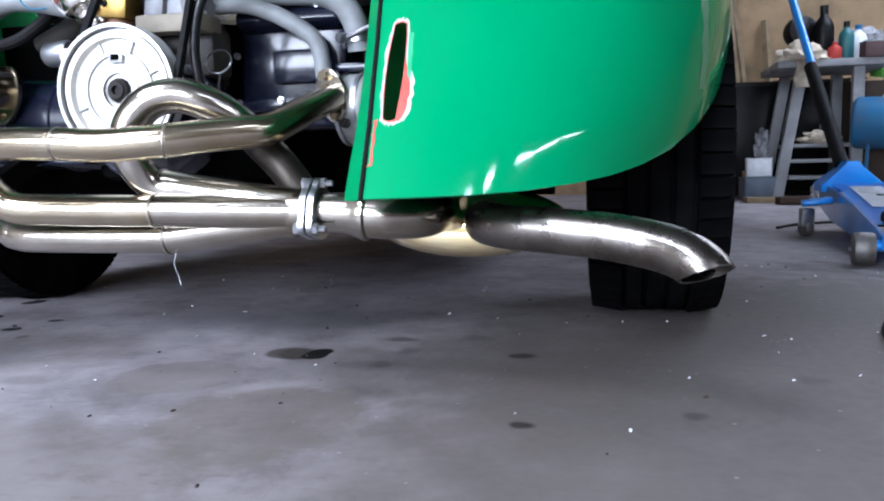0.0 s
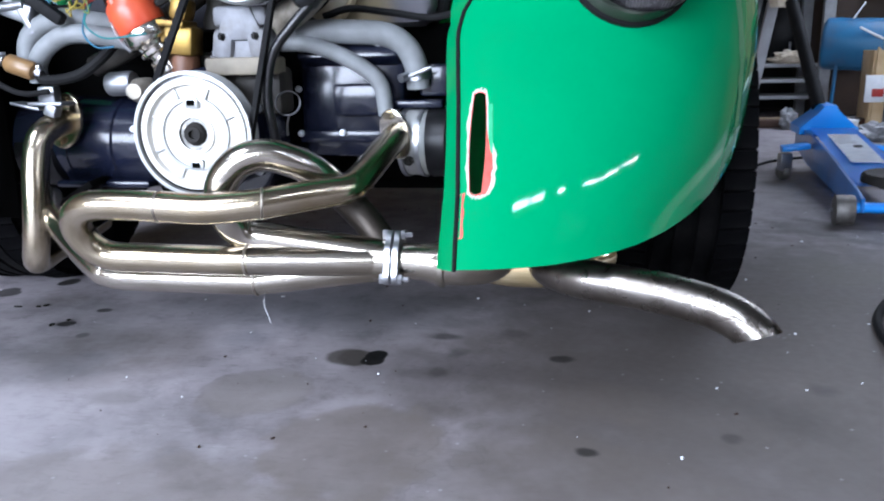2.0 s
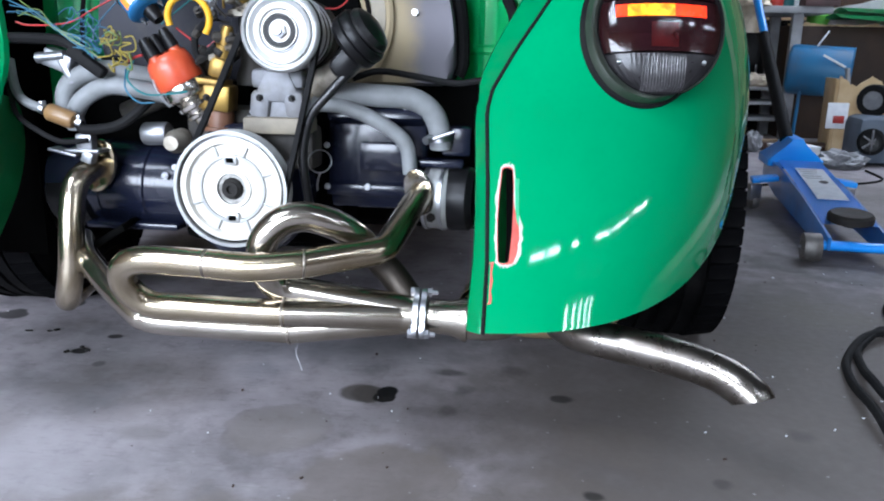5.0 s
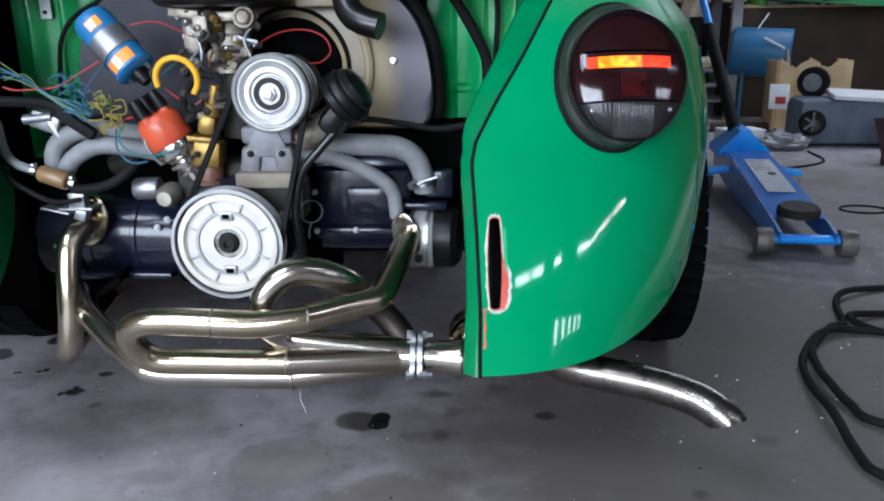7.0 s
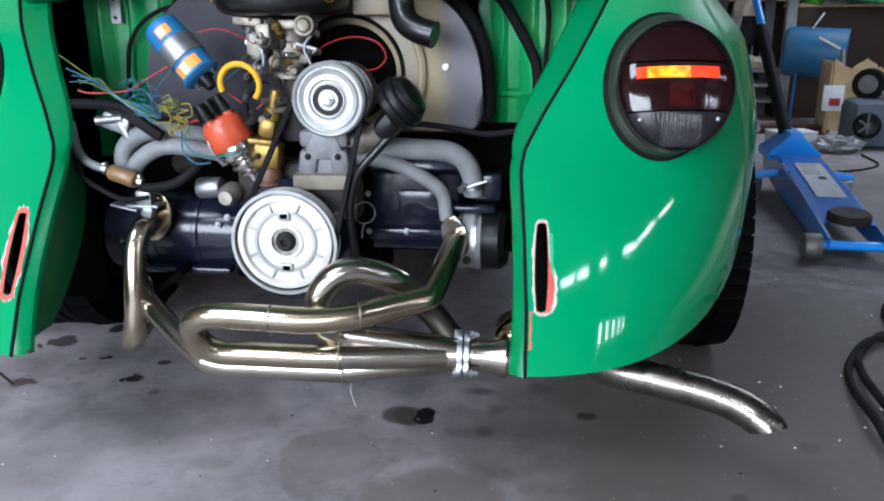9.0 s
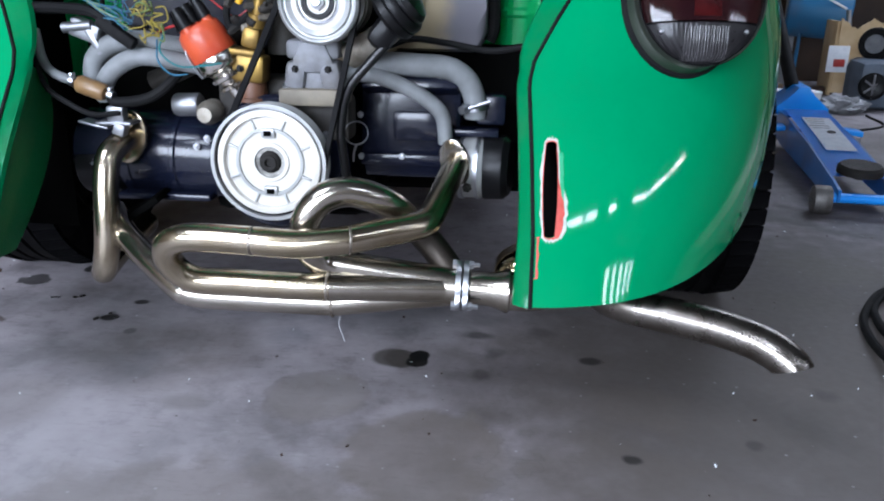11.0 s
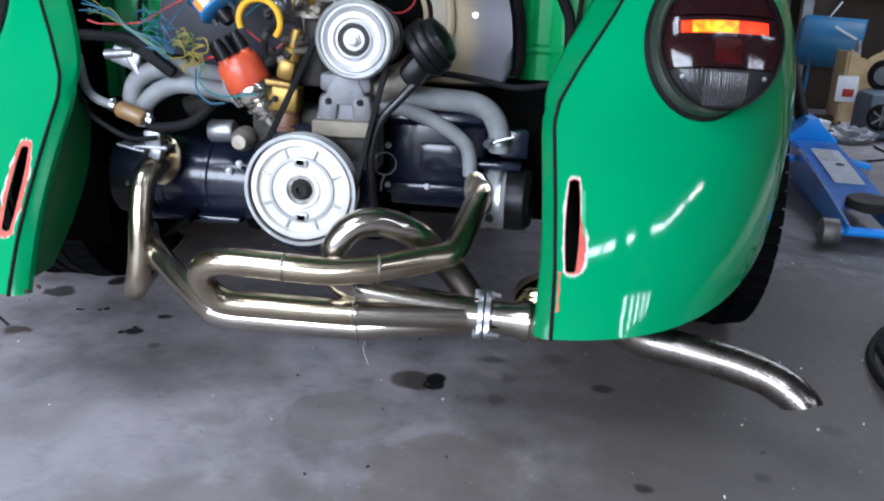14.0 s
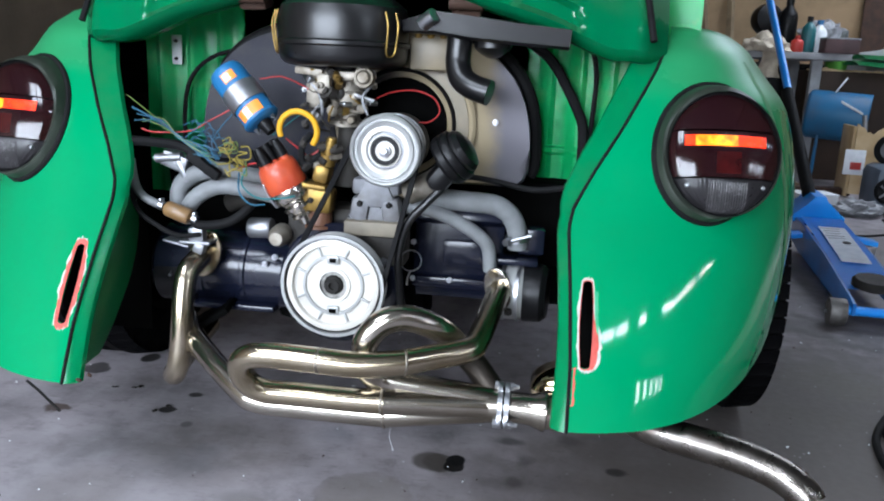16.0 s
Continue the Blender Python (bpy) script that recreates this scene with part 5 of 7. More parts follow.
for p, ax, r, h, mt in (((0.036, 0.068, 0.765), (0, -1, 0.1), 0.013, 0.010, ZINC), ((-0.055, 0.078, 0.745), (0, -1, 0), 0.010, 0.008, ZINC), ((-0.02, 0.085, 0.705), (-0.3, -1, 0), 0.011, 0.014, ZINC),
                        ((0.03, 0.085, 0.71), (0.4, -1, 0.1), 0.009, 0.016, ALLOY), ((-0.06, 0.085, 0.70), (0, -1, 0), 0.009, 0.012, IRON), ((-0.015, 0.09, 0.735), (0, -1, 0.2), 0.012, 0.010, ALLOY_DARK), ((0.012, 0.083, 0.69), (0, -1, 0), 0.008, 0.012, ZINC)):
    b = B()
    lathe(b, [(0, h), (r * 0.7, h), (r, h * 0.7), (r, -0.01)], p, ax, 16)
    ep("carburettor_screw", b, ALLOY if mt is ZINC else mt, "", carb)
b = B()
pipe(b, [(-0.07, 0.075, 0.76), (-0.045, 0.07, 0.735), (-0.04, 0.07, 0.70), (-0.055, 0.07, 0.675)], 0.003, 8)
ep("throttle_linkage", b, GREY_METAL, "grey throttle linkage", carb)
b = B()
pipe(b, [(0.05, 0.075, 0.755), (0.035, 0.065, 0.73), (0.045, 0.065, 0.70)], 0.0028, 8)
ep("choke_linkage", b, GREY_METAL, "grey choke linkage", carb)
b = B()
pipe(b, [(0.02, 0.07, 0.735), (0.055, 0.07, 0.725)], 0.004, 8)
ep("linkage_pin", b, ZINC, "bright linkage pin", carb)
b = B()
lathe(b, [(0, 0.004), (0.017, 0.004), (0.019, 0.0), (0.019, -0.008)], (0.036, 0.068, 0.765), (0, -1, 0.1), 18)
ep("choke_cover", b, ALLOY, "pale choke cover", carb)
b = B()
block(b, (-0.062, 0.072, 0.772), (0.05, 0.02, 0.014), (0, 6, 0), 0.003)
block(b, (-0.035, 0.070, 0.752), (0.024, 0.022, 0.034), (0, 0, 0), 0.004)
ep("float_cover", b, ALLOY, "pale cast float cover", carb)
b = B()
lathe(b, [(0, 0.68), (0.022, 0.68), (0.022, 0.60), (0.03, 0.58), (0.03, 0.565), (0.0, 0.565)], (-0.003, 0.13, 0), (0, 0, 1), 18)
ep("inlet_stub", b, ALLOY_DARK, "grimy inlet manifold stub")
for s in (-1, 1):
    b = B()
    pipe(b, [(-0.003, 0.135, 0.645), (s * 0.08, 0.14, 0.60), (s * 0.17, 0.145, 0.545), (s * 0.25, 0.15, 0.51)], 0.018, 14)
    ep("inlet_pipe", b, ALLOY_DARK, "grimy inlet pipe")
rnd = random.Random(8)
for k in range(34):
    p = Vector((rnd.uniform(-0.075, 0.05), rnd.uniform(0.06, 0.10), rnd.uniform(0.665, 0.775)))
    b = B()
    r = rnd.uniform(0.004, 0.010)
    ax = Vector((rnd.uniform(-1, 1), -1.0, rnd.uniform(-0.8, 0.8)))
    if k % 3:
        lathe(b, [(0, 0.012), (r * 0.6, 0.012), (r * 0.6, 0.006), (r, 0.005), (r, -0.012), (0, -0.012)], p, ax, [6, 10, 12][k % 3])
    else:
        q = p + Vector((rnd.uniform(-0.03, 0.03), rnd.uniform(-0.01, 0.01), rnd.uniform(-0.04, 0.02)))
        pipe(b, [p, (p + q) / 2 + Vector((0, -0.008, 0)), q], 0.0022, 6, 4)
    ep("carburettor_fitting", b, [ALLOY_DARK, ALLOY, ZINC, GOLD_ZINC, ALLOY_DARK][k % 5], "", carb)
rnd = random.Random(9)
for k in range(14):
    p = Vector((rnd.uniform(-0.075, 0.0), rnd.uniform(0.045, 0.07), rnd.uniform(0.60, 0.67)))
    b = B()
    r = rnd.uniform(0.004, 0.009)
    lathe(b, [(0, 0.010), (r * 0.6, 0.010), (r, 0.004), (r, -0.012), (0, -0.012)], p, (rnd.uniform(-1, 1), -1, rnd.uniform(-1, 1)), [6, 10][k % 2])
    ep("pump_fitting", b, [ALLOY, ALLOY_DARK, IRON][k % 3], "")
# alternator stand and oil filler
b = B()
block(b, (0.070, 0.05, 0.580), (0.085, 0.05, 0.03), (0, 0, 0), 0.008)
slab(b, [(0.048, 0.545), (0.092, 0.545), (0.103, 0.562), (0.090, 0.592), (0.052, 0.592), (0.038, 0.562)], 0.03, upright(0.022), 0.004)
block(b, (0.042, 0.045, 0.54), (0.034, 0.05, 0.045), (0, 8, 0), 0.010)
block(b, (0.098, 0.045, 0.54), (0.034, 0.05, 0.045), (0, -8, 0), 0.010)
block(b, (0.070, 0.05, 0.54), (0.05, 0.04, 0.05), (0, 0, 0), 0.004)
stand = ep("alternator_stand", b, CAST, "grimy grey cast alternator stand")
b = B()
block(b, (0.070, 0.04, 0.508), (0.105, 0.06, 0.026), (0, 0, 0), 0.004)
ep("stand_base", b, TAN, "tan grimy base", stand)
for x in (0.044, 0.096):
    b = B()
    hexbolt(b, (x, 0.021, 0.551), (0, -1, 0), 0.006, 0.004)
    ep("nut", b, IRON, "dark nut", stand)
for x in (0.026, 0.114):
    b = B()
    hexbolt(b, (x, 0.03, 0.519), (0, -0.2, 1), 0.007, 0.006)
    ep("nut", b, ZINC, "", stand)
b = B()
block(b, (0.065, 0.07, 0.47), (0.115, 0.06, 0.07), (0, 0, 0), 0.008)
block(b, (-0.01, 0.12, 0.47), (0.20, 0.08, 0.12), (0, 0, 0), 0.015)
case = ep("crankcase", b, ALLOY_DARK, "grimy cast crankcase")
for p in ((0.085, 0.038, 0.445), (0.035, 0.038, 0.455), (-0.06, 0.048, 0.39), (0.08, 0.04, 0.35)):
    b = B()
    hexbolt(b, p, (0, -1, 0), 0.008, 0.006)
    ep("nut", b, GREY_METAL, "", case)
b = B()
pipe(b, [(0.125, 0.05, 0.57), (0.165, 0.035, 0.592), (0.198, 0.02, 0.618)], 0.021, 16)
ep("filler_neck", b, ALLOY, "cast oil filler neck")
b = B()
capax = Vector((0.80, -0.12, 0.59)).normalized()
lathe(b, [(0.0, -0.020), (0.040, -0.020), (0.0445, -0.014), (0.0445, -0.004), (0.0425, -0.002), (0.0445, 0.0), (0.0445, 0.008), (0.041, 0.013), (0.037, 0.014)], (0.208, 0.005, 0.644), capax, 40)
cap = ep("oil_filler_cap", b, BLACK, "black oil filler cap with glossy top")
b = B()
lathe(b, [(0.037, 0.013), (0.038, 0.019), (0.033, 0.027), (0.018, 0.033), (0.0, 0.035)], (0.208, 0.005, 0.644), capax, 36)
ep("cap_top", b, BLACK_GLOSS, "glossy domed cap top", cap)
b = B()
block(b, (0.190, 0.008, 0.612), (0.040, 0.05, 0.062), (0, 40, 10), 0.015)
ep("filler_body", b, BLACK, "black filler body", cap)
b = B()
pipe(b, [(0.192, -0.005, 0.592), (0.165, -0.012, 0.563), (0.134, -0.012, 0.525), (0.120, -0.008, 0.47), (0.121, 0.0, 0.42), (0.124, 0.02, 0.36)], 0.0072, 12)
ep("breather_hose", b, BLACK_GLOSS, "black breather hose")
b = B()
lathe(b, [(0.018, 0.0), (0.0195, 0.001), (0.0195, 0.003), (0.018, 0.004)], (0.136, 0.03, 0.452), (0.1, -0.9, 0.35), 24, True)
pipe(b, [(0.136, 0.03, 0.434), (0.130, 0.036, 0.419), (0.128, 0.04, 0.404)], 0.0018, 6)
ep("wire_loop", b, ZINC, "bright wire hose clip")
# fuel pump
b = B()
block(b, (-0.043, 0.06, 0.548), (0.060, 0.045, 0.044), (0, 6, 0), 0.007)
block(b, (-0.046, 0.055, 0.573), (0.050, 0.05, 0.010), (0, 6, 0), 0.003)
block(b, (-0.034, 0.06, 0.594), (0.030, 0.036, 0.034), (0, 14, 0), 0.008)
lathe(b, [(0, 0.03), (0.008, 0.03), (0.010, 0.02), (0.010, 0.0), (0.015, 0.0), (0.015, -0.02)], (-0.022, 0.055, 0.63), (0.25, -0.1, 1), 12)
pump = ep("fuel_pump", b, GOLD_ZINC, "yellow zinc fuel pump")
for p in ((-0.050, 0.0375, 0.548),):
    b = B()
    hexbolt(b, p, (0, -1, 0), 0.006, 0.004)
    ep("screw", b, IRON, "", pump)
b = B()
lathe(b, [(0, 0.03), (0.018, 0.03), (0.022, 0.022), (0.022, 0.0), (0.028, 0.0), (0.028, -0.006), (0, -0.006)], (-0.04, 0.065, 0.50), (0, 0, 1), 20)
ep("pump_base", b, material("brown_phenolic", (0.14, 0.06, 0.03), rough=0.5, scale=20), "brown pump insulator", pump)
# distributor
dax = Vector((-0.47, -0.12, 0.87)).normalized()
db = Vector((-0.063, 0.055, 0.509))
b = B()
lathe(b, [(0, -0.005), (0.012, -0.005), (0.013, 0.008), (0.021, 0.010), (0.022, 0.015), (0.016, 0.018), (0.017, 0.024), (0.027, 0.026), (0.028, 0.032), (0.023, 0.035), (0.026, 0.041), (0.034, 0.044), (0.037, 0.050), (0.036, 0.066), (0.034, 0.070), (0, 0.070)], db, dax, 28)
dist = ep("distributor", b, BRIGHT, "distributor with orange cap and bright body")
b = B()
lathe(b, [(0.0365, 0.066), (0.038, 0.070), (0.037, 0.098), (0.034, 0.112), (0.028, 0.118), (0.0, 0.119)], db, dax, 28)
dcap = ep("distributor_cap", b, CAP_RED, "orange-red bakelite cap", dist)
du = dax.orthogonal().normalized()
dv = dax.cross(du)
for k in range(5):
    a = 2 * math.pi * k / 4 + 0.6
    o = db + dax * 0.108 + ((du * math.cos(a) + dv * math.sin(a)) * 0.024 if k < 4 else Vector())
    b = B()
    lathe(b, [(0.010, 0.0), (0.0085, 0.018), (0.0, 0.018)], o, dax, 12)
    ep("tower", b, CAP_RED, "", dcap)
    b = B()
    e1 = o + dax * 0.045
    pipe(b, [o + dax * 0.014, o + dax * 0.03, e1], [0.011, 0.0095, 0.007], 12, 4)
    ep("boot", b, BLACK, "black lead boot", dcap)
for s in (-1, 1):
    b = B()
    q = du * s * 0.037
    pipe(b, [db + q + dax * 0.045, db + q * 1.08 + dax * 0.06, db + q * 1.05 + dax * 0.085, db + q * 0.9 + dax * 0.098], 0.0022, 6)
    ep("spring_clip", b, ZINC, "spring clip", dist)
b = B()
lathe(b, [(0, 0.012), (0.016, 0.010), (0.022, 0.004), (0.022, -0.004), (0.016, -0.010), (0, -0.012)], db + Vector((-0.045, -0.005, 0.055)), (0.95, -0.2, -0.25), 20)
ep("vacuum_advance", b, ZINC, "bright vacuum advance", dist)
# coil
ca, cb = Vector((-0.206, 0.057, 0.757)), Vector((-0.143, 0.040, 0.690))
cax = (cb - ca).normalized()
CL = (cb - ca).length
b = B()
lathe(b, [(0, -0.012), (0.028, -0.012), (0.031, -0.006), (0.032, 0.0), (0.032, CL), (0.034, CL + 0.002), (0.034, CL + 0.006), (0.030, CL + 0.010), (0.02, CL + 0.012), (0.0, CL + 0.012)], ca, cax, 32)
coil = ep("ignition_coil", b, COIL_BLUE, "blue ignition coil with orange label")
b = B()
lathe(b, [(0.0335, 0.030), (0.0345, 0.031), (0.0345, 0.066), (0.0335, 0.067)], ca, cax, 32, True)
ep("clamp_band", b, GREY_METAL, "grey clamp band", coil)
def label_on(name, h0, h1, a0, a1, mat, lab, r=0.0326):
    b = B()
    u = cax.cross(Vector((0, -1, 0))).normalized()
    v = Vector((0, -1, 0)) - cax * cax.dot(Vector((0, -1, 0)))
    v.normalize()
    rows = []
    for h in (h0, (h0 + h1) / 2, h1):
        rows.append([ca + cax * h + (v * math.cos(t) + u * math.sin(t)) * r for t in [radians(a0 + (a1 - a0) * k / 10) for k in range(11)]])
    strip(b, rows)
    ep(name, b, mat, lab, coil)
label_on("label", 0.074, 0.098, -48, 40, ORANGE, "orange label")
label_on("label", 0.076, 0.096, -6, 16, CREAM, "cream label patch", 0.0329)
label_on("label", 0.004, 0.022, -40, 4, ORANGE, "orange label")
label_on("label", 0.006, 0.020, -22, 0, CREAM, "cream label patch", 0.0329)
b = B()
lathe(b, [(0.014, 0.0), (0.012, 0.012), (0.009, 0.024), (0, 0.025)], cb + cax * 0.010, cax, 14)
ep("coil_tower", b, BLACK, "black coil tower", coil)
for s in (-1, 1):
    b = B()
    q = cax.cross(Vector((0, 1, 0))).normalized() * 0.02 * s
    hexbolt(b, cb + q + cax * 0.011, cax, 0.004, 0.006)
    ep("terminal", b, ZINC, "", coil)
# yellow lead and wires
b = B()
yc = Vector((-0.072, 0.035, 0.670))
pipe(b, [yc + Vector((0.034 * math.cos(t), -0.004 * math.sin(t), 0.034 * math.sin(t))) for t in [radians(200 - 22 * k) for k in range(12)]], 0.0052, 10, 3)
ep("ignition_lead", b, YELLOW, "thick yellow ignition lead")


def wire(name, pts, mat, label, r=0.0022):
    b = B()
    pipe(b, pts, r * 0.52, 6, 5)
    return ep(name, b, mat, label)


wire("wire", [(0.01, 0.15, 0.705), (0.06, 0.14, 0.735), (0.11, 0.13, 0.745), (0.15, 0.125, 0.735), (0.165, 0.12, 0.71), (0.15, 0.11, 0.692), (0.13, 0.10, 0.69)], WIRE_RED, "red wire over the alternator", 0.0028)
wire("wire", [(-0.15, 0.06, 0.755), (-0.11, 0.07, 0.76), (-0.06, 0.08, 0.738)], WIRE_RED, "red wire from the coil", 0.0026)
wire("wire", [(-0.20, 0.05, 0.70), (-0.235, 0.04, 0.68), (-0.27, 0.03, 0.66), (-0.335, 0.03, 0.655), (-0.36, 0.03, 0.66)], WIRE_RED, "red wire", 0.003)
wire("wire", [(-0.10, 0.05, 0.655), (-0.08, 0.05, 0.64), (-0.06, 0.06, 0.625), (-0.035, 0.06, 0.64)], WIRE_RED, "red wire", 0.003)
wire("wire", [(-0.175, 0.02, 0.60), (-0.15, 0.012, 0.61), (-0.14, 0.01, 0.612)], WIRE_RED, "red wire", 0.004)
wire("wire", [(-0.19, 0.05, 0.70), (-0.215, 0.03, 0.665), (-0.225, 0.02, 0.64), (-0.215, 0.02, 0.62)], WIRE_BLUE, "blue wire")
wire("wire", [(-0.16, 0.02, 0.605), (-0.165, 0.005, 0.575), (-0.135, 0.0, 0.553), (-0.09, 0.0, 0.555), (-0.07, 0.01, 0.558)], WIRE_TEAL, "teal wire round the distributor", 0.003)
wire("wire", [(-0.18, 0.03, 0.59), (-0.172, 0.01, 0.56), (-0.15, 0.005, 0.54), (-0.125, 0.01, 0.54)], WIRE_BLUE, "blue wire", 0.003)
wire("wire", [(-0.12, 0.04, 0.66), (-0.10, 0.04, 0.675), (-0.075, 0.045, 0.695), (-0.06, 0.05, 0.70)], WIRE_TEAL, "teal wire", 0.002)
rnd = random.Random(11)
for k in range(9):
    z = 0.67 + 0.05 * rnd.random()
    wire("wire", [(-0.36 - 0.03 * rnd.random(), 0.02 + 0.03 * rnd.random(), z), (-0.32, 0.02 + 0.02 * rnd.random(), 0.665 + 0.015 * rnd.random()), (-0.285, 0.015, 0.648 + 0.01 * rnd.random()),
                  (-0.25 + 0.02 * rnd.random(), 0.01, 0.625 + 0.01 * rnd.random()), (-0.225 + 0.02 * rnd.random(), 0.01, 0.60 + 0.02 * rnd.random())], [WIRE_BLUE, WIRE_BLUE, WIRE_GREEN][k % 3], "frayed loom wire", 0.0017)
for k in range(10):
    a = Vector((-0.270 + 0.06 * rnd.random(), 0.0 + 0.02 * rnd.random(), 0.640 + 0.035 * rnd.random()))
    wire("wire", [a, a + Vector((0.02 * rnd.random() + 0.01, -0.01, 0.02 * (rnd.random() - 0.5))), a + Vector((0.03, -0.005, -0.03 * rnd.random())), a + Vector((0.005 * rnd.random(), 0, -0.02))], WIRE_BLUE, "tangled blue wire", 0.0016)
for k in range(14):
    a = Vector((-0.206 + 0.05 * rnd.random(), 0.0 + 0.02 * rnd.random(), 0.603 + 0.045 * rnd.random()))
    wire("wire", [a, a + Vector((0.02 * rnd.random(), -0.008, 0.016 * (rnd.random() - 0.3))), a + Vector((0.026 * rnd.random(), -0.004, -0.022 * rnd.random())), a + Vector((-0.01, 0.0, -0.025 * rnd.random()))],
         [WIRE_YELLOW, WIRE_YELLOW, WIRE_GREEN, WIRE_YELLOW][k % 4], "tangled yellow wire", 0.0024)
b = B()
block(b, (-0.245, 0.03, 0.60), (0.07, 0.02, 0.02), (0, 35, 0), 0.006)
pipe(b, [(-0.39, 0.05, 0.635), (-0.33, 0.04, 0.635), (-0.28, 0.03, 0.63), (-0.25, 0.03, 0.61)], 0.009, 8)
ep("wire_loom", b, RUBBER, "black taped wire loom")
b = B()
block(b, (-0.315, 0.07, 0.60), (0.05, 0.03, 0.03), (0, 20, 0), 0.004)
lathe(b, [(0, 0.02), (0.009, 0.02), (0.009, -0.03), (0, -0.03)], (-0.32, 0.06, 0.607), (1, 0, 0.1), 12)
block(b, (-0.30, 0.06, 0.585), (0.012, 0.012, 0.05), (0, -25, 0), 0.003)
ep("throttle_bracket", b, GREY_METAL, "grey metal bracket")
# solenoid and filter
b = B()
lathe(b, [(0, 0.022), (0.017, 0.022), (0.019, 0.018), (0.019, -0.018), (0.017, -0.022), (0, -0.022)], (-0.155, 0.07, 0.484), (1, -0.05, 0.05), 20)
sol = ep("pressure_switch", b, GREY_METAL, "bright round pressure switch")
b = B()
lathe(b, [(0, 0.014), (0.012, 0.014), (0.014, 0.0), (0.02, -0.01), (0.02, -0.04)], (-0.115, 0.045, 0.473), (0.1, -1, 0), 14)
ep("switch_boss", b, ALLOY, "cast boss", sol)
fx = Vector((0.93, -0.05, -0.30)).normalized()
fc = Vector((-0.292, 0.02, 0.513))
b = B()
lathe(b, [(0, 0.034), (0.004, 0.034), (0.004, 0.026), (0.012, 0.024), (0.0145, 0.020), (0.0145, -0.020), (0.012, -0.024), (0.004, -0.026), (0.004, -0.034), (0, -0.034)], fc, fx, 20)
filt = ep("fuel_filter", b, AMBER, "amber inline fuel filter")
for s in (-1, 1):
    b = B()
    lathe(b, [(0.0065, -0.004), (0.0085, -0.004), (0.0085, 0.004), (0.0065, 0.004)], fc + fx * 0.034 * s, fx, 12, True)
    block(b, fc + fx * 0.034 * s + Vector((0, 0, 0.010)), (0.006, 0.012, 0.006), (0, 0, 0), 0.001)
    ep("hose_clamp", b, ZINC, "bright hose clamp", filt)
b = B()
pipe(b, [fc - fx * 0.03, (-0.36, 0.03, 0.535), (-0.385, 0.045, 0.555), (-0.40, 0.06, 0.60)], 0.0075, 10)
ep("fuel_hose", b, HOSE_GREY, "grey fuel hose")
b = B()
pipe(b, [(-0.40, 0.05, 0.56), (-0.37, 0.02, 0.515), (-0.33, 0.01, 0.49), (-0.29, 0.01, 0.473), (-0.25, 0.02, 0.475)], 0.0045, 10)
ep("fuel_hose", b, RUBBER, "thin black hose")
b = B()
pipe(b, [fc + fx * 0.03, (-0.25, 0.02, 0.492), (-0.20, 0.03, 0.50), (-0.165, 0.05, 0.53), (-0.16, 0.09, 0.56)], 0.0085, 10)
ep("fuel_hose", b, RUBBER, "black fuel hose")
# grey heater hoses
for name, pts, r in (("heater_hose", [(-0.13, 0.085, 0.572), (-0.196, 0.075, 0.580), (-0.235, 0.07, 0.586), (-0.272, 0.07, 0.580), (-0.304, 0.07, 0.560), (-0.314, 0.07, 0.530), (-0.305, 0.075, 0.505)], 0.0165),
                     ("heater_hose", [(-0.12, 0.06, 0.548), (-0.164, 0.05, 0.557), (-0.205, 0.048, 0.562), (-0.235, 0.048, 0.558), (-0.268, 0.05, 0.540), (-0.289, 0.055, 0.515), (-0.292, 0.06, 0.49)], 0.0150),
                     ("heater_hose", [(0.125, 0.09, 0.548), (0.17, 0.085, 0.556), (0.22, 0.085, 0.555), (0.275, 0.095, 0.55), (0.305, 0.105, 0.53), (0.318, 0.11, 0.50), (0.32, 0.115, 0.47)], 0.0185),
                     ("heater_hose", [(0.115, 0.075, 0.54), (0.16, 0.07, 0.538), (0.205, 0.07, 0.523), (0.245, 0.075, 0.500), (0.268, 0.08, 0.475), (0.274, 0.085, 0.43)], 0.0125)):
    b = B()
    pipe(b, pts, r, 18, 6)
    ep(name, b, HOSE_GREY, "dull grey rubber hose")
for pts, r in (([(-0.30, 0.085, 0.50), (-0.315, 0.08, 0.55), (-0.28, 0.085, 0.60), (-0.22, 0.09, 0.605)], 0.0035),
               ([(0.40, 0.12, 0.585), (0.34, 0.14, 0.575), (0.27, 0.15, 0.585), (0.21, 0.14, 0.592), (0.17, 0.12, 0.58)], 0.0055),
               ([(-0.035, 0.05, 0.63), (-0.065, 0.05, 0.61), (-0.07, 0.05, 0.64), (-0.055, 0.06, 0.665)], 0.006)):
    b = B()
    pipe(b, pts, r, 8)
    ep("vacuum_hose", b, RUBBER, "thin black hose")
b = B()
lathe(b, [(0.0195, -0.006), (0.022, -0.006), (0.022, 0.006), (0.0195, 0.006)], (0.319, 0.113, 0.487), (0.1, 0, -1), 20, True)
lathe(b, [(0, 0.012), (0.007, 0.012), (0.007, -0.004), (0, -0.004)], (0.305, 0.09, 0.487), (-0.5, -0.8, -0.2), 8)
pipe(b, [(0.31, 0.088, 0.487), (0.345, 0.085, 0.50)], 0.003, 8)
ep("hose_clamp", b, ZINC, "bright screw hose clamp")
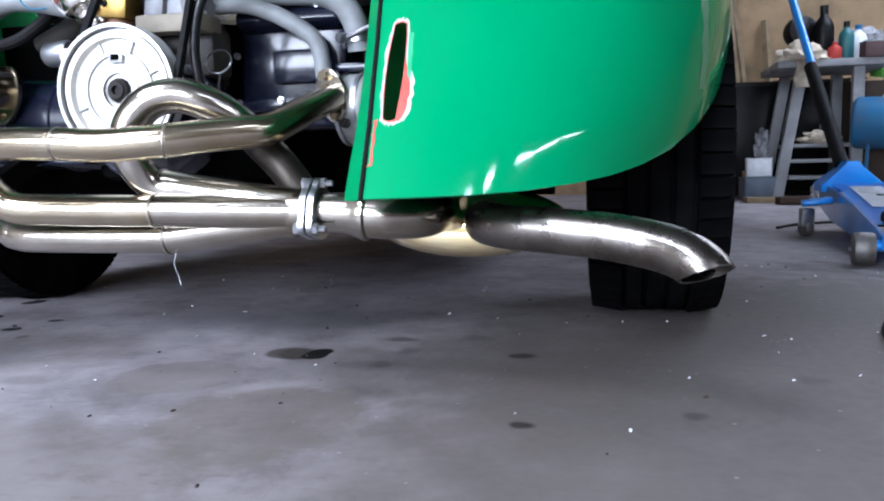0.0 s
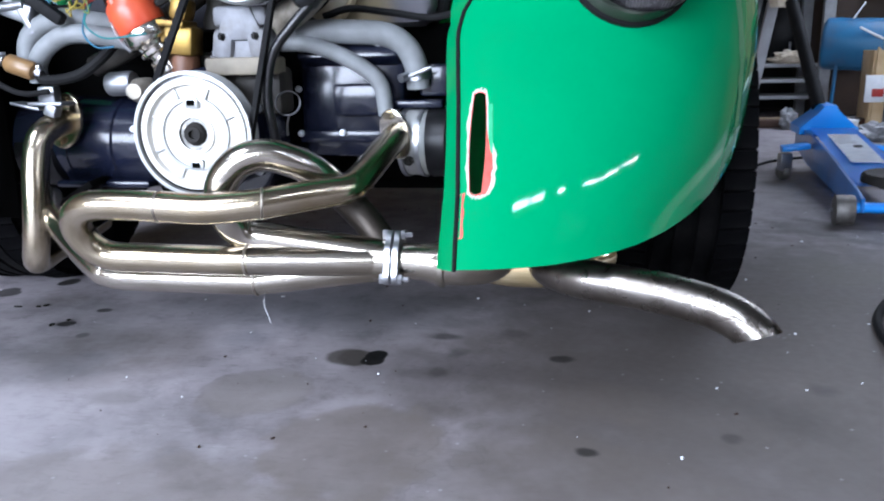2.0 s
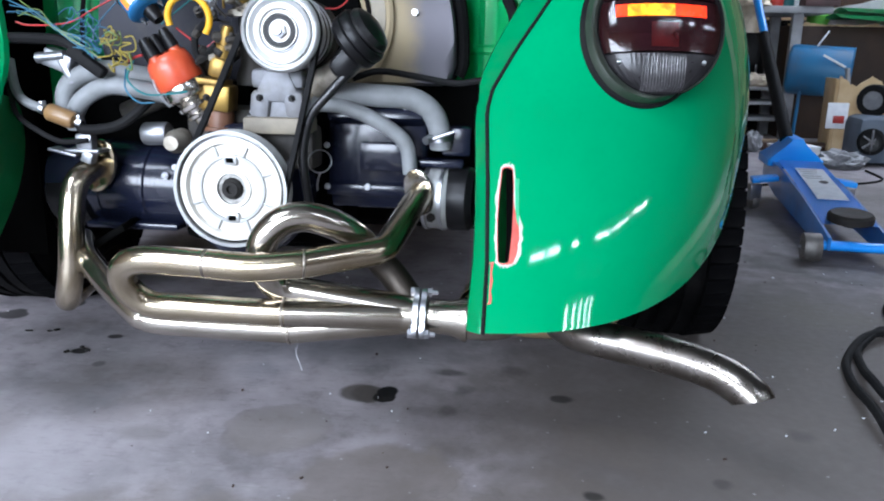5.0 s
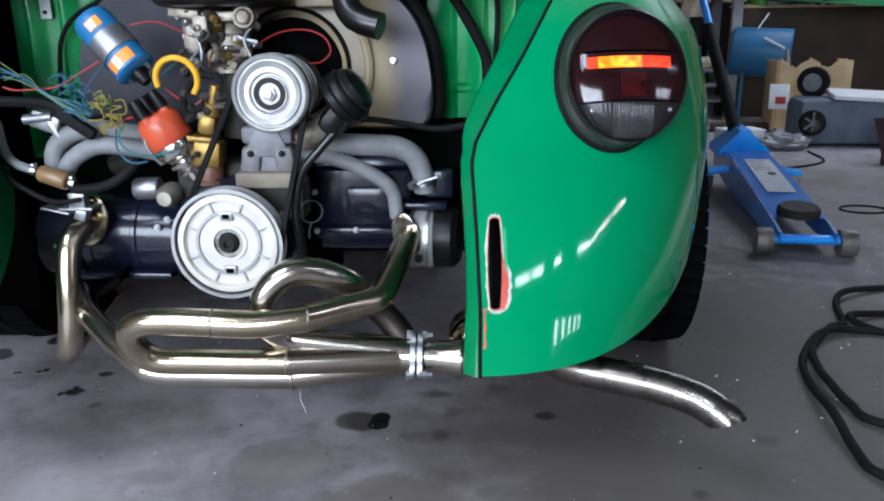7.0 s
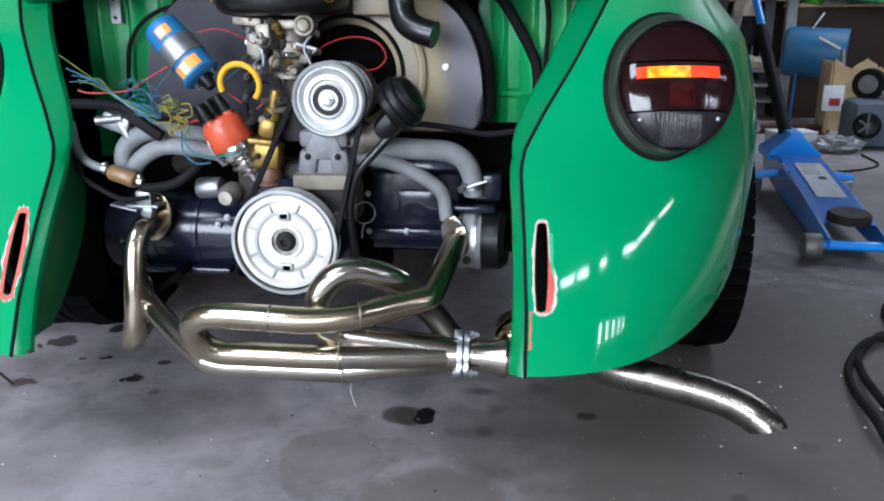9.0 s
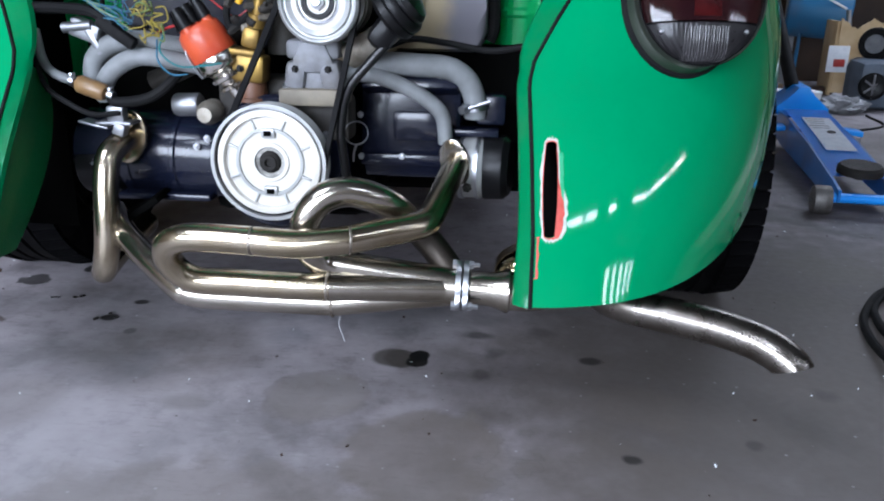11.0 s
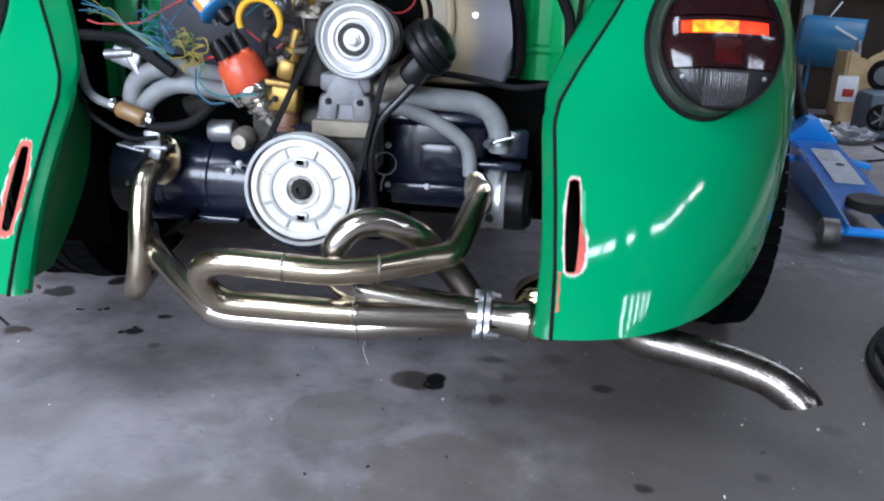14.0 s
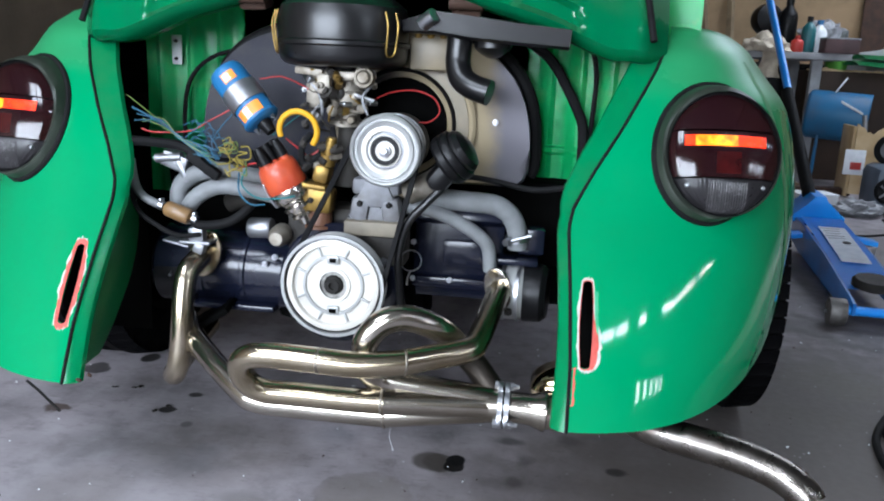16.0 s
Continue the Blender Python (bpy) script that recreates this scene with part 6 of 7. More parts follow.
# tinware
b = B()
lathe(b, [(0, 0.13), (0.062, 0.13), (0.074, 0.12), (0.076, 0.03), (0.0785, 0.028), (0.0785, 0.022), (0.076, 0.020), (0.076, -0.052), (0.080, -0.055), (0.080, -0.062), (0.077, -0.065), (0.077, -0.15), (0.0, -0.15)], (-0.262, 0.165, 0.383), (-1, 0, 0.03), 48)
tl = ep("cylinder_tin", b, TIN, "glossy blue-black cylinder tin")
b = B()
block(b, (-0.225, 0.12, 0.317), (0.17, 0.06, 0.012), (0, 0, 0), 0.004)
ep("tin_lip", b, TIN, "folded tin lip", tl)
for p in ((-0.155, 0.090, 0.41), (-0.345, 0.092, 0.375), (-0.135, 0.088, 0.425)):
    b = B()
    hexbolt(b, p, (0, -1, 0), 0.006, 0.004)
    ep("screw", b, ZINC, "bright screw", tl)
b = B()
slab(b, [(0.13, 0.36), (0.285, 0.36), (0.295, 0.40), (0.298, 0.525), (0.282, 0.548), (0.15, 0.548), (0.125, 0.52), (0.122, 0.40)], 0.12, upright(0.12), 0.012)
tr = ep("cylinder_tin", b, TIN, "glossy blue-black cylinder tin")
for c, sz, ro, bv in (((0.212, 0.115, 0.525), (0.165, 0.04, 0.035), (-25, 0, 0), 0.008), ((0.225, 0.112, 0.452), (0.085, 0.012, 0.05), (0, 0, 0), 0.005), ((0.20, 0.108, 0.395), (0.15, 0.01, 0.02), (0, 0, 0), 0.004),
                      ((0.31, 0.12, 0.445), (0.10, 0.05, 0.012), (0, 0, 0), 0.003), ((0.345, 0.14, 0.48), (0.05, 0.04, 0.05), (0, 0, 0), 0.006)):
    b = B()
    block(b, c, sz, ro, bv)
    ep("tin_step", b, TIN, "raised step of the tin", tr)
for p in ((0.128, 0.105, 0.40), (0.128, 0.105, 0.47), (0.198, 0.102, 0.402), (0.155, 0.095, 0.535), (0.262, 0.095, 0.538)):
    b = B()
    hexbolt(b, p, (0, -1, 0), 0.0055, 0.004)
    ep("screw", b, ZINC, "bright screw", tr)
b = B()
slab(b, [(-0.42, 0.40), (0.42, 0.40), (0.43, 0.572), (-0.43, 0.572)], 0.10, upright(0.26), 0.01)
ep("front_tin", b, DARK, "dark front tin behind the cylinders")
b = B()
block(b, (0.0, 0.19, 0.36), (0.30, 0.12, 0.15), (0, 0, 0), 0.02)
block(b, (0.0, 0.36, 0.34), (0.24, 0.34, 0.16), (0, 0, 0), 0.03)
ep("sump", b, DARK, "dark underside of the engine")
b = B()
lathe(b, [(0.0, 0.0), (0.108, 0.0), (0.112, -0.004), (0.112, -0.05), (0.0, -0.05)], (0.0, 0.045, 0.395), (0, -1, 0), 40)
ep("pulley_tin", b, TIN, "black tin behind the pulley")
# bright canister by the right port
b = B()
lathe(b, [(0, 0.024), (0.046, 0.024), (0.050, 0.020), (0.052, 0.012), (0.052, -0.012), (0.048, -0.02), (0, -0.02)], (0.318, 0.115, 0.385), (1, -0.12, 0), 36)
rk = ep("heat_exchanger_end", b, RIM_GREY, "pale banded heat exchanger end")
b = B()
lathe(b, [(0, 0.03), (0.045, 0.03), (0.054, 0.02), (0.056, -0.01), (0.05, -0.02)], (0.352, 0.12, 0.385), (1, -0.12, 0), 36)
ep("exchanger_drum", b, BLACK, "black drum", rk)
for x in (0.302, 0.330):
    b = B()
    lathe(b, [(0.0515, -0.003), (0.0545, -0.003), (0.0545, 0.003), (0.0515, 0.003)], (x, 0.115 - 0.12 * (x - 0.318), 0.385), (1, -0.12, 0), 36, True)
    ep("band", b, ZINC, "bright clamp band", rk)
b = B()
hexbolt(b, (0.312, 0.062, 0.362), (0, -1, 0), 0.008, 0.005)
ep("bolt", b, IRON, "", rk)
for s, x in ((-1, -0.36),):
    b = B()
    lathe(b, [(0, 0.03), (0.05, 0.03), (0.062, 0.02), (0.064, -0.05), (0.05, -0.06), (0, -0.06)], (x, 0.15, 0.37), (-1, 0, 0), 32)
    ep("heat_exchanger_end", b, BLACK, "black heat exchanger end")
b = B()
block(b, (-0.27, 0.05, 0.455), (0.06, 0.04, 0.006), (0, 0, 0), 0.002)
block(b, (-0.305, 0.045, 0.452), (0.05, 0.03, 0.004), (0, 12, 0), 0.001)
block(b, (-0.268, 0.045, 0.468), (0.03, 0.02, 0.03), (0, 0, 0), 0.004)
block(b, (-0.262, 0.04, 0.445), (0.02, 0.02, 0.02), (0, 20, 0), 0.003)
ep("riser_bracket", b, GREY_METAL, "grey metal riser bracket")


# ---- the exhaust ----
header = thing("exhaust_header", "polished stainless four-into-one exhaust header with turned-down tail pipe", "exhaust", (0.1, -0.1, 0.2))
XO = Vector((0.1, -0.1, 0.2))


def xp(name, bm, mat, label="", parent=None, sharp=40):
    bmesh.ops.translate(bm, verts=bm.verts, vec=-XO)
    return part(name, bm, mat, parent or header, label, sharp)


def primary(pts, r, mat, label, per=8):
    b = B()
    pipe(b, pts, r, 24, per)
    return xp("primary_pipe", b, mat, label)


def seam(parent, at, axis, r):
    b = B()
    lathe(b, [(r, -0.002), (r + 0.0006, -0.001), (r + 0.0007, 0.001), (r, 0.002)], at, axis, 28)
    xp("weld", b, WELD, "weld bead", parent)


R1 = 0.0205
pa = primary([(0.296, 0.072, 0.402), (0.287, 0.020, 0.387), (0.277, -0.045, 0.3655), (0.269, -0.085, 0.352), (0.2615, -0.104, 0.3465), (0.247, -0.117, 0.3445), (0.205, -0.139, 0.3405), (0.175, -0.1545, 0.337), (0.15, -0.164, 0.3345), (0.09, -0.176, 0.331),
              (0.03, -0.180, 0.334), (-0.035, -0.180, 0.336), (-0.074, -0.178, 0.333), (-0.099, -0.170, 0.319), (-0.108, -0.158, 0.295), (-0.097, -0.146, 0.269), (-0.074, -0.139, 0.255), (-0.03, -0.133, 0.252),
              (0.05, -0.130, 0.250), (0.125, -0.125, 0.249)], R1, STEEL_HOT, "straw-tinted looping primary pipe")
seam(pa, (0.03, -0.180, 0.334), (1, 0, 0), R1)
seam(pa, (0.162, -0.160, 0.3357), (0.93, 0.36, -0.08), R1)
primary([(-0.300, 0.055, 0.300), (-0.262, 0.005, 0.283), (-0.200, -0.045, 0.254), (-0.130, -0.088, 0.221), (-0.112, -0.094, 0.2155), (-0.092, -0.097, 0.213), (-0.06, -0.098, 0.2125), (0.03, -0.098, 0.212), (0.125, -0.098, 0.212)], R1, STEEL, "polished lowest primary pipe")
pc = primary([(-0.266, 0.078, 0.424), (-0.272, 0.045, 0.418), (-0.279, 0.020, 0.400), (-0.280, 0.004, 0.36), (-0.279, -0.006, 0.32), (-0.281, -0.012, 0.27), (-0.287, -0.012, 0.236), (-0.300, 0.000, 0.210), (-0.316, 0.03, 0.199), (-0.33, 0.12, 0.206), (-0.34, 0.25, 0.22)], R1, STEEL_HOT, "straw-tinted pipe dropping from the port")
primary([(0.228, -0.066, 0.345), (0.209, -0.086, 0.367), (0.184, -0.103, 0.384), (0.150, -0.114, 0.393), (0.116, -0.124, 0.383), (0.093, -0.130, 0.352), (0.092, -0.124, 0.312), (0.110, -0.108, 0.282), (0.15, -0.098, 0.270)], 0.0222, STEEL, "polished pipe looping back over itself")
primary([(0.306, -0.074, 0.252), (0.290, -0.062, 0.272), (0.268, -0.055, 0.298), (0.246, -0.057, 0.322), (0.2275, -0.0665, 0.3455)], 0.0218, STEEL_SHADED, "leg of the looping pipe, darkened for what it reflects")
b = B()
pipe(b, [(-0.274, 0.0, 0.256), (-0.255, 0.012, 0.256), (-0.235, 0.02, 0.256)], 0.012, 12)
xp("link_stub", b, STEEL_HOT, "small welded link", pc)
# collector
col_end = Vector((0.302, -0.084, 0.243))
starts = [((0.118, -0.125, 0.249), 0.0212), ((0.118, -0.098, 0.212), 0.0212), ((0.118, -0.104, 0.280), 0.0212), ((0.118, -0.070, 0.245), 0.0212)]
for i, (s, r) in enumerate(starts):
    b = B()
    s = Vector(s)
    e = col_end + (s - Vector((0.118, -0.1, 0.246))) * 0.22
    pipe(b, [s, s.lerp(e, 0.5), e], [r, r * 1.02, 0.0225], 24, 6)
    c = xp("collector_cone", b, STEEL, "polished merging cone of the collector")
    if i < 3:
        seam(c, s + Vector((0.004, 0, 0)), (1, 0, 0), r + 0.0004)
b = B()
pipe(b, [(0.29, -0.084, 0.243), (0.305, -0.084, 0.243), (0.312, -0.084, 0.243)], 0.0295, 28)
xp("collector_throat", b, STEEL, "collector throat")


def flange_plate(x, thick, turn, mat):
    b = B()
    pts = []
    for k in range(60):
        a = 2 * math.pi * k / 60
        r = 0.0345 + 0.0085 * max(0, math.cos(3 * (a - turn))) ** 2
        pts.append((r * math.cos(a), r * math.sin(a)))
    m = Matrix(((0, 0, 1, x), (1, 0, 0, -0.084), (0, 1, 0, 0.243), (0, 0, 0, 1)))
    slab(b, pts, thick, m, 0.0015)
    return xp("flange", b, mat, "thick steel flange plate")


f1 = flange_plate(0.318, 0.008, radians(90), ZINC)
f2 = flange_plate(0.329, 0.008, radians(90), ZINC)
for k in range(3):
    a = radians(90 + 120 * k)
    y, z = -0.084 + 0.0365 * math.cos(a), 0.243 + 0.0365 * math.sin(a)
    b = B()
    lathe(b, [(0, 0.0), (0.007, 0.0), (0.007, 0.006), (0.0038, 0.006), (0.0038, 0.015), (0, 0.015)], (0.329, y, z), (1, 0, 0), 6)
    lathe(b, [(0, 0.0), (0.0075, 0.0), (0.0075, 0.006), (0, 0.006)], (0.310, y, z), (-1, 0, 0), 6)
    xp("flange_bolt", b, ZINC, "bright flange bolt", f2)
# tail section
b = B()
lathe(b, [(0.024, 0.0), (0.0255, 0.012), (0.0265, 0.035), (0.031, 0.050), (0.0335, 0.056), (0.0335, 0.060), (0.031, 0.062), (0.0, 0.062)], (0.329, -0.084, 0.243), (0.998, 0.02, -0.06), 32)
xp("tail_neck", b, STEEL, "flared polished neck")
b = B()
pipe(b, [(0.388, -0.082, 0.239), (0.415, -0.079, 0.238), (0.438, -0.066, 0.237), (0.452, -0.04, 0.237), (0.456, 0.0, 0.238), (0.456, 0.05, 0.238)], 0.0295, 28, 8)
xp("silencer_inlet", b, STEEL, "polished bend into the silencer")
b = B()
lathe(b, [(0.0, 0.016), (0.026, 0.0145), (0.050, 0.010), (0.064, 0.003), (0.0705, -0.006), (0.072, -0.014), (0.072, -0.09), (0.06, -0.105), (0.0, -0.11)], (0.488, 0.03, 0.245), (0, -1, 0.12), 48)
bmesh.ops.scale(b, verts=b.verts, vec=(1.85, 1, 1), space=Matrix.Translation((-0.480, 0, 0)))
bmesh.ops.scale(b, verts=b.verts, vec=(1, 1, 0.68), space=Matrix.Translation((0, 0, -0.175)))
xp("silencer", b, GOLD, "straw-gold polished silencer end", None, 60)
b = B()
tp = [(x, y, z - 0.0015) for x, y, z in [(0.520, 0.045, 0.228), (0.522, 0.0, 0.227), (0.533, -0.04, 0.226), (0.562, -0.072, 0.224), (0.615, -0.096, 0.222), (0.68, -0.118, 0.217), (0.725, -0.135, 0.210), (0.752, -0.150, 0.2035), (0.772, -0.165, 0.194), (0.787, -0.176, 0.178), (0.795, -0.182, 0.150)]]
path = curve_points(tp, 8)
sweep(b, path, [0.0265, 0.027, 0.027, 0.027], 32, False)
# cut the mouth level
mouth = Vector((0.789, -0.178, 0.184))
geo = bmesh.ops.bisect_plane(b, geom=list(b.verts) + list(b.edges) + list(b.faces), plane_co=mouth, plane_no=Vector((0.26, -0.35, -0.90)).normalized(), clear_outer=True)
bmesh.ops.solidify(b, geom=list(b.faces), thickness=0.0018)
xp("tail_pipe", b, STEEL_TAIL, "stained turned-down tail pipe", None, 50)
b = B()
sweep(b, path[:-20], 0.0245, 24, True)
xp("tail_bore", b, DARK, "sooty pipe bore")


def port_flange(at, face, turn, mat, size=1.0):
    m = Matrix.Translation(at) @ Vector(face).to_track_quat('Z', 'Y').to_matrix().to_4x4() @ Matrix.Rotation(turn, 4, 'Z') @ Matrix.Scale(size, 4)
    b = B()
    pts = []
    for k in range(48):
        a = 2 * math.pi * k / 48
        r = 0.030 + 0.017 * abs(math.cos(a)) ** 3
        pts.append((r * math.cos(a), r * math.sin(a)))
    slab(b, pts, 0.008, m, 0.0015)
    f = xp("port_flange", b, mat, "bright exhaust port flange")
    for s in (-1, 1):
        b = B()
        lathe(b, [(0, 0.009), (0.0065, 0.009), (0.0065, 0.0), (0.009, 0.0), (0.009, -0.002)], m @ Vector((s * 0.036, 0, 0)), Vector(face), 6)
        xp("nut", b, STEEL_HOT, "tinted nut", f)
    return f


port_flange((0.2905, 0.064, 0.402), (-0.30, -0.92, -0.1), radians(103), BRIGHT, 0.84)
port_flange((-0.268, 0.072, 0.425), (-0.05, -0.98, -0.05), radians(70), STEEL_HOT)
b = B()
block(b, (-0.262, 0.08, 0.30), (0.10, 0.10, 0.012), (0, -32, 10), 0.003)
xp("heat_shield", b, DARK, "flat black bracket plate")

# ---- loose things on the floor ----
jack = thing("floor_jack", "blue trolley jack with white label, handle upright in a black sleeve", "floor jack", (1.55, 1.92, 0))
JM = Matrix.Rotation(radians(-6), 4, 'Z')
LONG = Matrix.Diagonal((0.8, 1.5, 1.0, 1.0))


def jp(name, bm, mat, label="", parent=None, sharp=35, rigid=False):
    if rigid:
        n = len(bm.verts)
        c = sum((v.co for v in bm.verts), Vector()) / n
        bmesh.ops.translate(bm, verts=bm.verts, vec=LONG @ c - c)
    else:
        bmesh.ops.transform(bm, matrix=LONG, verts=bm.verts)
    bmesh.ops.transform(bm, matrix=JM, verts=bm.verts)
    return part(name, bm, mat, parent or jack, label, sharp)


for s in (-1, 1):
    b = B()
    m = Matrix(((0, 0, s, s * 0.115), (1, 0, 0, 0), (0, 1, 0, 0), (0, 0, 0, 1)))
    slab(b, [(-0.42, 0.045), (-0.42, 0.085), (-0.36, 0.10), (-0.10, 0.15), (0.22, 0.185), (0.42, 0.185), (0.42, 0.10), (0.2, 0.06), (-0.3, 0.035)], 0.012, m, 0.003)
    jp("side_plate", b, JACK_BLUE, "blue side plate")
b = B()
strip(b, [[(-0.105, y, z), (0.105, y, z)] for y, z in ((-0.34, 0.105), (-0.1, 0.15), (0.10, 0.182), (0.24, 0.20))])
bmesh.ops.solidify(b, geom=list(b.faces), thickness=0.006)
cover = jp("cover_plate", b, JACK_BRIGHT, "blue cover plate")
b = B()
strip(b, [[(-0.062, y, z), (0.068, y, z)] for y, z in ((-0.17, 0.1435), (-0.1, 0.157), (0.10, 0.190), (0.12, 0.193))])
bmesh.ops.solidify(b, geom=list(b.faces), thickness=0.001)
lab = jp("label", b, STICKER, "pale instruction label", cover)
b = B()
lathe(b, [(0, 0.001), (0.016, 0.001), (0.016, -0.001)], (0.02, -0.02, 0.1715), (0, -0.16, 1), 20)
jp("label_mark", b, BLACK, "small dark printed mark", lab, rigid=True)
for k in range(5):
    b = B()
    block(b, (-0.01, 0.105 - 0.022 * k, 0.1905 - 0.0036 * k), (0.09 - 0.012 * (k % 3), 0.006, 0.0012), (9, 0, 0))
    jp("printed_line", b, GREY_METAL, "grey printed line", lab)
b = B()
lathe(b, [(0, 0.010), (0.02, 0.012), (0.062, 0.016), (0.070, 0.008), (0.070, -0.012), (0.04, -0.016), (0.02, -0.03), (0, -0.03)], (0, -0.33, 0.128), (0, -0.1, 1), 28)
jp("saddle", b, IRON, "black lifting saddle", rigid=True)
b = B()
block(b, (0, -0.24, 0.105), (0.07, 0.20, 0.03), (-8, 0, 0), 0.006)
jp("lift_arm", b, IRON, "dark lift arm")
b = B()
pipe(b, [(-0.17, -0.40, 0.055), (0.17, -0.40, 0.055)], 0.016, 16)
jp("front_axle", b, JACK_BRIGHT, "blue front axle tube")
for s in (-1, 1):
    b = B()
    lathe(b, [(0, 0.03), (0.02, 0.03), (0.044, 0.026), (0.046, 0.018), (0.046, -0.018), (0.044, -0.026), (0, -0.03)], (s * 0.165, -0.40, 0.046), (s, 0, 0), 28)
    w = jp("front_wheel", b, CASTER, "worn steel front wheel", rigid=True)
    b = B()
    hexbolt(b, (s * 0.195, -0.40, 0.046), (s, 0, 0), 0.012, 0.006)
    jp("axle_nut", b, ZINC, "", w, rigid=True)
    b = B()
    block(b, (s * 0.185, 0.16, 0.135), (0.13, 0.05, 0.022), (0, s * 6, 0), 0.004)
    wing = jp("caster_bracket", b, JACK_BRIGHT, "bright blue caster bracket")
    b = B()
    lathe(b, [(0, 0.016), (0.030, 0.016), (0.034, 0.010), (0.034, -0.010), (0.030, -0.016), (0, -0.016)], (s * 0.225, 0.18, 0.034), (0.9, 0.4, 0), 24)
    jp("caster_wheel", b, CASTER, "steel caster wheel", wing, rigid=True)
    b = B()
    block(b, (s * 0.225, 0.172, 0.075), (0.05, 0.035, 0.07), (0, 0, 20), 0.006)
    jp("caster_fork", b, ZINC, "bright caster fork", wing, rigid=True)
b = B()
slab(b, [(-0.14, 0.0), (-0.14, 0.03), (-0.05, 0.085), (-0.03, 0.12), (0.03, 0.12), (0.05, 0.085), (0.14, 0.03), (0.14, 0.0)], 0.16, Matrix.Translation((0, 0.28, 0.165)) @ FACING, 0.006)
bmesh.ops.transform(b, matrix=Matrix.Translation((0, 0.0, 0)), verts=b.verts)
jp("handle_yoke", b, JACK_BRIGHT, "bright blue handle yoke")
b = B()
block(b, (0, 0.30, 0.182), (0.215, 0.16, 0.01), (8, 0, 0), 0.003)
jp("rear_deck", b, JACK_BLUE, "blue rear deck")
b = B()
pipe(b, [(-0.02, 0.38, 0.27), (-0.055, 0.56, 0.50), (-0.09, 0.74, 0.73)], 0.030, 18, 4)
bmesh.ops.scale(b, verts=b.verts, vec=(1.2, 1, 1))
jp("handle_sleeve", b, RUBBER, "black foam handle sleeve")
b = B()
pipe(b, [(-0.087, 0.725, 0.71), (-0.12, 0.895, 0.93), (-0.167, 1.135, 1.24)], 0.0225, 16, 4)
bmesh.ops.scale(b, verts=b.verts, vec=(1.1, 1, 1))
jp("handle", b, JACK_BRIGHT, "bright blue jack handle")

# black cable coiled on the floor
b = B()
loops = [(1.45, -0.35), (1.22, -0.15), (1.10, -0.03), (1.09, 0.05), (1.10, 0.17), (1.12, 0.34), (1.16, 0.47), (1.25, 0.59), (1.36, 0.63), (1.55, 0.58), (1.85, 0.45), (2.05, 0.2),
         (1.8, -0.05), (1.45, 0.0), (1.19, 0.15), (1.16, 0.23), (1.15, 0.32), (1.17, 0.42), (1.2, 0.52), (1.28, 0.62), (1.34, 0.68), (1.38, 0.82), (1.43, 0.89), (1.57, 0.96),
         (1.8, 0.95), (1.9, 0.83), (1.7, 0.76), (1.47, 0.75), (1.36, 0.70), (1.41, 0.62), (1.6, 0.5)]
pipe(b, [(x, y, 0.009 + 0.012 * (k % 3 == 1)) for k, (x, y) in enumerate(loops)], 0.009, 10, 6)
tagged(solid("power_cable", b, RUBBER, "black rubber cable coiled loosely on the floor", "cable"))
b = B()
pipe(b, [(1.36, 2.55, 0.006), (1.50, 2.75, 0.006), (1.75, 2.9, 0.007), (2.05, 2.95, 0.006), (2.3, 3.15, 0.006), (2.35, 3.5, 0.006)], 0.006, 8, 6)
solid("air_line", b, RUBBER, "thin black line trailing across the floor", "cable")
b = B()
pipe(b, [(1.98 + 0.09 * math.cos(t), 1.98 + 0.07 * math.sin(t), 0.005) for t in [0.35 * k for k in range(19)]], 0.004, 8, 2)
solid("wire_ring", b, RUBBER, "small dark loop of wire on the floor", "wire")

# blue drum on legs
tank = thing("blue_tank", "blue round steel drum lying on a low stand", "drum", (2.48, 4.95, 0))
b = B()
lathe(b, [(0.0, -0.19), (0.15, -0.19), (0.172, -0.175), (0.178, -0.16), (0.178, 0.225), (0.182, 0.23), (0.178, 0.235), (0.168, 0.23), (0.165, 0.08), (0.0, 0.08)], (0, 0, 0.53), (0.93, -0.36, -0.05), 40)
part("drum", b, TANK_BLUE, tank, "blue painted drum")
for sx in (-1, 1):
    for sy in (-1, 1):
        b = B()
        pipe(b, [(0.11 * sx, 0.09 * sy - 0.04 * sx, 0.40), (0.14 * sx, 0.15 * sy - 0.04 * sx, 0.0)], 0.013, 10)
        part("leg", b, TANK_BLUE, tank)
b = B()
block(b, (0.05, -0.205, 0.60), (0.17, 0.010, 0.016), (0, 28, -20), 0.004)
part("strap", b, WHITE_PLASTIC, tank, "pale strap across the drum")
b = B()
block(b, (0.005, -0.06, 0.755), (0.011, 0.012, 0.13), (0, 32, 0), 0.004)
part("spout", b, STICKER, tank, "pale spout")
b = B()
pipe(b, [(0.135, -0.235, 0.555), (0.15, -0.25, 0.40), (0.165, -0.26, 0.15), (0.17, -0.26, 0.0)], 0.018, 10)
part("down_tube", b, GREY_METAL, tank, "grey down tube")

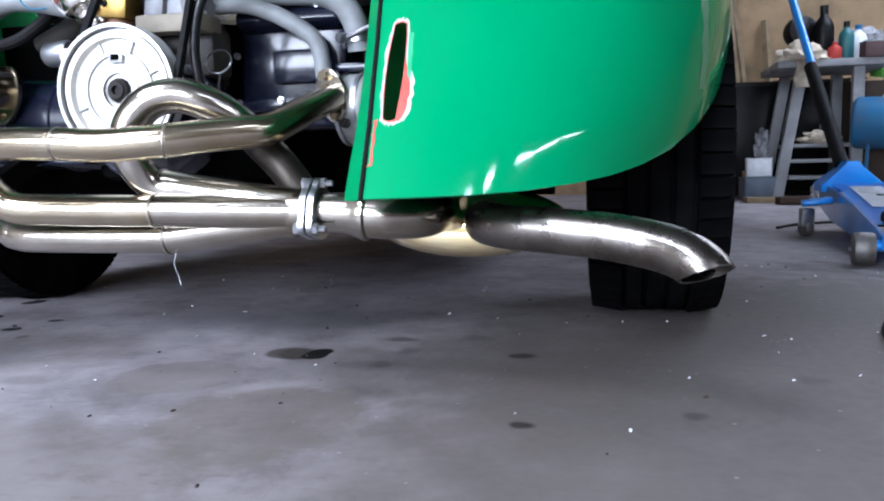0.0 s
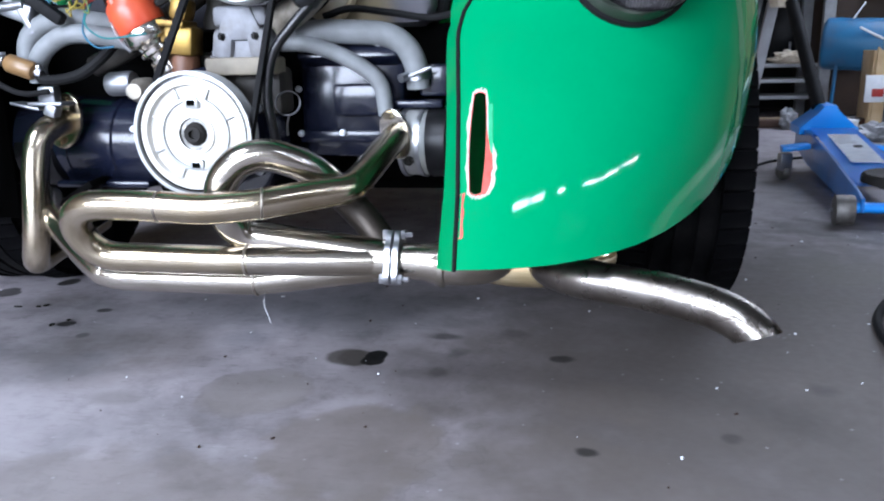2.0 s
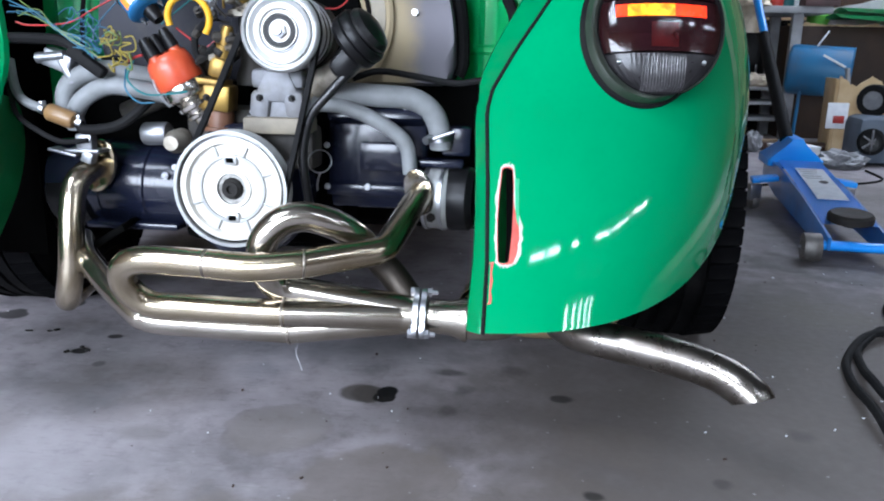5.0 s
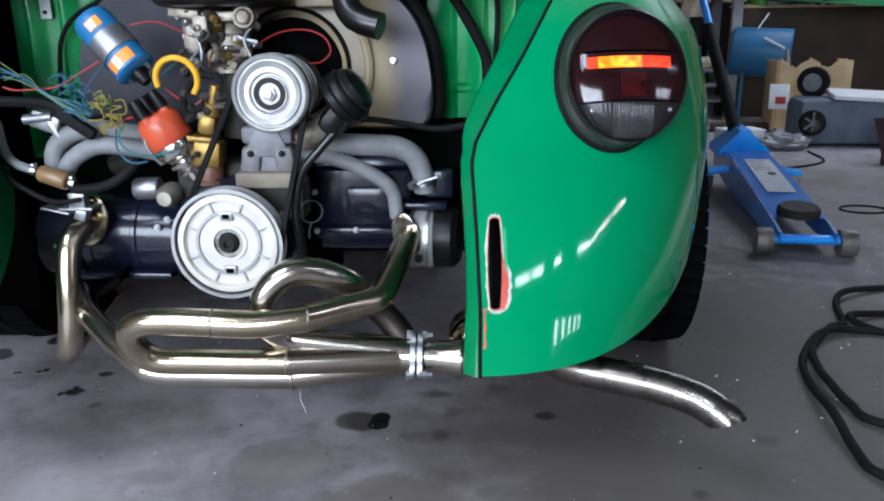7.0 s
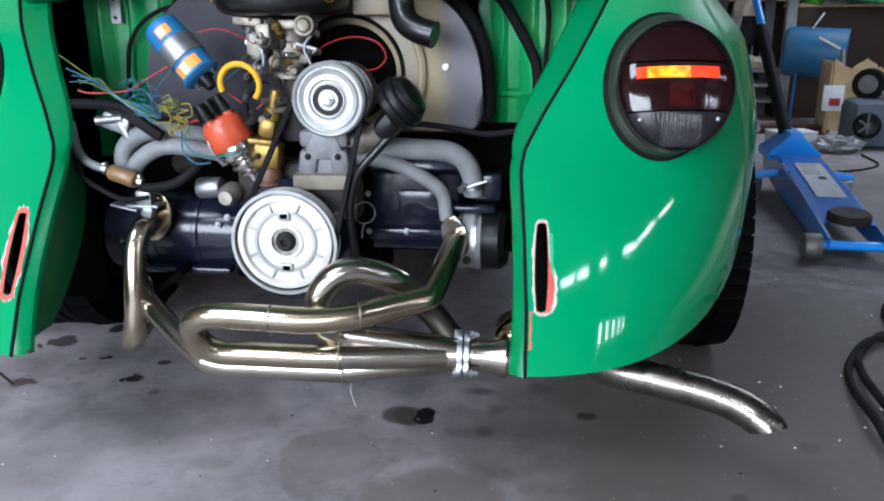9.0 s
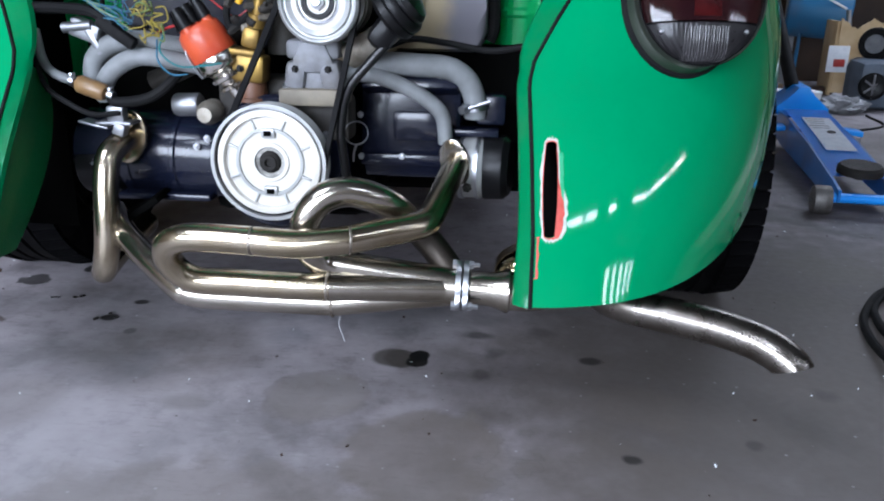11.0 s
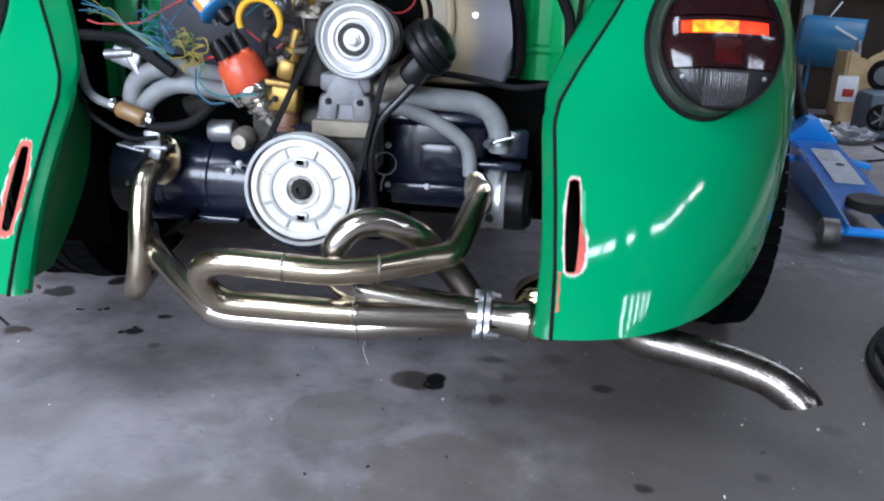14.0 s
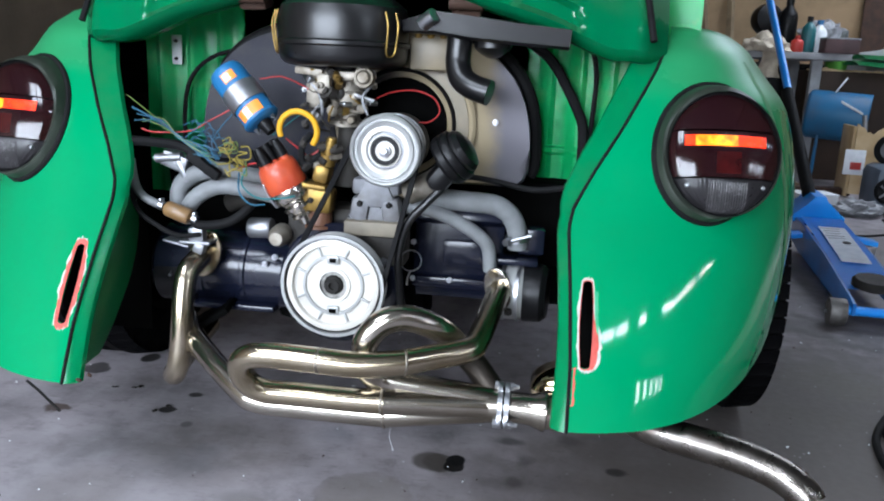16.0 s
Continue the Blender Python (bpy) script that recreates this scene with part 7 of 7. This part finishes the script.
# workbench
bench = thing("workbench", "grey steel workbench with slatted shelves, cluttered top", "workbench", (2.2, 5.25, 0))
b = B()
block(b, (-0.03, 0.05, 0.955), (0.76, 0.70, 0.05), (0, 0, 0), 0.008)
part("benchtop", b, BENCH, bench, "grey worn benchtop")
for x, lean in ((-0.31, 9), (0.13, 0)):
    for y in (-0.22, 0.34):
        b = B()
        block(b, (x, y, 0.465), (0.075, 0.06, 0.935), (0, lean, 0), 0.006)
        part("leg", b, BENCH, bench, "grey bench leg")
for z in (0.16, 0.28, 0.39):
    b = B()
    block(b, (-0.08, 0.02, z), (0.44, 0.44, 0.025), (0, 0, 0), 0.004)
    part("lower_shelf", b, BENCH, bench, "grey lower shelf")
# made-up cabinet that supplies the darkness under the bench
cab = thing("backing_cabinet", "black cabinet added as dark backing behind the bench", "cabinet", (2.12, 5.85, 0))
b = B()
block(b, (0, 0, 0.46), (1.1, 0.36, 0.90), (0, 0, 0), 0.01)
part("body", b, IRON, cab)
for k in range(3):
    b = B()
    block(b, (-0.36 + 0.36 * k, -0.186, 0.46), (0.33, 0.012, 0.84), (0, 0, 0), 0.004)
    d = part("door", b, BLACK, cab)
    b = B()
    block(b, (-0.24 + 0.36 * k, -0.2, 0.5), (0.015, 0.016, 0.12), (0, 0, 0), 0.004)
    part("handle", b, GREY_METAL, d, "dull metal handle")
for x, y, s, mt, nm, lab, cat in ((1.95, 5.02, (0.32, 0.3, 0.10), RAG, "rag", "crumpled cream rag on the benchtop", "rag"),):
    b = B()
    bmesh.ops.create_icosphere(b, subdivisions=4, radius=1)
    for v in b.verts:
        nz = noise.noise(v.co * 2.3) * 0.35 + noise.noise(v.co * 6) * 0.12
        v.co = Vector((v.co.x * s[0] / 2 * (1 + nz), v.co.y * s[1] / 2 * (1 + nz), max(-0.2, v.co.z) * s[2] * (1 + 1.5 * nz)))
    bmesh.ops.translate(b, verts=b.verts, vec=(x, y, 1.0))
    solid(nm, b, mt, lab, cat)
b = B()
rows = []
for k in range(9):
    t = k / 8
    rows.append([(1.90 + 0.14 * a + 0.01 * math.sin(7 * t), 4.935 - 0.012 * math.sin(9 * a + 5 * t) - 0.02 * t, 0.99 - 0.20 * t) for a in [j / 8 for j in range(9)]])
strip(b, rows)
bmesh.ops.solidify(b, geom=list(b.faces), thickness=0.004)
solid("hanging_cloth", b, RAG, "cream cloth hanging off the bench edge", "cloth")


def bottle(at, r, h, mat, label, capm=None):
    o = thing("bottle", label, "bottle", at)
    b = B()
    lathe(b, [(0, 0), (r * 0.9, 0), (r, 0.01), (r, h * 0.62), (r * 0.85, h * 0.72), (r * 0.4, h * 0.82), (r * 0.36, h * 0.9), (0, h * 0.9)], (0, 0, 0), (0, 0, 1), 20)
    part("body", b, mat, o)
    b = B()
    lathe(b, [(r * 0.42, h * 0.86), (r * 0.42, h), (0, h)], (0, 0, 0), (0, 0, 1), 14)
    part("cap", b, capm or BLACK, o)
    return o


bottle((2.25, 5.05, 0.98), 0.05, 0.26, material("teal_bottle", (0.02, 0.13, 0.14), rough=0.3), "dark teal plastic bottle on the bench")
bottle((2.34, 5.1, 0.98), 0.055, 0.24, STICKER, "pale bottle on the bench", COIL_BLUE)
bottle((2.17, 5.02, 0.98), 0.045, 0.12, RED_PLASTIC, "small red tub on the bench", RED_PLASTIC)
bottle((2.16, 5.3, 0.98), 0.07, 0.42, BLACK, "tall dark container on the bench")


grinder = thing("bench_grinder", "black round bench machine at the back of the bench", "machine", (2.02, 5.38, 0.98))
b = B()
block(b, (0, 0, 0.07), (0.12, 0.12, 0.14), (0, 0, 0), 0.02)
part("foot", b, IRON, grinder)
b = B()
lathe(b, [(0, 0.07), (0.05, 0.07), (0.11, 0.05), (0.12, 0.0), (0.11, -0.05), (0, -0.07)], (0, 0, 0.25), (0.3, -1, 0.1), 28)
part("guard", b, BLACK, grinder, "round black guard")


def crate(name, at, size, rot, mat, label, cat, lidm=None):
    o = thing(name, label, cat, at)
    o.rotation_euler = (0, 0, radians(rot))
    w, d, h = size
    for nm, c, s in (("side", (-w / 2, 0, h / 2), (0.008, d, h)), ("side", (w / 2, 0, h / 2), (0.008, d, h)), ("side", (0, -d / 2, h / 2), (w - 0.009, 0.008, h)), ("side", (0, d / 2, h / 2), (w - 0.009, 0.008, h)), ("bottom", (0, 0, 0.006), (w - 0.02, d - 0.02, 0.01))):
        b = B()
        block(b, c, s, (0, 0, 0), 0.002)
        part(nm, b, mat, o)
    if lidm:
        b = B()
        block(b, (0, 0, h + 0.006), (w + 0.012, d + 0.012, 0.012), (0, 0, 0), 0.003)
        part("lid", b, lidm, o)
    return o


crate("radio_box", (2.46, 5.04, 0.98), (0.24, 0.2, 0.10), 4, MAROON, "dark red metal box with bright edges on the bench", "box", GREY_METAL)
for at, s, seed, mt, lab in (((2.42, 5.3, 0.98), (0.34, 0.3, 0.24), 3, FOIL, "crumpled clear plastic wrap on the bench"), ((1.93, 4.3, 0.0), (0.10, 0.10, 0.13), 5, FOIL, "clear plastic tub on the floor"), ((2.12, 5.12, 0.403), (0.25, 0.2, 0.09), 9, RAG, "pale rag on the lower shelf"),
                             ((2.25, 3.62, 0.0), (0.24, 0.18, 0.10), 7, FOIL, "clear plastic wrap on the floor"), ((1.72, 5.1, 0.307), (0.10, 0.10, 0.20), 6, FOIL, "crumpled clear plastic bag standing on a carton")):
    b = B()
    bmesh.ops.create_icosphere(b, subdivisions=4, radius=1)
    for v in b.verts:
        nz = noise.noise(v.co * 2.1 + Vector((seed, 0, 0))) * 0.45 + noise.noise(v.co * 7) * 0.16
        v.co = Vector((v.co.x * s[0] / 2 * (1 + nz), v.co.y * s[1] / 2 * (1 + nz), (max(-0.75, v.co.z) + 0.75) * s[2] / 1.75 * (1 + 0.6 * nz)))
    bmesh.ops.translate(b, verts=b.verts, vec=at)
    solid("plastic_wrap" if mt is FOIL else "rag", b, mt, lab, "plastic" if mt is FOIL else "rag")
crate("ice_cream_tub", (2.02, 3.75, 0), (0.24, 0.16, 0.10), 12, WHITE_PLASTIC, "pale plastic tub with coloured label on the floor", "tub", STICKER)
crate("carton", (1.72, 5.1, 0), (0.26, 0.2, 0.16), 5, SLATE, "dark blue carton under the bench", "carton", SLATE)
crate("carton", (1.70, 5.1, 0.175), (0.16, 0.16, 0.12), -4, STICKER, "pale carton stacked on a dark one", "carton", STICKER)
crate("carton", (1.72, 5.4, 0), (0.12, 0.2, 0.2), 5, PINE, "brown carton under the bench", "carton", PINE)
b = B()
block(b, (1.9, 4.75, 0.02), (0.7, 0.12, 0.04), (0, 0, 6), 0.004)
solid("timber_offcut", b, BATTEN, "loose timber offcut on the floor", "timber")
b = B()
block(b, (2.1, 4.45, 0.03), (0.8, 0.10, 0.05), (0, 0, 8), 0.004)
solid("rusty_bar", b, RUST, "rusty steel bar lying by the bench", "bar")
for x, top, lean in ((1.66, 1.75, -0.06), (1.78, 2.2, -0.20), (1.86, 1.9, -0.22), (1.58, 2.1, -0.05), (2.0, 1.5, -0.05)):
    b = B()
    pipe(b, [(x, 6.1, 0.0), (x + lean, 6.45, top)], [0.035, 0.035], 4)
    solid("leaning_batten", b, BATTEN, "weathered batten leaning on the wall", "timber", "battens on the wall")

# wooden crate and clutter beyond the jack
cr = thing("wooden_crate", "raw pine crate with a hand slot, tipped on the floor", "crate", (2.70, 4.52, 0))
cr.rotation_euler = (0, 0, radians(-6))
rnd = random.Random(31)
b = B()
top = [(0.23 - 0.0115 * k, 0.475 + 0.03 * math.sin(0.35 * k) + rnd.uniform(-0.008, 0.008)) for k in range(41)]
slab(b, [(-0.23, 0.03), (0.23, 0.03)] + top, 0.016, Matrix.Translation((0, -0.168, 0)) @ FACING)
part("front_board", b, PINE, cr, "pale front board with a torn top edge")
for z in (0.10, 0.34):
    b = B()
    block(b, (0, -0.14, z), (0.45, 0.018, 0.06), (0, 0, 0), 0.003)
    part("rail", b, PINE, cr)
for s in (-1, 1):
    b = B()
    block(b, (0.237 * s, 0.0, 0.25), (0.018, 0.30, 0.48), (0, 0, 0), 0.003)
    part("side", b, PINE, cr)
b = B()
block(b, (0.02, -0.1695, 0.40), (0.11, 0.003, 0.03), (0, 0, 0), 0.001)
part("hand_slot", b, DARK, cr, "dark hand slot")
b = B()
block(b, (-0.22, -0.18, 0.25), (0.13, 0.01, 0.17), (0, 0, 0), 0.002)
tag = part("price_card", b, STICKER, cr, "pale card with a red mark")
b = B()
block(b, (-0.21, -0.1865, 0.225), (0.07, 0.002, 0.05), (0, 0, 0), 0.001)
part("card_mark", b, RED_PLASTIC, tag, "red mark")

mot = thing("motor_casing", "slate grey machine casing with a round dark port and rubber wheel", "casing", (2.72, 3.80, 0))
b = B()
block(b, (0.05, 0.05, 0.15), (0.78, 0.36, 0.28), (0, 0, -6), 0.05)
part("casing", b, SLATE, mot)
b = B()
lathe(b, [(0, 0.006), (0.03, 0.004), (0.06, 0.014), (0.078, 0.006), (0.078, -0.02)], (-0.29, -0.115, 0.15), (-0.3, -1, 0.1), 28)
port = part("port", b, BLACK, mot, "round black port")
for k in range(3):
    b = B()
    block(b, (-0.29, -0.128, 0.15), (0.012, 0.006, 0.14), (0, 60 * k, 17), 0.002)
    part("spoke", b, GREY_METAL, port, "dull metal spoke")
b = B()
lathe(b, [(0.0, 0.022), (0.05, 0.022), (0.06, 0.026), (0.092, 0.022), (0.098, 0.01), (0.098, -0.02), (0.09, -0.03), (0, -0.03)], (-0.20, 0.16, 0.375), (-0.6, -0.8, 0.0), 28)
wh = part("wheel", b, RUBBER, mot, "black rubber wheel")
b = B()
lathe(b, [(0, 0.003), (0.055, 0.002), (0.06, -0.004)], (-0.20 - 0.0145, 0.16 - 0.0195, 0.375), (-0.6, -0.8, 0.0), 24)
part("wheel_disc", b, GREY_METAL, wh, "pale grey wheel disc")
b = B()
block(b, (0.06, -0.02, 0.305), (0.44, 0.26, 0.03), (6, 3, -8), 0.008)
part("tray", b, WHITE_PLASTIC, mot, "pale tray on top")
for x, y, a, h in ((2.55, 3.0, 20, 0.26), (2.85, 2.7, -14, 0.30)):
    b = B()
    rows = [[(0.26 * u, 0.16 * math.sin(2.5 * u) * (1 - t), h * t) for u in [k / 8 for k in range(9)]] for t in [j / 6 for j in range(7)]]
    strip(b, rows)
    bmesh.ops.solidify(b, geom=list(b.faces), thickness=0.006)
    bmesh.ops.transform(b, matrix=pose(x, y, 0, -25, 0, a), verts=b.verts)
    bmesh.ops.translate(b, verts=b.verts, vec=(0, 0, 0.01))
    solid("body_panel", b, MAROON, "dusty maroon metal panel leaning on the floor", "panel", "loose panels")
eng = thing("spare_gearbox", "black greasy spare gearbox on the floor", "gearbox", (3.35, 3.6, 0))
b = B()
block(b, (0, 0, 0.22), (0.5, 0.36, 0.36), (0, 10, 12), 0.06)
lathe(b, [(0, 0.2), (0.09, 0.2), (0.14, 0.1), (0.16, -0.1), (0, -0.1)], (-0.15, -0.1, 0.42), (-0.7, -0.5, 0.6), 20)
part("case", b, IRON, eng)
for k in range(5):
    b = B()
    pipe(b, [(-0.25 + 0.1 * k, -0.15, 0.35), (-0.2 + 0.12 * k, -0.25, 0.5), (-0.1 + 0.1 * k, -0.15, 0.62 - 0.04 * k)], 0.02, 8)
    part("arm", b, IRON, eng)
# chest with green panels laid over it
chest = thing("wooden_chest", "dark brown wooden chest with a splintered top edge", "chest", (3.15, 5.6, 0))
b = B()
block(b, (0, 0, 0.43), (1.55, 0.5, 0.86), (0, 0, 0), 0.01)
part("body", b, PLY_DARK, chest)
rnd = random.Random(8)
b = B()
for k in range(40):
    h = rnd.uniform(0.008, 0.028)
    block(b, (-0.765 + 0.039 * k, -0.245, 0.86 + h / 2 - 0.004), (0.039, 0.012, h), (0, rnd.uniform(-8, 8), 0))
part("splintered_edge", b, PINE, chest, "pale splintered top edge")
for k, (z0, x0, dr) in enumerate(((0.905, 2.62, 0.10), (0.955, 2.70, 0.08))):
    b = B()
    rows = [[(x0 + 0.14 * i, 5.0 + 0.10 * k + 0.5 * t, z0 - dr * (i / 10) * (1 - t) ** 2 + 0.035 * math.sin(math.pi * min(1, t * 1.4)) + 0.005 * i * (t > 0.5)) for i in range(11)] for t in [j / 10 for j in range(11)]]
    strip(b, rows)
    bmesh.ops.solidify(b, geom=list(b.faces), thickness=0.03)
    solid("folded_tarpaulin", b, GREEN_DUSTY, "folded green tarpaulin laid over the chest", "tarpaulin", "green tarpaulins")
b = B()
rows = [[(2.62 + 0.045 * i, 5.45 + 0.02 * math.sin(i), 0.87 + (0.10 + 0.010 * i) * t + 0.004 * math.sin(1.1 * i + 4 * t)) for i in range(12)] for t in [j / 6 for j in range(7)]]
strip(b, rows)
bmesh.ops.solidify(b, geom=list(b.faces), thickness=0.012)
solid("plastic_sheet", b, WHITE_PLASTIC, "white plastic sheet rising behind the green tarpaulins", "plastic")
b = B()
lathe(b, [(0, 0), (0.07, 0), (0.08, 0.02), (0.085, 0.07), (0.06, 0.10), (0, 0.10)], (2.60, 5.42, 0.865), (0, 0, 1), 24)
solid("lime_tub", b, LIME, "lime green tub on the chest", "tub")
b = B()
block(b, (3.55, 6.40, 0.9), (0.9, 0.03, 1.8), (-4, 0, 0), 0.004)
solid("leaning_board", b, RUST, "red-brown board leaning on the rear wall", "board")

# crumbs and leaf scraps
b = B()
rnd = random.Random(21)
for k in range(110):
    x, y = rnd.uniform(-1.1, 1.7), rnd.uniform(-0.45, 1.6)
    s = rnd.uniform(0.001, 0.0035)
    block(b, (x, y, s * 0.35), (s * rnd.uniform(0.8, 2.2), s, s * 0.7), (rnd.uniform(-20, 20), rnd.uniform(-20, 20), rnd.uniform(0, 180)))
solid("floor_grit", b, RUST, "dark grit and leaf crumbs on the concrete", "grit", kind="stuff")
b = B()
for k in range(110):
    x, y = rnd.uniform(-1.1, 1.7), rnd.uniform(-0.45, 1.6)
    s = rnd.uniform(0.001, 0.0032)
    block(b, (x, y, s * 0.3), (s * rnd.uniform(0.8, 3), s, s * 0.6), (0, rnd.uniform(-20, 20), rnd.uniform(0, 180)))
solid("floor_flakes", b, STICKER, "pale paint flakes on the concrete", "flakes", kind="stuff")
for at in ((-0.60, 0.36), (-0.457, 0.261)):
    for k in range(3):
        b = B()
        block(b, (at[0] + rnd.uniform(-0.03, 0.03), at[1] + rnd.uniform(-0.02, 0.02), 0.004), (rnd.uniform(0.006, 0.018), 0.006, 0.003), (rnd.uniform(-15, 15), rnd.uniform(-10, 10), rnd.uniform(0, 180)), 0.001)
        solid("leaf_scrap", b, IRON, "dark dry leaf scrap on the floor", "leaf", "leaf scraps")
b = B()
pipe(b, [(0.133, -0.105, 0.192), (0.131, -0.107, 0.178), (0.136, -0.106, 0.162), (0.139, -0.107, 0.152)], 0.0003, 5)
solid("hanging_thread", b, STICKER, "thin pale thread hanging off the header", "thread")
